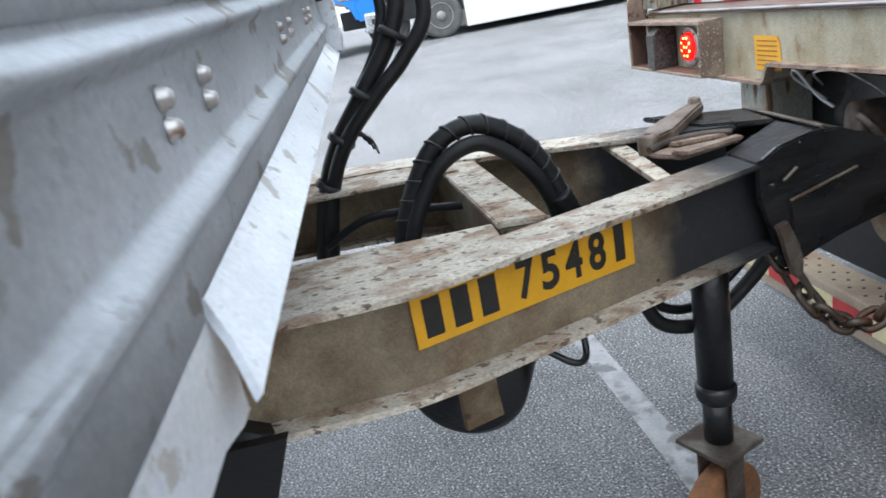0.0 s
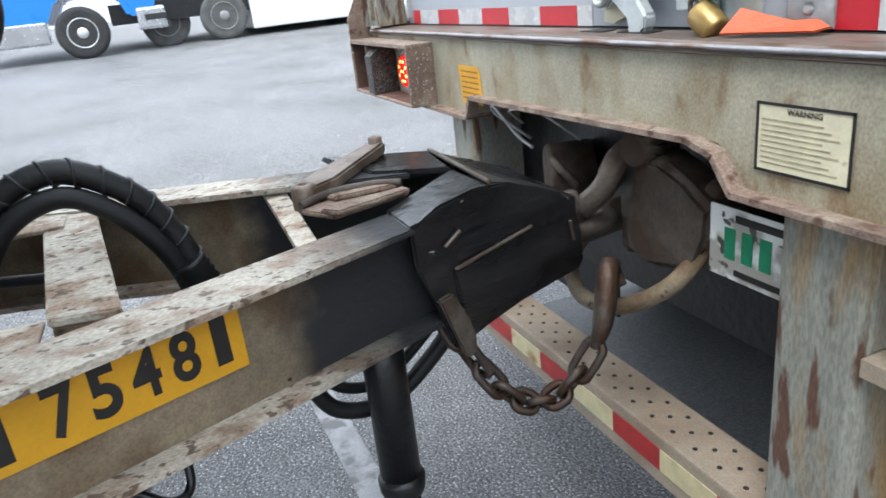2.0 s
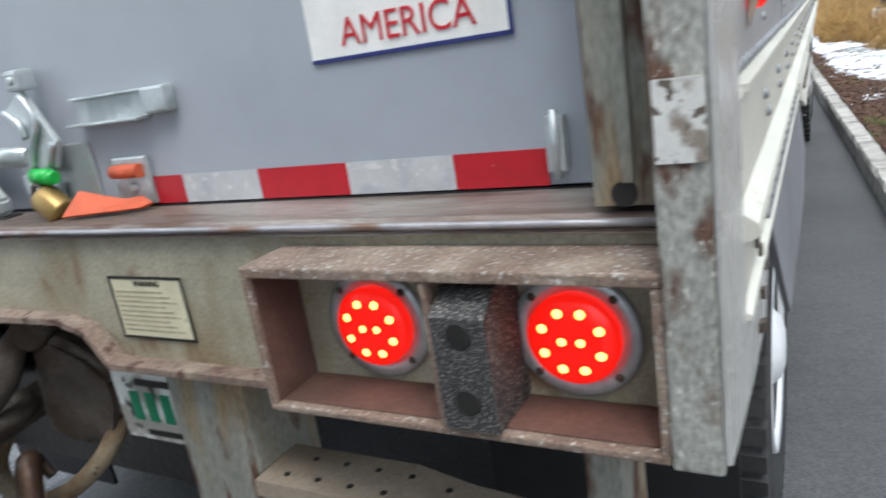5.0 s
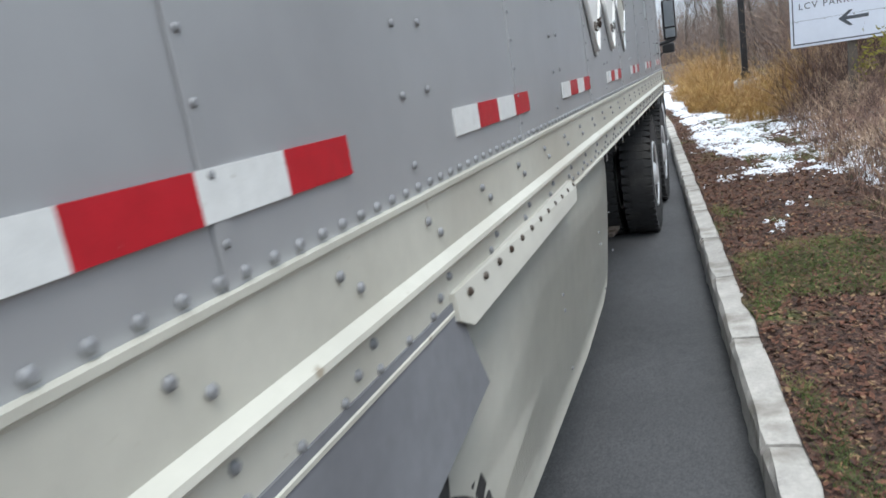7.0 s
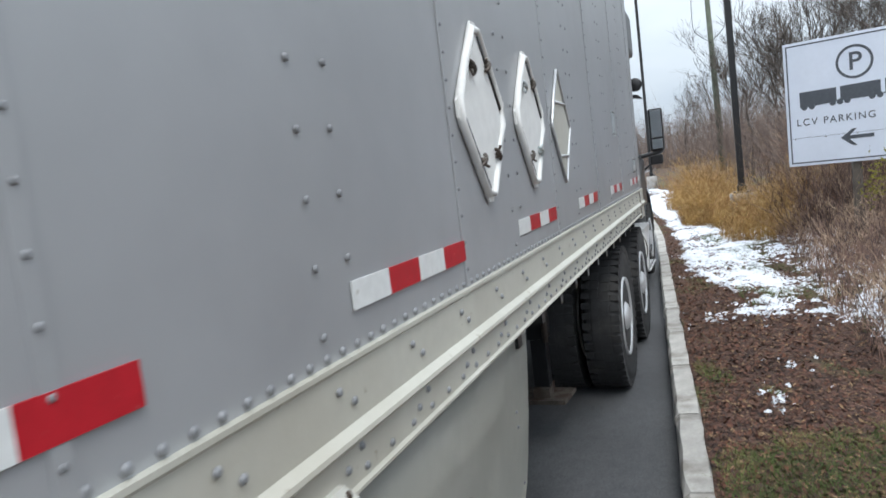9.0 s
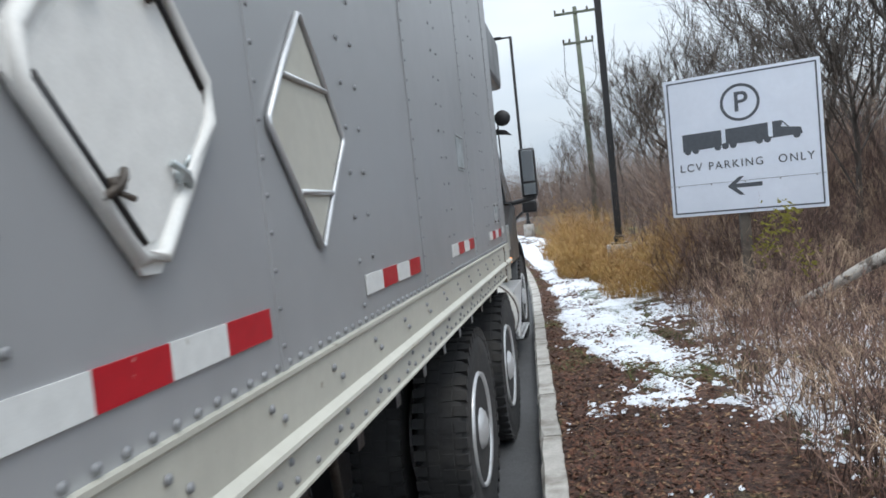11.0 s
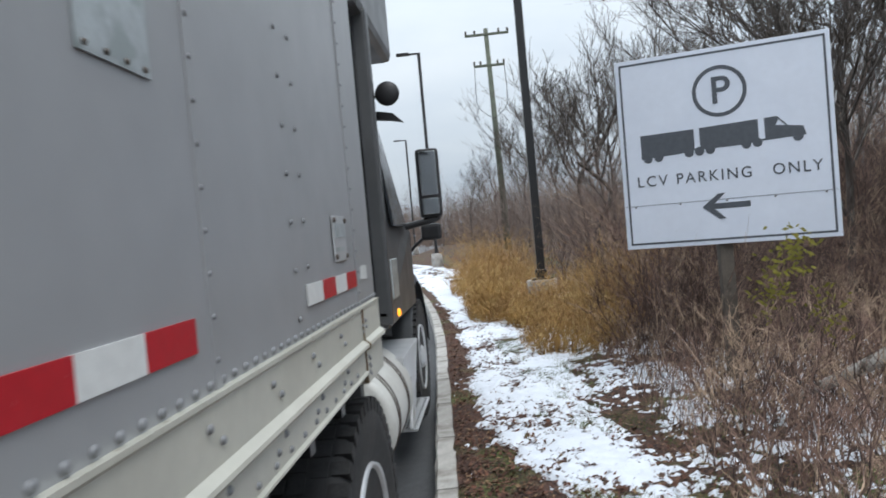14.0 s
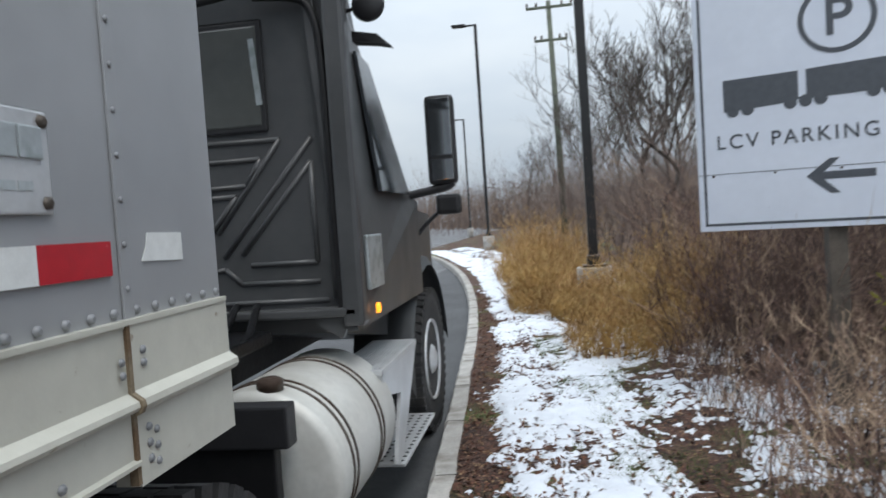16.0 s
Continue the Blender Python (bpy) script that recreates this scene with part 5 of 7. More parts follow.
prism(bm, [(-1.60, -1.000, 1.042), (-1.60, -0.925, 1.042), (-1.07, -0.862, 1.018), (-1.08, -0.945, 1.018)], (0, 0, -0.13))
part("cross_web", bm, M_DOLLYWEB, dolly)
# mesh step plate low inside the frame
bm = nb()
for i in range(12):
    rod(bm, (-1.42 + i * 0.022, -0.86, 0.86), (-1.30 + i * 0.022, -0.66, 0.86), 0.003, seg=5)
    rod(bm, (-1.30 + i * 0.022, -0.86, 0.863), (-1.42 + i * 0.022, -0.66, 0.863), 0.003, seg=5)
part("expanded_mesh", bm, M_STEEL, dolly, "expanded metal mesh")

# drawbar head
for poly in ([(-1.108, -0.43, 1.0335), (-1.150, -0.262, 1.062), (-1.300, -0.270, 1.062), (-1.225, -0.43, 1.0335)],
             [(-1.465, -0.250, 1.0655), (-1.148, -0.262, 1.0655), (-1.146, -0.225, 1.061), (-1.170, -0.110, 1.010), (-1.405, -0.095, 1.010)],
             [(-1.60, -0.450, 1.0655), (-1.468, -0.250, 1.0655), (-1.30, -0.272, 1.0655), (-1.385, -0.400, 1.0655)]):
    bm = nb()
    prism(bm, poly, (0, 0, -0.012))
    bmesh.ops.bevel(bm, geom=bm.edges[:], offset=0.003, segments=2, affect="EDGES")
    part("head_plate", bm, M_HEAD, dolly, "welded black drawbar head plate")
bm = nb()
tube(bm, [Vector((-1.466, -0.249, 1.067)).lerp(Vector((-1.15, -0.264, 1.067)), i / 40) for i in range(41)], 0.0045, 6, ribs=0.3)
part("weld_bead", bm, M_STEEL, dolly, "weld bead across the head")
for s in (1, -1):
    A = Vector((AX + s * (rail_x(-0.40) + 0.004), -0.40, 0))
    B = Vector((AX + s * 0.118, -0.075, 0))
    u = (B - A) / 0.325
    t = Vector((-(B - A).y, (B - A).x, 0)).normalized() * 0.016 * s

    def on(y, z, lift=0.0):
        p = A + u * (y + 0.40)
        return Vector((p.x, p.y, z)) - t.normalized() * lift
    bm = nb()
    prism(bm, [on(y, z) for y, z in ((-0.428, 1.028), (-0.372, 1.055), (-0.300, 1.066), (-0.238, 1.061), (-0.170, 1.038), (-0.112, 1.008), (-0.082, 0.975), (-0.066, 0.930), (-0.062, 0.865), (-0.075, 0.848), (-0.220, 0.832), (-0.300, 0.812), (-0.350, 0.790), (-0.372, 0.800), (-0.392, 0.880), (-0.425, 0.960))], t)
    bmesh.ops.bevel(bm, geom=bm.edges[:], offset=0.004, segments=2, affect="EDGES")
    cp = part("cheek_plate", bm, M_HEAD, dolly, "black cheek plate, knocked and scraped")
    bm = nb()
    prism(bm, [on(y, z, 0.0) for y, z in ((-0.360, 0.938), (-0.188, 0.968), (-0.172, 0.856), (-0.300, 0.842), (-0.345, 0.838))], t.normalized() * -0.008)
    bmesh.ops.bevel(bm, geom=bm.edges[:], offset=0.003, segments=2, affect="EDGES")
    part("doubler_plate", bm, M_HEAD, cp)
    for (y0, z0), (y1, z1) in (((-0.358, 0.940), (-0.190, 0.970)), ((-0.372, 0.985), (-0.340, 1.005)), ((-0.10, 0.955), (-0.092, 0.915))):
        bm = nb()
        tube(bm, [on(y0, z0, 0.006).lerp(on(y1, z1, 0.006), i / 24) for i in range(25)], 0.0035, 6, ribs=0.3)
        part("weld_bead", bm, M_STEEL, cp, "scraped weld bead")
    bm = nb()
    prism(bm, [on(y, z, 0.004) for y, z in ((-0.402, 0.900), (-0.372, 0.905), (-0.345, 0.850), (-0.334, 0.810), (-0.336, 0.782), (-0.350, 0.772), (-0.364, 0.786), (-0.374, 0.825))], t.normalized() * -0.014)
    bmesh.ops.bevel(bm, geom=bm.edges[:], offset=0.004, segments=2, affect="EDGES")
    part("chain_lug", bm, M_STEEL, cp, "cast chain lug")
bm = nb()
box(bm, AX - 0.115, AX + 0.115, -0.095, -0.075, 0.86, 0.995, 0.004)
part("nose_plate", bm, M_BLACK, dolly)
bm = nb()
ring = [Vector((AX + 0.062 * math.cos(a), -0.005 + 0.062 * math.sin(a), 0.905)) for a in [2 * math.pi * i / 28 for i in range(28)]]
tube(bm, ring, 0.021, 12, closed=True)
part("lunette_eye", bm, M_STEEL, dolly, "worn steel drawbar eye")

# handle latch on the frame
bm = nb()
box(bm, -1.56, -1.40, -0.52, -0.38, 1.022, 1.034, 0.003)
part("latch_base", bm, M_STEEL, dolly, "rusty latch base")
bm = nb()
lever = [(-1.372, -0.560), (-1.318, -0.546), (-1.345, -0.480), (-1.500, -0.332), (-1.530, -0.330), (-1.540, -0.352), (-1.425, -0.500)]
prism(bm, [(x, y, 1.046 + 0.10 * (y + 0.56)) for x, y in lever], (0, 0, 0.026))
bmesh.ops.bevel(bm, geom=bm.edges[:], offset=0.005, segments=2, affect="EDGES")
handle = part("latch_handle", bm, M_LATCH, dolly, "bare steel latch handle")
for x, y, z0, z1, r in ((-1.345, -0.542, 1.032, 1.078, 0.024), (-1.516, -0.348, 1.035, 1.106, 0.015), (-1.43, -0.455, 1.03, 1.062, 0.032)):
    bm = nb()
    lathe(bm, [(r * 0.5, z0), (r, z0 + 0.002), (r, z1 - 0.004), (r * 0.8, z1), (r * 0.35, z1), (r * 0.3, z1 - 0.006)], Matrix.Translation((x, y, 0)), 20)
    part("pivot_pin", bm, M_LATCH, handle)
for poly, z in (([(-1.300, -0.565), (-1.225, -0.520), (-1.275, -0.365), (-1.375, -0.400)], 1.036), ([(-1.360, -0.520), (-1.300, -0.500), (-1.300, -0.380), (-1.360, -0.395)], 1.046), ([(-1.240, -0.540), (-1.205, -0.515), (-1.250, -0.372), (-1.272, -0.378)], 1.047)):
    bm = nb()
    prism(bm, [(x, y, z) for x, y in poly], (0, 0, 0.010))
    bmesh.ops.bevel(bm, geom=bm.edges[:], offset=0.003, segments=2, affect="EDGES")
    part("latch_guide", bm, M_RUST, dolly, "rusty latch guide plate")
bm = nb()
tube(bm, spline([(-1.30, -0.56, 1.052), (-1.33, -0.50, 1.056), (-1.33, -0.42, 1.056), (-1.30, -0.37, 1.056)], 6), 0.008, 8)
part("latch_rod", bm, M_STEEL, dolly)

# support jack with caster
JX, JY = -1.245, -0.47
bm = nb()
rod(bm, (JX, JY, 0.46), (JX, JY, 0.90), 0.041, seg=24)
lathe(bm, [(0.042, 0.44), (0.047, 0.45), (0.048, 0.475), (0.042, 0.485)], Matrix.Translation((JX, JY, 0)), 24)
jack = part("jack_tube", bm, M_BLACK, dolly, "dusty black support jack")
bm = nb()
rod(bm, (JX, JY, 0.33), (JX, JY, 0.46), 0.034, seg=20)
part("inner_tube", bm, M_BLACK, jack)
bm = nb()
box(bm, -0.072, 0.072, -0.072, 0.072, 0.315, 0.327, 0.003, Matrix.Translation((JX, JY, 0)) @ Matrix.Rotation(radians(25), 4, "Z"))
part("foot_plate", bm, M_STEEL, jack, "square bolted foot plate")
bm = nb()
for s in (-1, 1):
    box(bm, s * 0.042 - 0.004, s * 0.042 + 0.004, -0.03, 0.03, 0.14, 0.315, 0.002, Matrix.Translation((JX, JY, 0)) @ Matrix.Rotation(radians(25), 4, "Z"))
part("caster_fork", bm, M_STEEL, jack)
bm = nb()
lathe(bm, [(0.03, -0.026), (0.115, -0.026), (0.125, -0.020), (0.125, 0.020), (0.115, 0.026), (0.03, 0.026)], Matrix.Translation((JX, JY, 0.125)) @ Matrix.Rotation(radians(25), 4, "Z") @ Matrix.Rotation(radians(90), 4, "Y"), 30)
part("caster_wheel", bm, mat("rusty_caster", (0.20, 0.085, 0.035), 0.85, 0.1, 0.3, 14, 0.4, 60), jack, "rusty steel caster wheel")

# air tank, bracket and wheels of the dolly
bm = nb()
lathe(bm, [(0.02, -0.16), (0.11, -0.15), (0.128, -0.13), (0.128, 0.13), (0.11, 0.15), (0.02, 0.16)], pose(-1.20, -1.015, 0.735, 0, 90, -22), 36)
part("air_tank", bm, M_BLACK, dolly, "black round air reservoir")
bm = nb()
box(bm, -0.055, 0.06, -0.008, 0.008, -0.085, 0.085, 0.003, pose(-1.03, -1.03, 0.75, 0, 0, yaw))
part("tank_bracket", bm, M_DOLLYWEB, dolly, "brown bracket under the rail")
bm = nb()
tube(bm, spline([(-1.02, -0.92, 0.80), (-1.0, -0.86, 0.76), (-1.02, -0.83, 0.765), (-1.05, -0.83, 0.83)], 6), 0.007, 7)
part("bent_handle", bm, M_BLACK, dolly)
for xs in (-0.40, -2.19):
    w = new("dolly_wheel")
    w.parent = dolly
    w.matrix_parent_inverse = dolly.matrix_basis.inverted()
    wheel((xs, -2.5, 0.505), w, 1 if xs > -1.3 else -1)
bm = nb()
tube(bm, spline([(-0.88, -1.42, 0.86), (-0.86, -1.50, 0.70), (-0.90, -1.62, 0.55)], 5), 0.055, 10)
prism(bm, [(-0.80, -1.36, 0.86), (-0.80, -1.60, 0.86), (-0.84, -1.66, 0.45), (-0.84, -1.5, 0.5)], (-0.02, 0, 0))
part("spring_hanger", bm, M_RUBBER, dolly, "black suspension hanger")

# hoses
hoses = [
    ([(-1.35, -1.15, 0.80), (-1.35, -1.118, 0.955), (-1.35, -1.075, 1.060), (-1.35, -1.012, 1.148), (-1.35, -0.921, 1.176), (-1.35, -0.83, 1.125), (-1.35, -0.778, 1.048), (-1.34, -0.745, 0.95), (-1.33, -0.72, 0.82)], 0.021),
    ([(-1.31, -1.13, 0.80), (-1.32, -1.10, 0.955), (-1.33, -1.055, 1.050), (-1.33, -1.00, 1.115), (-1.33, -0.921, 1.138), (-1.33, -0.85, 1.095), (-1.33, -0.80, 1.03), (-1.33, -0.77, 0.95), (-1.32, -0.75, 0.82)], 0.018),
    ([(-1.57, -1.33, 0.80), (-1.55, -1.311, 0.914), (-1.55, -1.268, 1.066), (-1.55, -1.215, 1.170), (-1.55, -1.142, 1.262), (-1.55, -1.049, 1.385), (-1.56, -1.02, 1.50), (-1.6, -1.08, 1.75), (-1.6, -1.18, 1.95)], 0.021),
    ([(-1.54, -1.31, 0.80), (-1.53, -1.29, 0.914), (-1.53, -1.255, 1.06), (-1.52, -1.20, 1.165), (-1.52, -1.11, 1.258), (-1.52, -1.03, 1.33), (-1.52, -0.965, 1.43), (-1.55, -1.0, 1.62), (-1.6, -1.16, 1.9)], 0.018),
    ([(-1.59, -1.34, 0.82), (-1.57, -1.29, 1.0), (-1.58, -1.235, 1.14), (-1.58, -1.16, 1.25), (-1.58, -1.08, 1.37), (-1.6, -1.06, 1.5), (-1.65, -1.14, 1.8)], 0.014),
    ([(-1.50, -1.30, 0.93), (-1.45, -1.2, 0.99), (-1.42, -1.10, 1.0), (-1.36, -0.95, 1.0)], 0.010),
    ([(-1.30, -0.66, 0.84), (-1.30, -0.61, 0.715), (-1.30, -0.56, 0.632), (-1.30, -0.455, 0.618), (-1.30, -0.34, 0.70), (-1.30, -0.26, 0.80)], 0.017),
    ([(-1.33, -0.66, 0.84), (-1.34, -0.60, 0.73), (-1.34, -0.54, 0.655), (-1.34, -0.455, 0.645), (-1.34, -0.35, 0.72), (-1.34, -0.26, 0.82)], 0.012),
]
for pts, r in hoses:
    bm = nb()
    tube(bm, spline(pts, 10), r, 12)
    part("air_hose", bm, M_RUBBER, dolly, "black rubber air hose")
# spiral wrap on the main arch and ties on the bundle
bm = nb()
path = spline(hoses[0][0], 10)
hel = []
for i in range(len(path) * 6 - 6):
    t = i / 6
    k = min(int(t), len(path) - 2)
    p = path[k].lerp(path[k + 1], t - k)
    q = (path[k + 1] - path[k]).to_track_quat("Z", "Y").to_matrix()
    a = t * 1.55
    hel.append(p + q @ Vector((0.022 * math.cos(a), 0.022 * math.sin(a), 0)))
tube(bm, hel, 0.0028, 5)
part("spiral_wrap", bm, M_CABTRIM, dolly, "spiral hose wrap")
bm = nb()
for p in hoses[2][0][2:6]:
    lathe(bm, [(0.034, -0.008), (0.036, 0), (0.034, 0.008)], pose(p[0] + 0.012, p[1] + 0.004, p[2], -35, 0, 0), 14)
for a in range(4):
    tube(bm, spline([(-1.53, -1.20, 1.18), (-1.52 + a * 0.01, -1.17 + a * 0.008, 1.19 - a * 0.006), (-1.50, -1.155 + a * 0.008, 1.165 - a * 0.012)], 4), 0.003, 5)
part("cable_ties", bm, M_CABTRIM, dolly, kind="stuff")
bm = nb()
path = spline([(-1.33, -0.765, 0.99), (-1.33, -0.745, 0.94), (-1.325, -0.728, 0.88)], 8)
tube(bm, path, 0.028, 12, ribs=0.18)
part("ribbed_sleeve", bm, M_RUBBER, dolly, "ribbed hose sleeve")

# safety chain
chain = thing("safety_chain", (-1.12, -0.33, 0.6), "dark steel safety chain hooked to the trailer", "chain")


def catenary(a, b, sag, n):
    a, b = Vector(a), Vector(b)
    return [a.lerp(b, i / (n - 1)) - Vector((0, 0, sag * 4 * (i / (n - 1)) * (1 - i / (n - 1)))) for i in range(n)]


cpath = catenary((-1.150, -0.345, 0.785), (-1.075, -0.115, 0.735), 0.125, 9)
cpath = [Vector((-1.17, -0.36, 0.825))] + cpath
for i, (p, q) in enumerate(zip(cpath, cpath[1:])):
    bm = nb()
    c = (p + q) / 2
    dirv = (q - p).normalized()
    L, W = (q - p).length * 0.74, 0.019
    Q = dirv.to_track_quat("Y", "Z").to_matrix() @ Matrix.Rotation(radians(45 + 90 * (i % 2)), 3, "Y")
    loop = []
    for k in range(20):
        a = 2 * math.pi * k / 20
        yy = math.sin(a) * W + (L - W) * (1 if math.sin(a) > 0 else -1) * min(1, abs(math.sin(a)) * 4)
        loop.append(c + Q @ Vector((math.cos(a) * W, yy, 0)))
    tube(bm, loop, 0.0082, 8, closed=True)
    part("chain_link", bm, M_CHAIN, chain)
bm = nb()
tube(bm, spline([(-1.075, -0.115, 0.735), (-1.072, -0.10, 0.775), (-1.085, -0.08, 0.83), (-1.11, -0.055, 0.87), (-1.13, -0.03, 0.855), (-1.12, -0.02, 0.82)], 6), [0.010 + 0.012 * math.sin(math.pi * min(1, i / 26)) for i in range(31)], 10)
part("grab_hook", bm, M_CHAIN, chain, "flattened grab hook")

# ---- the trailer behind: its nose sheet close to the camera ----
rear_trailer = thing("trailer", (-1.295, -5.0, 0), "following trailer with a bolted galvanised nose", "trailer")
NOSE_SHIFT = Matrix.Translation((0.139, -1.15, 1.416)) @ Matrix.Scale(0.707, 4) @ Matrix.Translation((-0.139, 1.15, -1.416))
NM = NOSE_SHIFT @ Matrix.Translation((0.0, -1.294, 1.2)) @ Matrix.Rotation(math.atan2(0.074, -2.59) + math.pi, 4, "Z") @ Matrix.Rotation(radians(3.2), 4, "Y") @ Matrix.Translation((0, 0, -1.2))
def ridge(z0, z1, h, n=9):
    return [(h * 0.5 * (1 - math.cos(2 * math.pi * i / (n - 1))), z0 + (z1 - z0) * i / (n - 1)) for i in range(n)]


prof = [(0.0, 1.225)] + ridge(1.272, 1.319, 0.017) + ridge(1.397, 1.434, 0.017) + [(0.0, 1.4365), (0.006, 1.437), (0.006, 1.462), (0.0, 1.4625), (0.0, 4.0)]
bm = nb()
cols = []
for i in range(14):
    x = -2.59 + 2.59 * i / 13
    cols.append([bm.verts.new(NM @ Vector((x, h, z))) for h, z in prof])
for A, B in zip(cols, cols[1:]):
    for j in range(len(prof) - 1):
        bm.faces.new((A[j], B[j], B[j + 1], A[j + 1])).smooth = True
bmesh.ops.solidify(bm, geom=bm.faces[:], thickness=-0.012)
part("nose_sheet", bm, M_GALV, rear_trailer, "dented galvanised nose sheet with rolled ridges")
bm = nb()
prism(bm, [NM @ Vector(v) for v in ((-2.59, 0.001, 1.240), (-0.345, 0.001, 1.240), (-0.325, 0.018, 1.215), (-0.290, 0.036, 1.186), (-0.36, 0.036, 1.188), (-2.59, 0.036, 1.188))], (0, -0.004, -0.004))
part("nose_lip", bm, M_GALV, rear_trailer, "bright folded lower lip with a chipped edge")
bm = nb()
prism(bm, [NM @ Vector(v) for v in ((0.0, 0.0, 1.2245), (-0.352, 0.0, 1.2245), (-0.368, 0.0, 1.18), (-0.371, 0.0, 1.128), (-0.345, 0.0, 1.130), (-0.29, 0.0, 1.147), (-0.24, 0.0, 1.149), (0.0, 0.0, 1.149))], NM.to_3x3() @ Vector((0, -0.010, 0)))
part("corner_sheet", bm, M_GALV, rear_trailer, "grey corner sheet below the ridge")
bm = nb()
for gx in (-0.395, -0.53, -1.20, -1.36, -1.80, -1.95):
    for zc in (1.375, 1.353):
        lathe(bm, [(0.0105, 0), (0.0105, 0.001), (0.0085, 0.0025), (0.0080, 0.006), (0.0055, 0.0092), (0.001, 0.0105)], NM @ pose(gx, 0.0005, zc, -90), 16)
part("nose_bolts", bm, mat("rust_tinged_bolt", (0.52, 0.50, 0.49), 0.35, 0.6, 0.2, 60, second=(0.30, 0.16, 0.10), mask=(0.55, 0.66), mask_scale=90), rear_trailer, "domed bolts with a rust tinge", "stuff")
bm = nb()
box(bm, -2.62, -2.54, -0.05, 0.055, 1.20, 4.0, 0.004, NM)
part("far_corner_post", bm, M_GALV, rear_trailer)
bm = nb()
lathe(bm, [(0.02, 0), (0.02, 0.02), (0.012, 0.03)], NM @ pose(-2.45, 0.0, 1.40, -90), 12)
part("nose_marker", bm, M_INK, rear_trailer)
bm = nb()
box(bm, -2.58, -0.02, -9.8, -0.03, 1.26, 4.0, 0.0, NM)
part("trailer_body", bm, M_SIDE, rear_trailer)
bm = nb()
box(bm, -2.3, -0.3, -9.0, -0.9, 1.05, 1.245, 0.0, NM)
part("trailer_underside", bm, M_BLACK, rear_trailer)

# ---- the tractor ahead ----
tractor = thing("truck_tractor", (-1.3, 11.0, 0), "dark grey day-cab truck tractor coupled to the trailer", "truck")
CX0, CX1, CY = -2.42, -0.20, 10.47
for yy in (7.10, 8.52):
    for xs in (-0.16, -0.47, -2.12, -2.43):
        w = new("drive_wheel")
        w.parent = tractor
        w.matrix_parent_inverse = tractor.matrix_basis.inverted()
        wheel((xs, yy, 0.50), w, 1 if xs > -1.3 else -1, 0.515, M_ALU)
for xs in (-0.36, -2.26):
    w = new("steer_wheel")
    w.parent = tractor
    w.matrix_parent_inverse = tractor.matrix_basis.inverted()
    wheel((xs, 12.35, 0.50), w, 1 if xs > -1.3 else -1, 0.51, M_ALU)
for x0 in (-1.75, -0.97):
    bm = nb()
    box(bm, x0, x0 + 0.12, 6.4, 12.8, 0.78, 1.02)
    part("frame_rail", bm, M_BLACK, tractor)
bm = nb()
box(bm, -1.6, -1.0, 8.9, 9.1, 0.8, 1.0)
part("frame_cross_member", bm, M_BLACK, tractor)
for yy in (7.10, 8.52):
    bm = nb()
    rod(bm, (-2.4, yy, 0.5), (-0.2, yy, 0.5), 0.08)
    part("drive_axle", bm, M_BLACK, tractor)
bm = nb()
box(bm, -1.75, -0.85, 7.2, 8.2, 1.02, 1.10, 0.02)
part("fifth_wheel", bm, M_BLACK, tractor, "greasy black fifth wheel")
# cab back wall with pressed ribs
bm = nb()
box(bm, CX0, CX1, CY, CY + 0.05, 1.08, 2.95, 0.03)
cab = part("cab_back", bm, M_CAB, tractor, "dark grey pressed cab back wall")
bm = nb()


def rib(p, q, w=0.022, y=CY):
    p, q = Vector((p[0], y, p[1])), Vector((q[0], y, q[1]))
    tube(bm, [p.lerp(q, t) for t in (0, 0.5, 1)], w, 6)


for p_, q_ in (((-0.545, 1.90), (-0.870, 1.49)), ((-0.394, 1.897), (-0.850, 1.375)), ((-0.403, 1.791), (-0.762, 1.385)), ((-0.404, 1.79), (-0.404, 1.335)),
               ((-0.404, 1.335), (-0.72, 1.335)), ((-0.397, 1.247), (-0.772, 1.25)), ((-0.772, 1.25), (-0.85, 1.322)), ((-0.85, 1.322), (-0.95, 1.30)),
               ((-0.545, 1.90), (-1.25, 1.905)), ((-0.643, 1.818), (-1.25, 1.815)), ((-0.643, 1.818), (-0.715, 1.70)), ((-0.715, 1.70), (-1.25, 1.69)),
               ((-0.77, 1.655), (-1.25, 1.65)), ((-0.77, 1.655), (-0.95, 1.44)), ((-0.36, 1.16), (-1.25, 1.16)), ((-0.33, 1.16), (-0.33, 2.40))):
    rib(p_, q_, 0.013)
part("pressed_rib", bm, M_CAB, cab)
bm = nb()
box(bm, -1.55, -0.615, CY - 0.012, CY + 0.002, 1.965, 2.42, 0.01)
part("back_window", bm, M_REARGLASS, tractor, "dark rear cab window")
bm = nb()
box(bm, -1.58, -0.59, CY - 0.008, CY, 1.94, 2.445, 0.01)
part("window_surround", bm, M_CABTRIM, tractor)
bm = nb()
prism(bm, [(CX1 - 0.02, CY - 0.06, 1.02), (CX1 - 0.02, CY + 1.55, 1.02), (CX1 - 0.02, CY + 1.55, 1.62), (CX1 - 0.05, CY + 1.35, 1.70), (CX1 - 0.16, CY + 0.75, 2.55), (CX1 - 0.18, CY + 0.25, 2.95), (CX1 - 0.16, CY - 0.04, 2.95)], (-0.05, 0, 0))
part("cab_side", bm, M_CAB, tractor, "dark grey cab side with door")
bm = nb()
prism(bm, [(CX1 - 0.012, CY + 0.55, 1.66), (CX1 - 0.012, CY + 1.28, 1.66), (CX1 - 0.10, CY + 0.80, 2.38), (CX1 - 0.10, CY + 0.55, 2.40)], (-0.02, 0, 0))
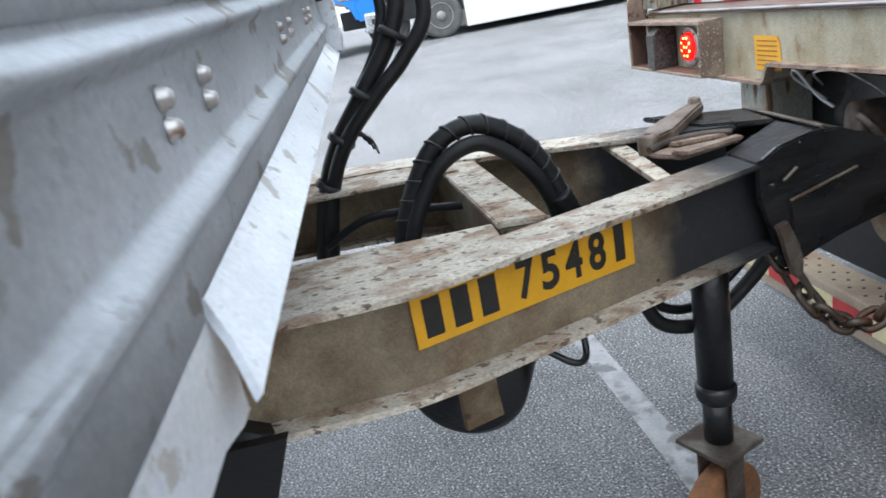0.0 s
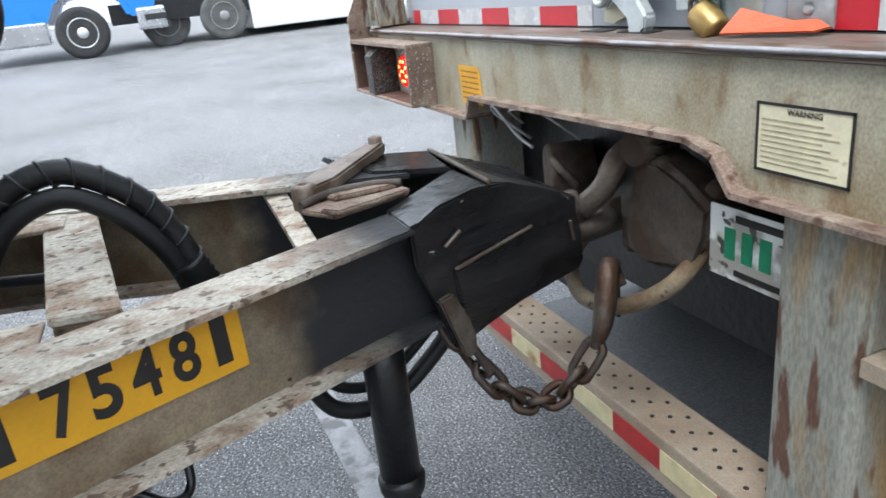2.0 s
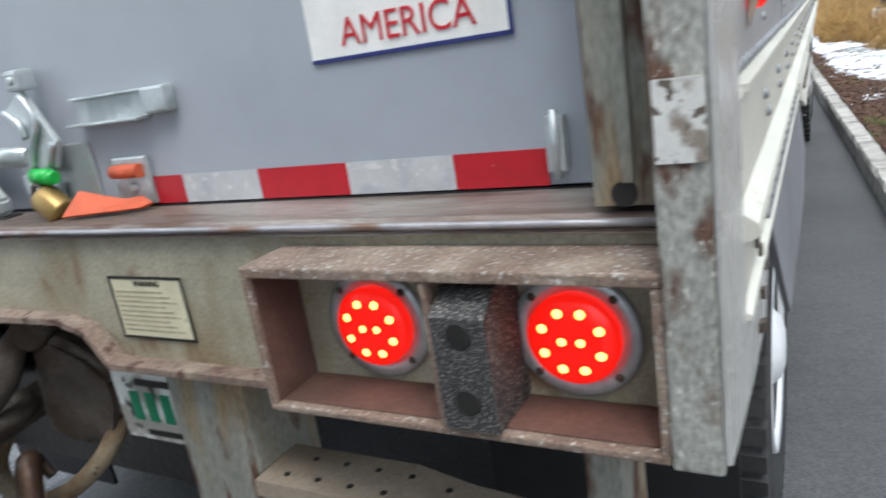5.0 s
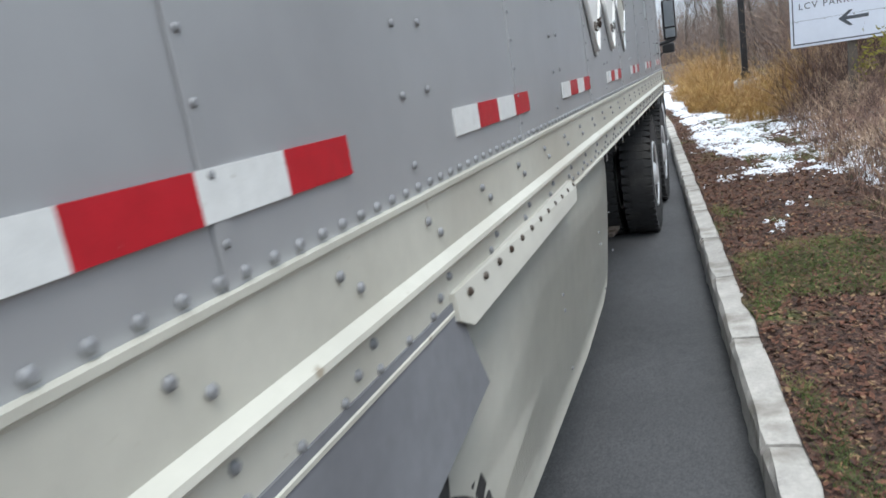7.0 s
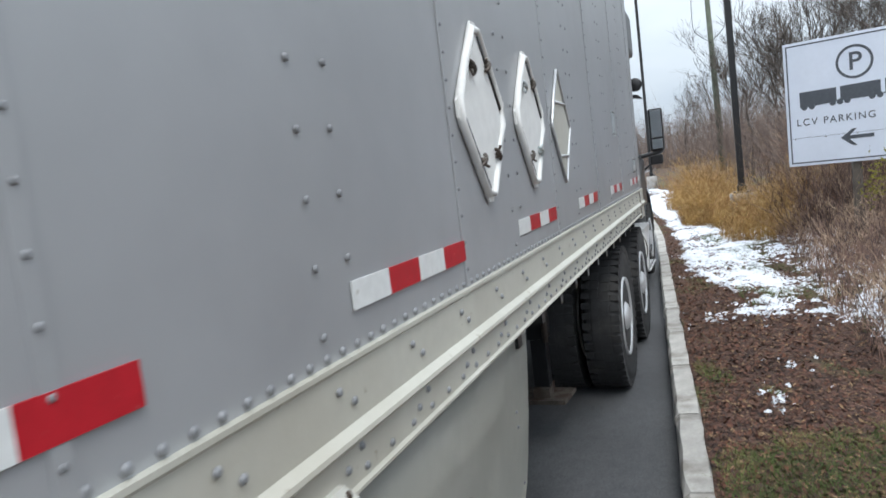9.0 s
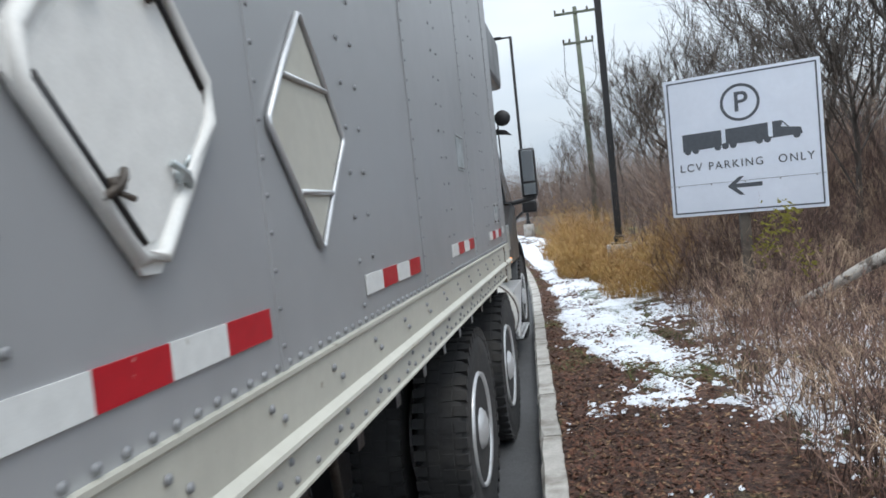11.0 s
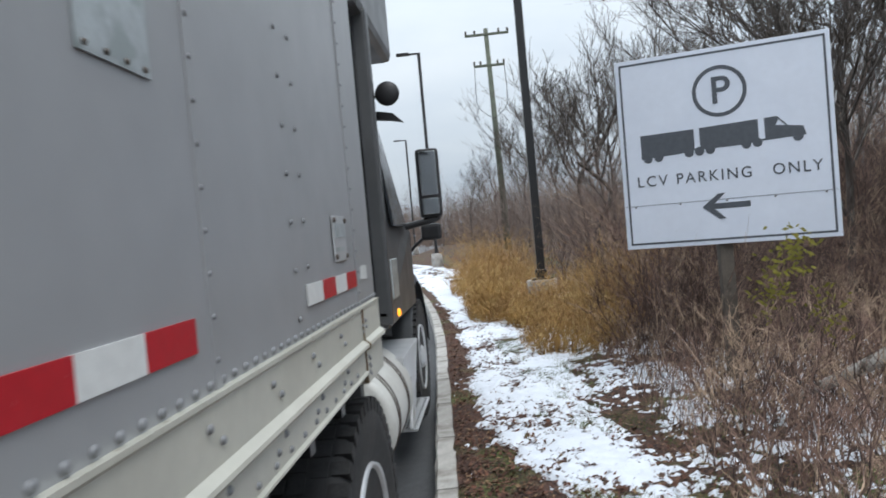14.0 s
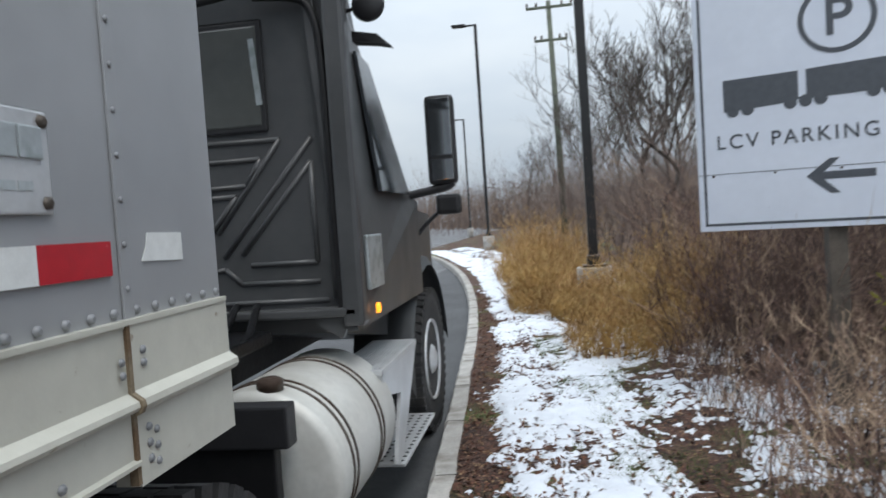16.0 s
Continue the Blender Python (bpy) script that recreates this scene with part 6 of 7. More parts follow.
part("door_window", bm, M_GLASSD, tractor, "cab door window")
bm = nb()
prism(bm, [(CX0, CY + 0.05, 2.9), (CX0, CY + 0.8, 2.85), (CX0, CY + 1.4, 1.66), (CX0, CY + 3.0, 1.55), (CX0, CY + 3.05, 0.7), (CX0, CY + 2.6, 0.55), (CX0, CY + 0.05, 1.0)], (CX1 - CX0 - 0.20, 0, 0))
part("cab_shell", bm, M_CAB, tractor)
bm = nb()
box(bm, -0.285, CX1 + 0.012, CY - 0.075, CY + 0.02, 1.04, 3.0, 0.02)
part("corner_extender", bm, M_CAB, tractor, "dark grey corner fairing strip")
# Black tube puts the corner groove's shade into colour and shape.
bm = nb()
tube(bm, spline([(-0.292, CY - 0.05, 1.10), (-0.300, CY - 0.05, 1.6), (-0.305, CY - 0.05, 2.2), (-0.33, CY - 0.05, 2.42), (-0.40, CY - 0.05, 2.50), (-0.60, CY - 0.05, 2.53)], 8), 0.017, 8)
part("rubber_seal", bm, M_RUBBER, tractor, "black tube drawn for the dark groove at the cab corner")
bm = nb()
box(bm, -1.4, -0.215, CY - 0.075, CY, 1.085, 1.128, 0.012)
prism(bm, [(-0.24, CY - 0.05, 1.09), (-0.44, CY - 0.05, 1.09), (-0.40, CY - 0.05, 1.045), (-0.30, CY - 0.05, 0.985)], (0, 0.05, 0))
part("cab_sill", bm, M_CAB, tractor, "dark folded sill under the cab")
bm = nb()
prism(bm, [(-0.655, CY - 0.014, 2.36), (-0.628, CY - 0.014, 2.36), (-0.605, CY - 0.014, 2.06), (-0.635, CY - 0.014, 2.06)], (0, 0.002, 0))
part("glass_sticker", bm, M_ZINC, tractor, "pale strip at the window edge")
bm = nb()
tube(bm, spline([(-1.3, CY - 0.18, 2.47), (-0.8, CY - 0.16, 2.50), (-0.5, CY - 0.14, 2.56), (-0.3, CY - 0.06, 2.66)], 6), 0.022, 8)
part("grab_rail", bm, M_CABTRIM, tractor, "black rail across the cab back")
bm = nb()
box(bm, CX0, CX1, CY - 0.3, CY + 1.2, 2.95, 3.5, 0.06)
part("roof_fairing", bm, M_CAB, tractor, "dark roof fairing")
# fender and hood
bm = nb()
prev = None
for i in range(13):
    a = radians(-5 + i * 15)
    y_, z_ = 12.35 - 0.72 * math.cos(a), 0.55 + 0.72 * math.sin(a)
    col = [bm.verts.new((xx, y_, z_ - dz)) for xx, dz in ((-0.62, -0.02), (-0.36, 0.0), (-0.26, 0.03), (-0.235, 0.09))]
    if prev:
        for j in range(3):
            bm.faces.new((prev[j], col[j], col[j + 1], prev[j + 1])).smooth = True
    prev = col
bmesh.ops.solidify(bm, geom=bm.faces[:], thickness=0.015)
part("front_fender", bm, M_CAB, tractor, "rounded dark grey front fender")
bm = nb()
box(bm, CX1 - 0.03, CX1 + 0.006, CY + 0.34, CY + 0.36, 1.40, 1.43)
box(bm, CX1 - 0.02, CX1 + 0.004, CY + 0.12, CY + 0.40, 1.18, 1.44, 0.01)
part("cab_vent", bm, M_ZINC, tractor, "grey vent louvre on the cab corner")
bm = nb()
lathe(bm, [(0.026, 0), (0.024, 0.014), (0.006, 0.02)], pose(CX1 + 0.01, CY + 0.18, 1.09, 0, 90, 0), 16)
part("amber_light", bm, M_AMBER, tractor, "lit amber side lamp")
# fuel tank, straps, battery box, steps
bm = nb()
TX, TZ, TR = -0.47, 0.575, 0.33
lathe(bm, [(0.03, 9.80), (TR - 0.04, 9.805), (TR - 0.006, 9.82), (TR, 9.84), (TR, 10.66), (TR - 0.02, 10.68), (0.03, 10.69)], Matrix.Translation((TX, 0, TZ)) @ Matrix.Rotation(radians(-90), 4, "X"), 48)
tank = part("fuel_tank", bm, M_TANK, tractor, "round polished aluminium fuel tank")
for yy in (9.93, 9.985, 10.36, 10.415):
    bm = nb()
    lathe(bm, [(TR + 0.001, yy), (TR + 0.006, yy + 0.002), (TR + 0.006, yy + 0.014), (TR + 0.001, yy + 0.016)], Matrix.Translation((TX, 0, TZ)) @ Matrix.Rotation(radians(-90), 4, "X"), 48)
    part("tank_strap", bm, M_STEEL, tank, "dark edge of a tank strap")
bm = nb()
lathe(bm, [(0.05, 0), (0.05, 0.04), (0.03, 0.05)], Matrix.Translation((TX + 0.05, 9.87, TZ + TR - 0.012)), 18)
part("filler_cap", bm, M_STEEL, tank)
bm = nb()
box(bm, -0.90, -0.28, 9.66, 9.75, 0.735, 0.885, 0.010)
part("battery_box", bm, M_CABTRIM, tractor, "black box beside the tank")
# Plain black panel put over the tank's near end.
bm = nb()
box(bm, -0.95, -0.34, 9.68, 9.74, 0.28, 0.733, 0.010)
part("mud_guard", bm, M_RUBBER, tractor, "plain black panel before the tank's near end")
bm = nb()
box(bm, -0.44, -0.175, 10.60, 11.45, 0.770, 0.800, 0.006)
prism(bm, [(-0.180, 10.60, 0.772), (-0.180, 11.45, 0.772), (-0.180, 11.30, 0.62), (-0.180, 10.98, 0.30), (-0.180, 10.86, 0.26), (-0.180, 10.80, 0.28), (-0.180, 10.98, 0.60), (-0.180, 10.66, 0.66)], (-0.02, 0, 0))
st = part("upper_step", bm, M_ALU, tractor, "ribbed aluminium upper step")
bm = nb()
for i in range(12):
    box(bm, -0.43 + i * 0.021, -0.418 + i * 0.021, 10.62, 11.43, 0.8005, 0.805)
part("tread_rib", bm, M_ALU, st)
bm = nb()
box(bm, -0.375, -0.160, 10.88, 11.82, 0.235, 0.255, 0.005)
st = part("lower_step", bm, M_ALU, tractor, "punched aluminium lower step")
bm = nb()
for i in range(14):
    for j in range(4):
        lathe(bm, [(0.012, 0), (0.010, 0.003), (0.004, 0.003)], Matrix.Translation((-0.350 + j * 0.055, 10.92 + i * 0.064, 0.2555)), 6)
part("grip_hole", bm, M_INK, st, kind="stuff")
bm = nb()
for i in range(5):
    tube(bm, spline([(-1.5 + i * 0.2, 9.0, 1.05), (-1.4 + i * 0.18, 9.5, 1.0), (-1.2 + i * 0.14, 10.1, 1.02), (-1.1 + i * 0.1, 10.45, 1.15)], 6), 0.018, 8)
box(bm, -1.5, -0.62, 9.6, 10.4, 0.98, 1.04, 0.01)
part("deck_clutter", bm, M_BLACK, tractor, "black hoses and deck plate behind the cab")
# mirrors
MY = 11.93
bm = nb()
box(bm, -0.105, 0.085, MY - 0.09, MY, 1.715, 2.285, 0.035)
mir = part("mirror_head", bm, M_CABTRIM, tractor, "tall black wing mirror")
bm = nb()
box(bm, -0.075, 0.062, MY - 0.094, MY - 0.0895, 1.90, 2.26, 0.002)
part("mirror_glass", bm, M_MIRROR, mir)
bm = nb()
box(bm, -0.075, 0.062, MY - 0.094, MY - 0.0895, 1.745, 1.875, 0.002)
part("mirror_glass", bm, M_MIRROR, mir)
bm = nb()
tube(bm, spline([(CX1 - 0.04, MY - 0.05, 1.66), (-0.18, MY - 0.05, 1.67), (0.0, MY - 0.05, 1.70), (0.05, MY - 0.05, 1.73)], 5), 0.028, 8)
part("mirror_arm", bm, M_CABTRIM, tractor)
bm = nb()
box(bm, -0.17, 0.015, MY + 0.55, MY + 0.64, 1.53, 1.68, 0.03)
tube(bm, spline([(-0.45, MY + 0.7, 1.25), (-0.28, MY + 0.62, 1.45), (-0.12, MY + 0.6, 1.58)], 5), 0.016, 8)
part("hood_mirror", bm, M_CABTRIM, tractor, "small black hood mirror")
bm = nb()
lathe(bm, [(0.075, 0), (0.08, 0.015), (0.06, 0.03), (0.01, 0.036)], pose(-0.13, 10.66, 2.51, 90), 24)
rod(bm, (-0.26, 10.65, 2.49), (-0.13, 10.65, 2.51), 0.010, seg=8)
part("round_mirror", bm, M_CABTRIM, tractor, "round look-down mirror")
bm = nb()
prism(bm, [(-0.24, 10.72, 2.42), (-0.12, 10.74, 2.40), (-0.06, 10.76, 2.345), (-0.14, 10.74, 2.36), (-0.24, 10.73, 2.37)], (0, 0.08, 0.0))
part("side_visor", bm, M_CABTRIM, tractor)


# ---- the parking sign ----
sign = thing("parking_sign", (2.34, 11.78, 0.2), "white parking sign with grey lorry symbol on a wooden post", "sign")
SM = Matrix.Translation((2.346, 11.813, 2.071)) @ Matrix.Rotation(radians(0.5), 4, "Y") @ Matrix.Rotation(radians(-18.3), 4, "Z")
HW, HH = 0.791, 0.778
bm = nb()
box(bm, -HW, HW, 0, 0.02, -HH, HH, 0.004, SM)
board = part("board", bm, M_SIGN, sign, "white aluminium board")


def ink(name, poly, y=-0.0015):
    bm = nb()
    prism(bm, [SM @ Vector((x, y, z)) for x, z in poly], SM.to_3x3() @ Vector((0, 0.0012, 0)))
    return part(name, bm, M_GREYINK, board)


b_ = 0.032
for x0, x1, z0, z1 in ((-HW + b_, HW - b_, HH - b_ - 0.016, HH - b_), (-HW + b_, HW - b_, -HH + b_, -HH + b_ + 0.016), (-HW + b_, -HW + b_ + 0.016, -HH + b_, HH - b_), (HW - b_ - 0.016, HW - b_, -HH + b_, HH - b_)):
    ink("border_line", [(x0, z0), (x1, z0), (x1, z1), (x0, z1)])
ink("seam_line", [(-HW, -0.425), (HW, -0.425), (HW, -0.4215), (-HW, -0.4215)])
bm = nb()
n = 48
for i in range(n):
    a, c = 2 * math.pi * i / n, 2 * math.pi * (i + 1) / n
    q = [SM @ Vector((0.0 + r * math.cos(t), -0.0015, 0.430 + r * math.sin(t))) for r, t in ((0.172, a), (0.202, a), (0.202, c), (0.172, c))]
    bm.faces.new([bm.verts.new(v) for v in q])
part("ring_symbol", bm, M_GREYINK, board)
letters("symbol_letter", "P", 0.30, SM @ pose(0.006, -0.002, 0.427, 90), M_GREYINK, board)
for word, wx, ww in (("LCV", -0.555, 0.235), ("PARKING", -0.085, 0.555), ("ONLY", 0.515, 0.345)):
    letters("sign_word", word, 0.122, SM @ pose(wx, -0.002, -0.232, 90), M_GREYINK, board, bold=0.004, width=ww, spacing=1.25)
ink("lorry_box", [(-0.625, -0.045), (-0.625, 0.150), (-0.210, 0.155), (-0.210, -0.015), (-0.31, -0.028)])
ink("lorry_box", [(-0.168, -0.015), (-0.168, 0.158), (0.262, 0.172), (0.262, 0.000), (0.14, -0.012)])
ink("lorry_link", [(-0.21, -0.015), (-0.21, 0.0), (-0.168, 0.003), (-0.168, -0.013)])
ink("lorry_link", [(0.262, 0.0), (0.262, 0.014), (0.306, 0.016), (0.306, 0.002)])
ink("lorry_cab", [(0.306, 0.000), (0.306, 0.174), (0.385, 0.176), (0.405, 0.150), (0.385, 0.110), (0.475, 0.096), (0.575, 0.082), (0.592, 0.012)])
ink("windscreen_edge", [(0.385, 0.176), (0.400, 0.176), (0.470, 0.100), (0.455, 0.098)], -0.0020)
for cx in (-0.575, -0.49, -0.255, -0.175, -0.095, 0.17, 0.25, 0.535):
    ink("lorry_wheel", [(cx + 0.036 * math.cos(a * math.pi / 8), -0.045 + 0.045 * (cx + 0.6) + 0.036 * math.sin(a * math.pi / 8)) for a in range(16)], -0.0022)
ink("arrow_shaft", [(-0.13, -0.452), (0.17, -0.452), (0.17, -0.497), (-0.13, -0.497)])
ink("arrow_head", [(-0.185, -0.475), (-0.06, -0.375), (-0.010, -0.375), (-0.115, -0.475), (-0.010, -0.578), (-0.06, -0.578)], -0.0021)
for k in range(5):
    bm = nb()
    lathe(bm, [(0.008, 0), (0.006, 0.003), (0.001, 0.004)], SM @ pose(-0.70 + 0.35 * k, -0.001, -0.435, 90), 8)
    part("sign_screw", bm, M_STEEL, board)
bm = nb()
box(bm, 2.27, 2.375, 11.85, 11.94, 0.05, 2.6, 0.006)
part("post", bm, M_WOODPOST, sign, "weathered square wooden post")


# ---- lamp posts, utility pole ----
def lamp_post(at, h, arm):
    x, y = at
    z0 = verge_z(x, y) if y < 40 else 0.3
    ob = thing("lamp_post", (x, y, z0), "black steel lamp post on a round concrete footing", "lamp post", "lamp posts along the verge")
    bm = nb()
    lathe(bm, [(0.235, z0 - 0.3), (0.235, z0 + 0.56), (0.22, z0 + 0.58), (0.05, z0 + 0.582)], Matrix.Translation((x, y, 0)), 28)
    part("footing", bm, M_KERB, ob, "pale concrete footing")
    bm = nb()
    box(bm, x - 0.16, x + 0.16, y - 0.16, y + 0.16, z0 + 0.582, z0 + 0.612, 0.01)
    box(bm, x - 0.09, x + 0.09, y - 0.09, y + 0.09, z0 + 0.612, z0 + 0.74, 0.02)
    part("base_plate", bm, M_POLE, ob)
    bm = nb()
    box(bm, x - 0.062, x + 0.062, y - 0.062, y + 0.062, z0 + 0.73, h, 0.012)
    part("pole", bm, M_POLE, ob)
    bm = nb()
    box(bm, x - arm - 0.1, x + 0.06, y - 0.04, y + 0.04, h - 0.02, h + 0.05, 0.01)
    box(bm, x - arm - 0.45, x - arm + 0.1, y - 0.17, y + 0.17, h - 0.01, h + 0.07, 0.02)
    part("luminaire", bm, M_POLE, ob)


lamp_post((1.20, 17.1), 9.4, 0.6)
lamp_post((-1.85, 36.0), 9.3, 0.5)
lamp_post((-5.5, 62.0), 9.3, 0.5)
up_ = thing("utility_pole", (1.45, 45.0, 0.4), "green-grey wooden utility pole with crossarms", "utility pole")
bm = nb()
rod(bm, (1.45, 45.0, 0.2), (1.25, 45.0, 12.6), 0.20, 0.12, 14)
part("pole", bm, M_UTIL, up_)
for z, w in ((12.2, 1.2), (10.5, 0.85)):
    bm = nb()
    box(bm, 1.28 - w, 1.28 + w, 44.85, 44.95, z, z + 0.13, 0.01)
    part("crossarm", bm, M_UTIL, up_)
    for s in (-0.95, -0.55, 0.55, 0.95):
        bm = nb()
        lathe(bm, [(0.03, 0), (0.07, 0.06), (0.05, 0.12), (0.06, 0.18), (0.01, 0.22)], Matrix.Translation((1.28 + s * w, 44.9, z + 0.13)), 10)
        part("insulator", bm, M_BARK, up_)
bm = nb()
for s in (-1, 1):
    tube(bm, spline([(1.28 + s * 0.80, 44.8, 10.5), (1.28 + s * 0.85, 44.8, 9.2), (1.28 + s * 0.75, 44.8, 8.3), (1.3, 44.8, 7.6)], 6), 0.018, 5)
part("jumper_wires", bm, M_POLE, up_)


# ---- plants ----
def ribbon_mesh(name, strands, material, label, category):
    """Many thin three-sided stalks in one mesh; a strand is (points, base radius)."""
    V, F = [], []
    for pts, r in strands:
        n = len(pts)
        base = len(V)
        for i, p in enumerate(pts):
            rr = r * (1 - 0.75 * i / (n - 1))
            for k in range(3):
                a = 2.094 * k
                V.append((p[0] + rr * math.cos(a), p[1] + rr * math.sin(a), p[2] + rr * 0.3 * math.sin(a)))
        for i in range(n - 1):
            for k in range(3):
                F.append((base + 3 * i + k, base + 3 * i + (k + 1) % 3, base + 3 * i + 3 + (k + 1) % 3, base + 3 * i + 3 + k))
    me = bpy.data.meshes.new(name)
    me.from_pydata(V, [], F)
    me.materials.append(material)
    return tagged(new(name, me), label, category, kind="stuff")


def stalk(x, y, z, h, lean, r, n=4):
    dx, dy = rng.gauss(0, lean), rng.gauss(0, lean)
    return ([(x + dx * t * t * h + rng.gauss(0, 0.012) * (t > 0), y + dy * t * t * h, z + h * t) for t in [i / (n - 1) for i in range(n)]], r)


def branchy(x, y, z, h, r, depth, lean=0.25, kids=4, out=None):
    """A bare stem with side twigs, as strands."""
    d = Vector((rng.gauss(0, lean), rng.gauss(0, lean), 1)).normalized()

    def grow(p, d, ln, r, lev):
        pts = [p]
        q = Vector(p)
        for i in range(4):
            d = (d + Vector((rng.gauss(0, 0.12), rng.gauss(0, 0.12), rng.gauss(0.03, 0.08)))).normalized()
            q = q + d * ln / 4
            pts.append(q.copy())
        out.append((pts, r))
        if lev > 0:
            for k in range(kids):
                t = rng.uniform(0.3, 1.0)
                i = min(3, int(t * 4))
                b = Vector(pts[i]).lerp(pts[i + 1], t * 4 - i)
                nd = (d + Vector((rng.gauss(0, 0.62), rng.gauss(0, 0.62), rng.gauss(0.05, 0.4)))).normalized()
                grow(b, nd, ln * rng.uniform(0.38, 0.62), r * 0.5, lev - 1)
    grow(Vector((x, y, z)), d, h, r, depth)


# patchy snow: thin crusts that rise out of the litter where it lies deep enough
def snow_depth(x, y):
    u = x - kerb_x(y) - 0.16
    far = min(1.0, max(0.0, (y - 8.3) / 1.6))
    start = 0.10 + 0.30 * min(1.0, max(0.0, (11.2 - y) / 1.2))
    band = min(1.0, max(0.0, (u - start) / 0.16)) * min(1.0, max(0.0, (1.45 - u) / 0.5))
    edge = min(1.0, max(0.0, (y - 6.2) / 1.5)) * math.exp(-((u - 1.55) / 0.38) ** 2)
    tail = 0.82 * min(1.0, max(0.0, (u - 1.2) / 0.4)) * min(1.0, max(0.0, (4.4 - u) / 0.8)) * min(1.0, max(0.0, (y - 7.0) / 1.5))
    amount = max(far * band, 0.75 * edge, tail)
    n = 0.55 * noise.noise(Vector((x * 1.3, y * 1.0, 4.2))) + 0.35 * noise.noise(Vector((x * 4.2, y * 3.2, 1.7))) + 0.42 * noise.noise(Vector((x * 13, y * 10, 2.9))) + 0.46 * noise.noise(Vector((x * 30, y * 24, 7.1)))
    return amount * 0.62 - 0.425 + n * 0.92


def snow_sheet(y0, y1, step, u1):
    V, F, ix = [], [], {}
    ny, nx = int((y1 - y0) / step), int(u1 / step)
    dep = {}
    for a in range(ny + 1):
        y = y0 + a * step
        for b in range(nx + 1):
            x = kerb_x(y) + 0.17 + b * step
            dep[a, b] = snow_depth(x, y)
    for a in range(ny):
        for b in range(nx):
            q = ((a, b), (a, b + 1), (a + 1, b + 1), (a + 1, b))
            if max(dep[k] for k in q) > 0.0:
                f = []
                for k in q:
                    if k not in ix:
                        y = y0 + k[0] * step
                        x = kerb_x(y) + 0.17 + k[1] * step
                        ix[k] = len(V)
                        V.append((x, y, verge_z(x, y) + max(-0.012, min(0.030, dep[k] * 0.085))))
                    f.append(ix[k])
                F.append(tuple(f))
    me = bpy.data.meshes.new("snow_patch")
    me.from_pydata(V, [], F)
    for p in me.polygons:
        p.use_smooth = True
    me.materials.append(M_SNOW)
    return tagged(new("snow_patch", me), "thin patchy old snow lying on leaf litter", "snow", kind="stuff")


snow_sheet(6.0, 13.0, 0.026, 4.2)
snow_sheet(13.0, 24.0, 0.05, 2.6)
snow_sheet(24.0, 40.0, 0.11, 2.4)

# dead leaves and grass on the verge
V, F = [], []
for i in range(34000):
    y = rng.uniform(2.5, 20) if rng.random() < 0.8 else rng.uniform(2.5, 11)
    u = abs(rng.gauss(0, 0.9)) + 0.02
    x = kerb_x(y) + 0.13 + u
    z = verge_z(x, y) + rng.uniform(0.001, 0.016)
    s = rng.uniform(0.008, 0.023)
    a, b, c = rng.uniform(0, 6.28), rng.gauss(0, 0.35), rng.gauss(0, 0.35)
    k0 = len(V)
    for t, w in ((0, 1), (1.57, 0.5), (3.14, 1), (4.71, 0.5)):
        dx, dy = s * w * math.cos(t), s * w * math.sin(t)
        V.append((x + dx * math.cos(a) - dy * math.sin(a), y + dx * math.sin(a) + dy * math.cos(a), z + b * dx + c * dy + 0.004))
    F.append((k0, k0 + 1, k0 + 2, k0 + 3))
me = bpy.data.meshes.new("leaf_litter")
me.from_pydata(V, [], F)
me.materials.append(M_LEAF)
tagged(new("leaf_litter", me), "brown fallen leaves strewn on the verge", "leaf litter", kind="stuff")
st_ = []
for i in range(52000):
    y = rng.uniform(2.0, 15)
    x = kerb_x(y) + 0.17 + abs(rng.gauss(0.35, 0.7))
    if y > 7.6 and x - kerb_x(y) < 0.75:
        continue
    if noise.noise(Vector((x * 1.3, y * 0.9, 9))) + 0.35 * noise.noise(Vector((x * 5, y * 4, 2))) < 0.10:
        continue
    st_.append(stalk(x, y, verge_z(x, y) - 0.005, rng.uniform(0.02, 0.065), 0.7, 0.0016, 3))
ribbon_mesh("grass", st_, M_GRASS, "short sparse winter grass", "grass")

# golden clumps by the lamp post
for k, (cx, cy, rx, ry, h, n) in enumerate([(0.62, 19.6, 0.75, 1.6, 1.15, 1300), (0.25, 22.5, 0.8, 1.8, 1.25, 1200), (2.15, 15.3, 0.75, 1.0, 0.98, 1300), (1.55, 15.9, 0.45, 0.8, 0.70, 600), (3.2, 17.5, 1.0, 1.4, 0.95, 600), (1.32, 14.4, 0.62, 0.9, 0.74, 620), (1.02, 16.4, 0.42, 0.4, 0.58, 600), (0.45, 17.4, 0.45, 0.8, 0.80, 800)]):
    st_ = []
    for i in range(n):
        a, q = rng.uniform(0, 6.283), math.sqrt(rng.random())
        x, y = cx + rx * q * math.cos(a), cy + ry * q * math.sin(a)
        hh = h * (1.05 - 0.62 * q * q + 0.35 * noise.noise(Vector((x * 2.2, y * 2.2, 3.0)))) * rng.uniform(0.35, 1.2)
        s = stalk(x, y, verge_z(x, y) - 0.02, hh, 0.34, 0.004, 5)
        st_.append(s)
        for j in range(4):
            p = s[0][rng.choice((1, 2, 3, 4))]
            st_.append(([p, (p[0] + rng.gauss(0, 0.08), p[1] + rng.gauss(0, 0.08), p[2] + rng.uniform(0.02, 0.14))], 0.004))
    ribbon_mesh("dry_bush", st_, M_STRAW, "golden dry bush, fine dense stalks", "bush")

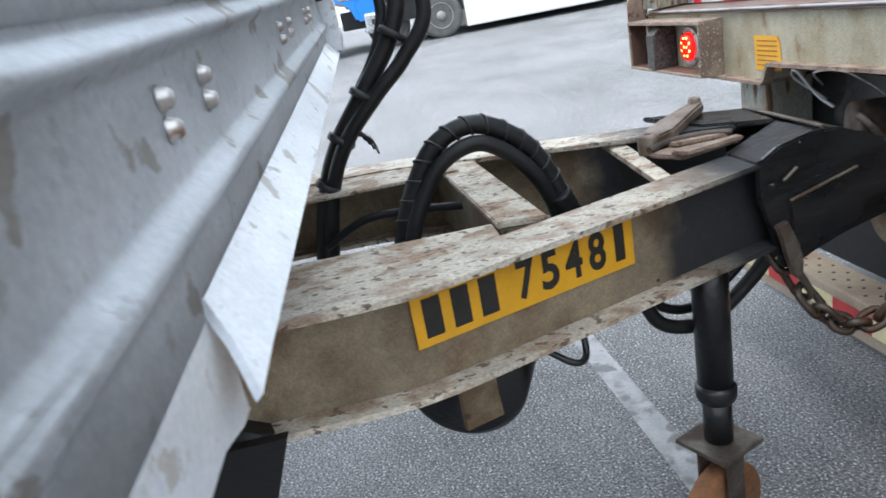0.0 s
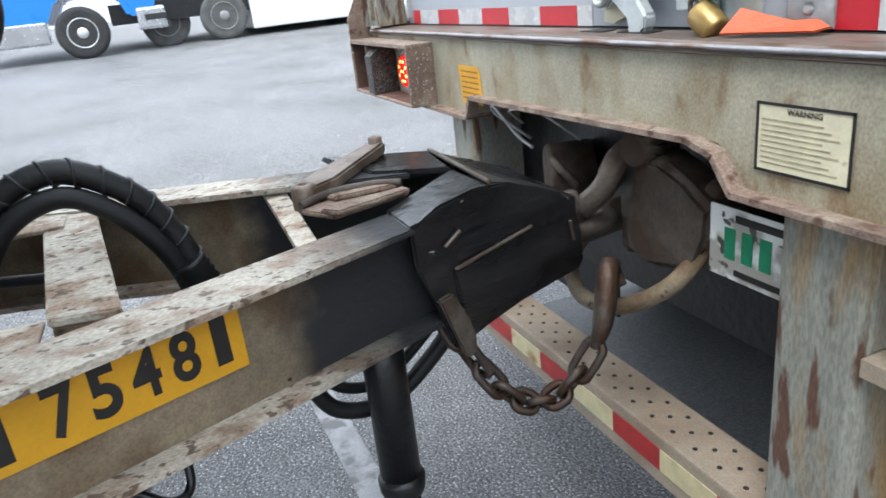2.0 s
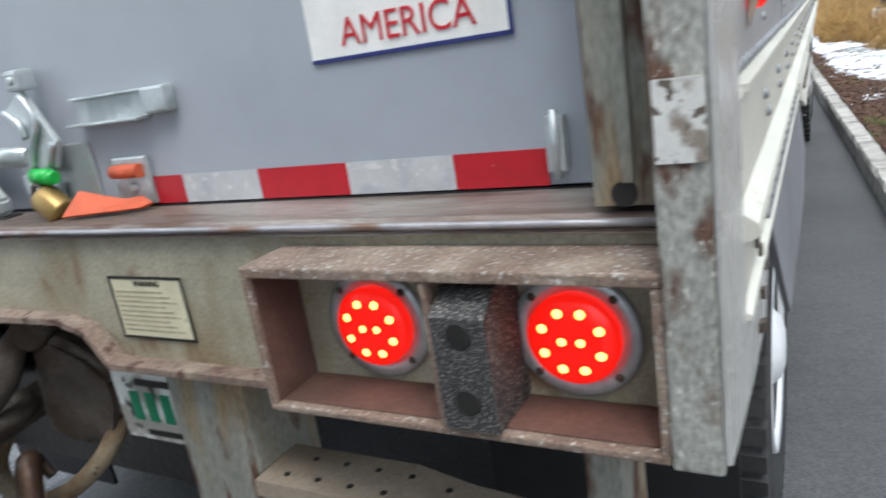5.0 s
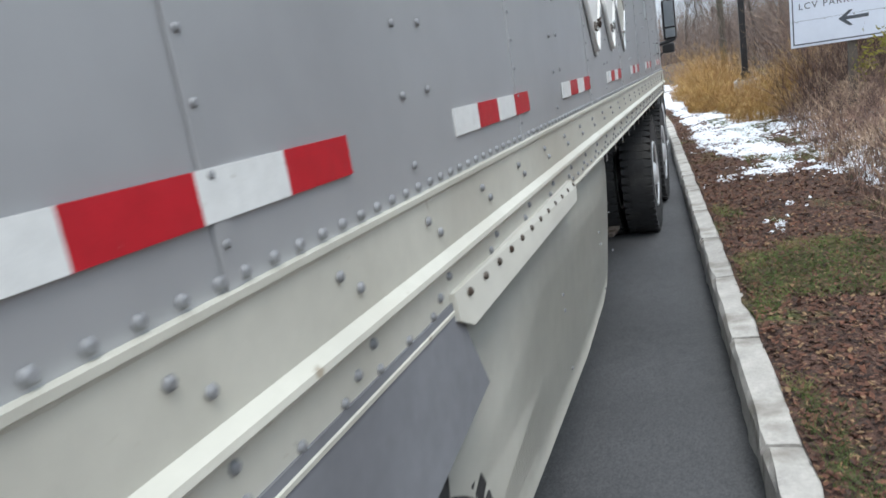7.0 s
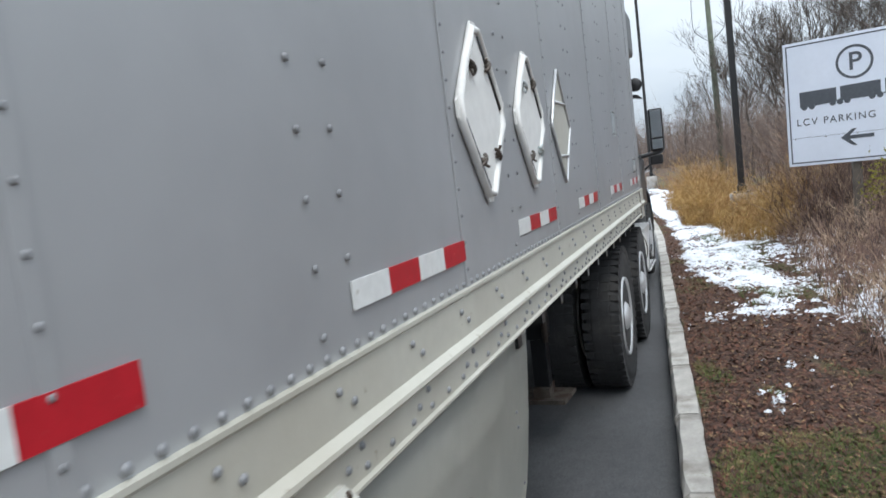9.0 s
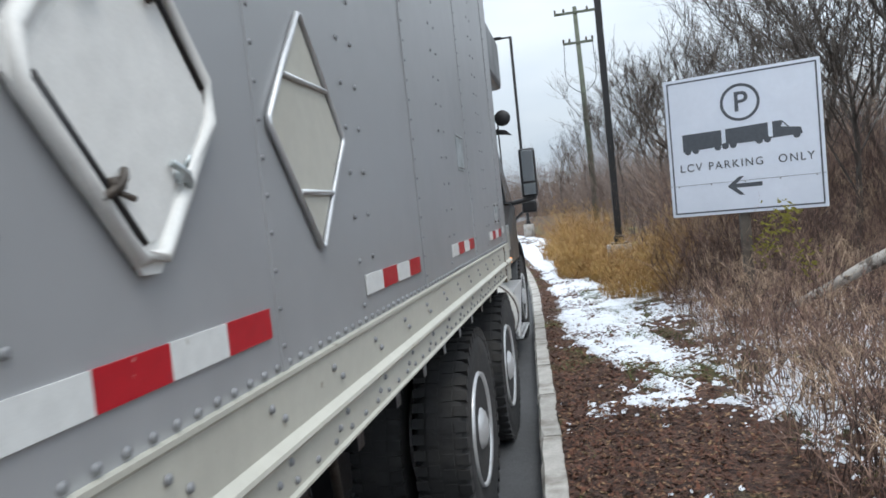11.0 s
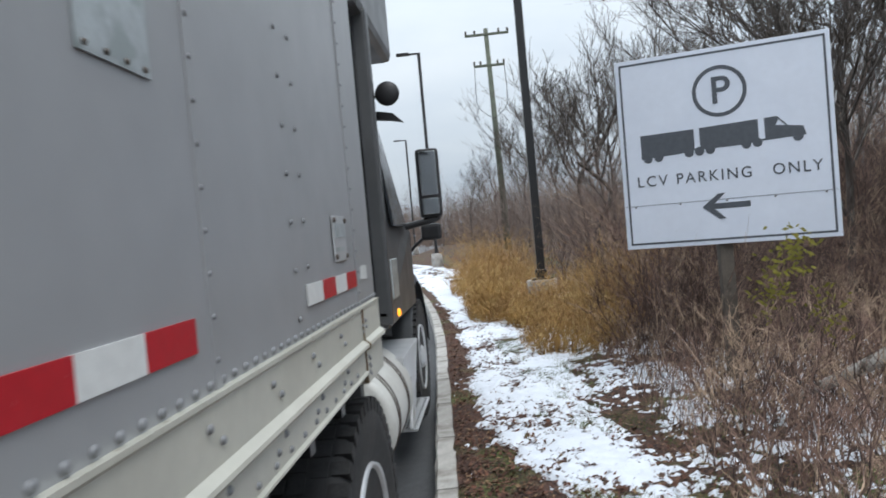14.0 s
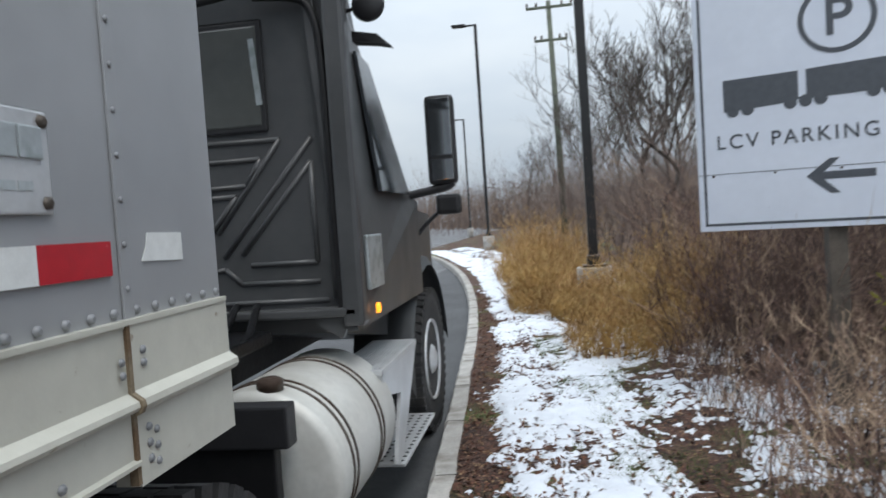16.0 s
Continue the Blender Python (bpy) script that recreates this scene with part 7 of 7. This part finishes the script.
# brush thicket
for k, (x0, x1, y0, y1, n, h) in enumerate([(1.75, 3.6, 6.8, 10.4, 380, 0.50), (1.8, 4.6, 10.2, 12.0, 330, 0.60), (1.8, 4.8, 12.0, 13.8, 300, 0.85), (2.2, 5.5, 13.6, 19, 420, 1.5), (4.2, 9, 12.2, 20, 420, 2.3), (1.6, 2.6, 4.6, 7.0, 70, 0.6)]):
    out = []
    for i in range(n):
        x, y = rng.uniform(x0, x1), rng.uniform(y0, y1)
        branchy(x, y, verge_z(x, y) - 0.03, h * rng.uniform(0.5, 1.2), 0.0075, 2, 0.35, 4, out)
    ribbon_mesh("brush_thicket", out, M_TWIG, "tangled brown leafless brush", "brush")
for x0, x1, y0, y1, n, h in ((2.0, 4.8, 9.6, 11.6, 70, 0.62), (1.9, 5.0, 12.1, 13.8, 150, 0.95), (1.7, 3.2, 12.6, 15.5, 120, 0.9), (4.2, 7.4, 12.4, 16.0, 180, 1.9)):
    out = []
    for i in range(n):
        x, y = rng.uniform(x0, x1), rng.uniform(y0, y1)
        branchy(x, y, verge_z(x, y) - 0.03, h * rng.uniform(0.5, 1.25), 0.0085, 2, 0.3, 4, out)
    ribbon_mesh("dark_thicket", out, M_STEM, "dark red-brown bare shrub stems", "brush")
st_ = []
for i in range(9000):
    x, y = rng.uniform(1.5, 5.0), rng.uniform(5.0, 17)
    st_.append(stalk(x, y, verge_z(x, y) - 0.02, rng.uniform(0.12, 0.5), 0.6, 0.004, 4))
ribbon_mesh("dead_weeds", st_, M_TWIG, "flattened dead weeds between the brush", "weeds")

# fallen birch log and small leafy sprigs
bm = nb()
tube(bm, spline([(2.20, 10.55, 0.36), (2.62, 10.35, 0.60), (3.05, 10.2, 0.86), (3.9, 9.9, 1.28)], 6), [0.026 + 0.0028 * i for i in range(19)], 10)
solid("fallen_branch", bm, mat("pale_birch_bark", (0.38, 0.36, 0.33), 0.8, 0.0, 0.2, 10, 0.3, 40, second=(0.10, 0.085, 0.07), mask=(0.55, 0.6), mask_scale=12), "pale fallen branch lying in the brush", "branch")
V, F = [], []
for i in range(260):
    c = rng.choice(((2.35, 10.9, 1.15), (2.55, 11.1, 1.25), (2.3, 11.0, 0.95), (2.62, 10.9, 0.8)))
    x, y, z = c[0] + rng.gauss(0, 0.06), c[1] + rng.gauss(0, 0.08), c[2] + rng.gauss(0, 0.10)
    s = rng.uniform(0.015, 0.035)
    k0 = len(V)
    a, b = rng.uniform(0, 6.28), rng.uniform(-0.8, 0.8)
    for t, w in ((0, 1), (1.57, 0.45), (3.14, 1), (4.71, 0.45)):
        V.append((x + s * w * math.cos(t) * math.cos(a), y + s * w * math.cos(t) * math.sin(a), z + s * w * math.sin(t) + b * s * math.cos(t)))
    F.append((k0, k0 + 1, k0 + 2, k0 + 3))
me = bpy.data.meshes.new("leafy_sprig")
me.from_pydata(V, [], F)
me.materials.append(mat("yellow_green_leaf", (0.22, 0.20, 0.03), 0.7, 0.0, 0.25, 20))
tagged(new("leafy_sprig", me), "last yellow-green leaves on a sapling", "sapling", kind="stuff")


# bare trees
def tree(x, y, h, r, seed, kids=5, depth=4):
    global rng
    keep_ = rng
    rng = random.Random(seed)
    z = 0.3 + 0.045 * min(9, max(0, x - kerb_x(min(y, 40)) - 1.4))
    ob = thing("tree", (x, y, z), "bare grey deciduous tree with fine twigs", "tree", "trees behind the brush")
    bm = nb()
    top = Vector((x + rng.gauss(0, 0.3), y + rng.gauss(0, 0.3), z + h * 0.55))
    path = spline([(x, y, z - 0.2), (x + rng.gauss(0, 0.08), y, z + h * 0.2), (x + rng.gauss(0, 0.15), y, z + h * 0.38), top], 5)
    tube(bm, path, [r * (1 - 0.6 * i / (len(path) - 1)) for i in range(len(path))], 9)
    part("trunk", bm, M_BARK, ob)
    out = []

    def grow(p, d, ln, rr, lev):
        pts = [p]
        q = Vector(p)
        for i in range(4):
            d = (d + Vector((rng.gauss(0, 0.13), rng.gauss(0, 0.13), rng.gauss(0.04, 0.08)))).normalized()
            q = q + d * ln / 4
            pts.append(q.copy())
        out.append((pts, rr))
        if lev > 0:
            for k in range(kids if lev > 1 else kids + 1):
                t = rng.uniform(0.25, 1.0)
                i = min(3, int(t * 4))
                b = Vector(pts[i]).lerp(pts[i + 1], t * 4 - i)
                grow(b, (d + Vector((rng.gauss(0, 0.55), rng.gauss(0, 0.55), rng.gauss(0.1, 0.35)))).normalized(), ln * rng.uniform(0.42, 0.68), max(0.007, rr * 0.5), lev - 1)
    for i in range(7):
        t = rng.uniform(0.35, 1.0)
        p = path[min(len(path) - 1, int(t * (len(path) - 1)))]
        a = rng.uniform(0, 6.28)
        grow(p, Vector((0.7 * math.cos(a), 0.7 * math.sin(a), 0.9)).normalized(), h * rng.uniform(0.28, 0.42), r * 0.42, depth - 1)
    V, F = [], []
    for pts, rr in out:
        base = len(V)
        n = len(pts)
        for i, p in enumerate(pts):
            w = max(0.004, rr * (1 - 0.7 * i / (n - 1)))
            for k in range(3):
                V.append((p[0] + w * math.cos(2.094 * k), p[1] + w * math.sin(2.094 * k), p[2]))
        for i in range(n - 1):
            for k in range(3):
                F.append((base + 3 * i + k, base + 3 * i + (k + 1) % 3, base + 3 * i + 3 + (k + 1) % 3, base + 3 * i + 3 + k))
    me = bpy.data.meshes.new("crown")
    me.from_pydata(V, [], F)
    me.materials.append(M_BARK)
    c = new("crown", me)
    c.parent = ob
    c.matrix_parent_inverse = ob.matrix_basis.inverted()
    rng = keep_
    return ob


for k, (x, y, h, r) in enumerate([(5.2, 15.5, 5.0, 0.06), (6.5, 13.0, 6.5, 0.07), (4.6, 19.5, 5.2, 0.06), (7.5, 17.0, 7.0, 0.08), (3.2, 26.0, 6.0, 0.09), (5.5, 25.5, 6.5, 0.08), (4.4, 31.0, 7.0, 0.10), (2.4, 35.0, 6.4, 0.09), (8.8, 22.0, 7.5, 0.09), (6.0, 37.0, 7.5, 0.10), (9.5, 14.5, 7.0, 0.08), (2.6, 44.0, 7.0, 0.10), (5.0, 50.0, 8.0, 0.12), (8.0, 30.0, 7.5, 0.10), (1.2, 57.0, 7.0, 0.10), (-1.0, 66.0, 7.0, 0.11), (5.6, 12.6, 4.6, 0.045), (7.6, 10.5, 6.0, 0.07), (3.9, 13.2, 4.4, 0.045), (5.6, 11.5, 5.4, 0.05), (5.0, 13.6, 6.6, 0.085), (4.55, 16.2, 6.2, 0.075), (3.0, 22.5, 4.6, 0.085)]):
    tree(x, y, h, r, 100 + k)

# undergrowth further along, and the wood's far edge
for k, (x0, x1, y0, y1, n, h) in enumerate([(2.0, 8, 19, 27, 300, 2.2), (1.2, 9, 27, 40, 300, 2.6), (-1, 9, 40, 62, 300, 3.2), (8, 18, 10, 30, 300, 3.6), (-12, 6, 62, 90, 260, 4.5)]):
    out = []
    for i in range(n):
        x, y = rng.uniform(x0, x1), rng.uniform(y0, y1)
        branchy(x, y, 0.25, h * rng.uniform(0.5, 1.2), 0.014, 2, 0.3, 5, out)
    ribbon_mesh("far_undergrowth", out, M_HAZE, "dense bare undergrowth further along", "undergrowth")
V, F = [], []
bk = random.Random(3)
for i in range(5200):
    t = bk.random()
    x, y = (12 + 22 * bk.random(), 6 + 60 * t) if i % 2 else (-26 + 50 * t, 92 + 25 * bk.random())
    h = bk.uniform(3.0, 7.5)
    lx, ly = bk.gauss(0, 0.6), bk.gauss(0, 0.6)
    k0 = len(V)
    w = bk.uniform(0.02, 0.07)
    V += [(x - w, y, 0.1), (x + w, y, 0.1), (x + lx, y + ly, h)]
    F.append((k0, k0 + 1, k0 + 2))
    for j in range(3):
        t2 = bk.uniform(0.3, 0.9)
        bx, by, bz = x + lx * t2, y + ly * t2, h * t2
        k0 = len(V)
        V += [(bx, by, bz - 0.03), (bx, by, bz + 0.03), (bx + bk.gauss(0, 0.9), by + bk.gauss(0, 0.9), bz + bk.uniform(0.2, 1.3))]
        F.append((k0, k0 + 1, k0 + 2))
me = bpy.data.meshes.new("far_wood")
me.from_pydata(V, [], F)
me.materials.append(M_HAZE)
tagged(new("far_wood", me), "hazy bare wood beyond the verge", "wood", kind="stuff")

# ---- trucks parked across the yard ----
blue = thing("truck_tractor", (-17.5, -3.0, 0), "bright blue truck tractor parked across the yard", "truck")


def far_truck(root, x0, y0, y1, paint, wheels, xw):
    """A parked conventional tractor seen from the side, nose towards +y, near side at x0."""
    bm = nb()
    prism(bm, [(x0, y1 - 0.1, 0.75), (x0, y1, 1.1), (x0, y1 - 0.2, 1.55), (x0, y1 - 1.5, 1.85), (x0, y1 - 1.9, 2.85), (x0, y1 - 3.6, 3.2), (x0, y1 - 3.6, 0.75), (x0, y1 - 2.1, 0.7), (x0, y1 - 1.85, 1.15), (x0, y1 - 1.25, 1.25), (x0, y1 - 0.75, 1.1), (x0, y1 - 0.6, 0.7)], (-2.3, 0, 0))
    bmesh.ops.bevel(bm, geom=[e for e in bm.edges if e.calc_length() > 1.0], offset=0.06, segments=2, affect="EDGES")
    part("cab_body", bm, paint, root)
    bm = nb()
    box(bm, x0 - 2.32, x0 + 0.03, y1 - 0.45, y1 + 0.12, 0.42, 0.86, 0.06)
    part("bumper", bm, M_CHROME, root, "dull chrome front bumper")
    bm = nb()
    box(bm, x0 - 0.30, x0 + 0.045, y1 - 0.30, y1 + 0.135, 0.60, 0.72, 0.02)
    part("fog_light", bm, M_CABTRIM, root)
    bm = nb()
    prism(bm, [(x0 + 0.01, y1 - 2.0, 1.9), (x0 + 0.01, y1 - 2.25, 2.7), (x0 + 0.01, y1 - 2.9, 2.7), (x0 + 0.01, y1 - 2.9, 1.9)], (-0.03, 0, 0))
    part("side_window", bm, M_GLASSD, root)
    bm = nb()
    box(bm, x0 - 0.25, x0 + 0.02, y1 - 0.95, y1 - 0.25, 1.18, 1.42, 0.05)
    part("headlight", bm, M_CHROME, root)
    bm = nb()
    box(bm, x0 - 0.5, x0 + 0.01, y1 - 3.6, y1 - 2.1, 0.35, 0.78, 0.04)
    part("side_step", bm, M_CHROME, root)
    for yw in wheels:
        w = new("truck_wheel")
        w.parent = root
        w.matrix_parent_inverse = root.matrix_basis.inverted()
        wheel((xw, yw, 0.5), w, 1, 0.5, M_ALU, lugs=False)


far_truck(blue, -16.3, -8.5, -0.25, M_BLUE, (-1.75,), -16.42)
blue.location.z = 0.745
white = thing("truck_tractor", (-17.7, 3.0, 0), "white truck tractor with side fairing parked across the yard", "truck")
WX = -16.6
for yw, xw in ((-0.15, -17.0), (1.05, -16.75)):
    w = new("truck_wheel")
    w.parent = white
    w.matrix_parent_inverse = white.matrix_basis.inverted()
    wheel((xw, yw, 0.5), w, 1, 0.5, M_DUSTRIM, tyre_mat=M_DUSTTYRE, lugs=False)
bm = nb()
box(bm, WX - 2.3, WX - 0.02, 1.62, 5.9, 0.16, 1.05, 0.04)
part("side_fairing", bm, M_WHITEP, white, "white chassis fairing")
bm = nb()
box(bm, WX - 2.3, WX, 2.3, 5.4, 1.055, 3.6, 0.10)
part("sleeper_cab", bm, M_WHITEP, white, "white sleeper cab")
bm = nb()
box(bm, WX, WX + 0.02, 2.75, 3.05, 1.30, 1.62, 0.0)
part("sleeper_window", bm, M_GLASSD, white)
bm = nb()
box(bm, WX, WX + 0.012, 2.70, 3.4, 1.05, 1.06, 0.0)
part("door_line", bm, M_CABTRIM, white)
bm = nb()
box(bm, WX - 2.2, WX - 0.1, -1.2, 1.6, 0.55, 0.95)
part("chassis", bm, M_BLACK, white)
bm = nb()
box(bm, WX - 2.0, WX - 0.5, -0.6, 1.9, 0.95, 1.25, 0.05)
part("fifth_wheel", bm, M_BLACK, white)
white.location.z = 0.755

# ---- painted lines, kerb stones: the pieces of the ground ----
def strip(name, a, b, w, label):
    bm = nb()
    a, b = Vector(a), Vector(b)
    d = (b - a).normalized()
    s = Vector((-d.y, d.x, 0)) * w / 2
    n = 30
    L, R = [], []
    for i in range(n + 1):
        p = a.lerp(b, i / n)
        j = 0.01 * noise.noise(p * 3)
        L.append(bm.verts.new((p.x + s.x * (1 + j * 8), p.y + s.y * (1 + j * 8), 0.004)))
        R.append(bm.verts.new((p.x - s.x * (1 - j * 8), p.y - s.y * (1 - j * 8), 0.004)))
    for i in range(n):
        bm.faces.new((L[i], R[i], R[i + 1], L[i + 1]))
    return solid(name, bm, M_LINE, label, "road marking", kind="structure")


strip("painted_line", (-6.0, -0.52, 0), (-0.9, -0.40, 0), 0.095, "faded white parking line on asphalt")

# Darker asphalt by the kerb; under the trailer its tone also paints shade.
M_ASPHD = mat("dark_asphalt_with_shade", (0.055, 0.056, 0.059), 0.7, 0.0, 0.22, 1.2, 0.4, 170, second=(0.072, 0.073, 0.077), mask=(0.46, 0.70), mask_scale=0.5, grit=0.3, grit_scale=130, bump_dist=0.004)
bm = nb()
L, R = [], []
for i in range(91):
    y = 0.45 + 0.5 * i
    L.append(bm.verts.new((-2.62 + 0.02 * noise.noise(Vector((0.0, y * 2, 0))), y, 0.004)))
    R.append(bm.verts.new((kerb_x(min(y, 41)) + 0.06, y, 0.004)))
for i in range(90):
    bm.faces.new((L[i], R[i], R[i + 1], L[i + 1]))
solid("road", bm, M_ASPHD, "smoother dark asphalt along the kerb, its tone also shading under the trailer", "road", kind="structure")
kerb = thing("kerb", (0.5, 4, 0), "pale concrete kerb stones along the verge", "kerb", kind="structure")
meshes = []
for v in range(3):
    bm = nb()
    r2 = random.Random(20 + v)
    nseg = 8
    ring = []
    for i in range(nseg + 1):
        y = i / nseg * 0.985
        j = [r2.gauss(0, 0.004) for _ in range(5)]
        sec = [(0.0 + j[0], -0.03), (0.004 + j[1], 0.120), (0.022 + j[2], 0.148), (0.135 + j[3], 0.150 + j[4]), (0.16, 0.138), (0.16, -0.03)]
        ring.append([bm.verts.new((x, y, z)) for x, z in sec])
    for A, B in zip(ring, ring[1:]):
        for k in range(5):
            bm.faces.new((A[k], B[k], B[k + 1], A[k + 1]))
    bm.faces.new(ring[0])
    bm.faces.new(list(reversed(ring[-1])))
    meshes.append(mesh_of("kerb_stone", bm, M_KERB))
y = -9.0
i = 0
while y < 42:
    x0, x1 = kerb_x(y), kerb_x(y + 1)
    ob = new("kerb_stone", meshes[i % 3])
    ob.parent = kerb
    ob.matrix_parent_inverse = kerb.matrix_basis.inverted()
    ob.matrix_basis = Matrix.Translation((x0, y, 0)) @ Matrix.Rotation(math.atan2(-(x1 - x0), 1), 4, "Z")
    y += 1.0
    i += 1
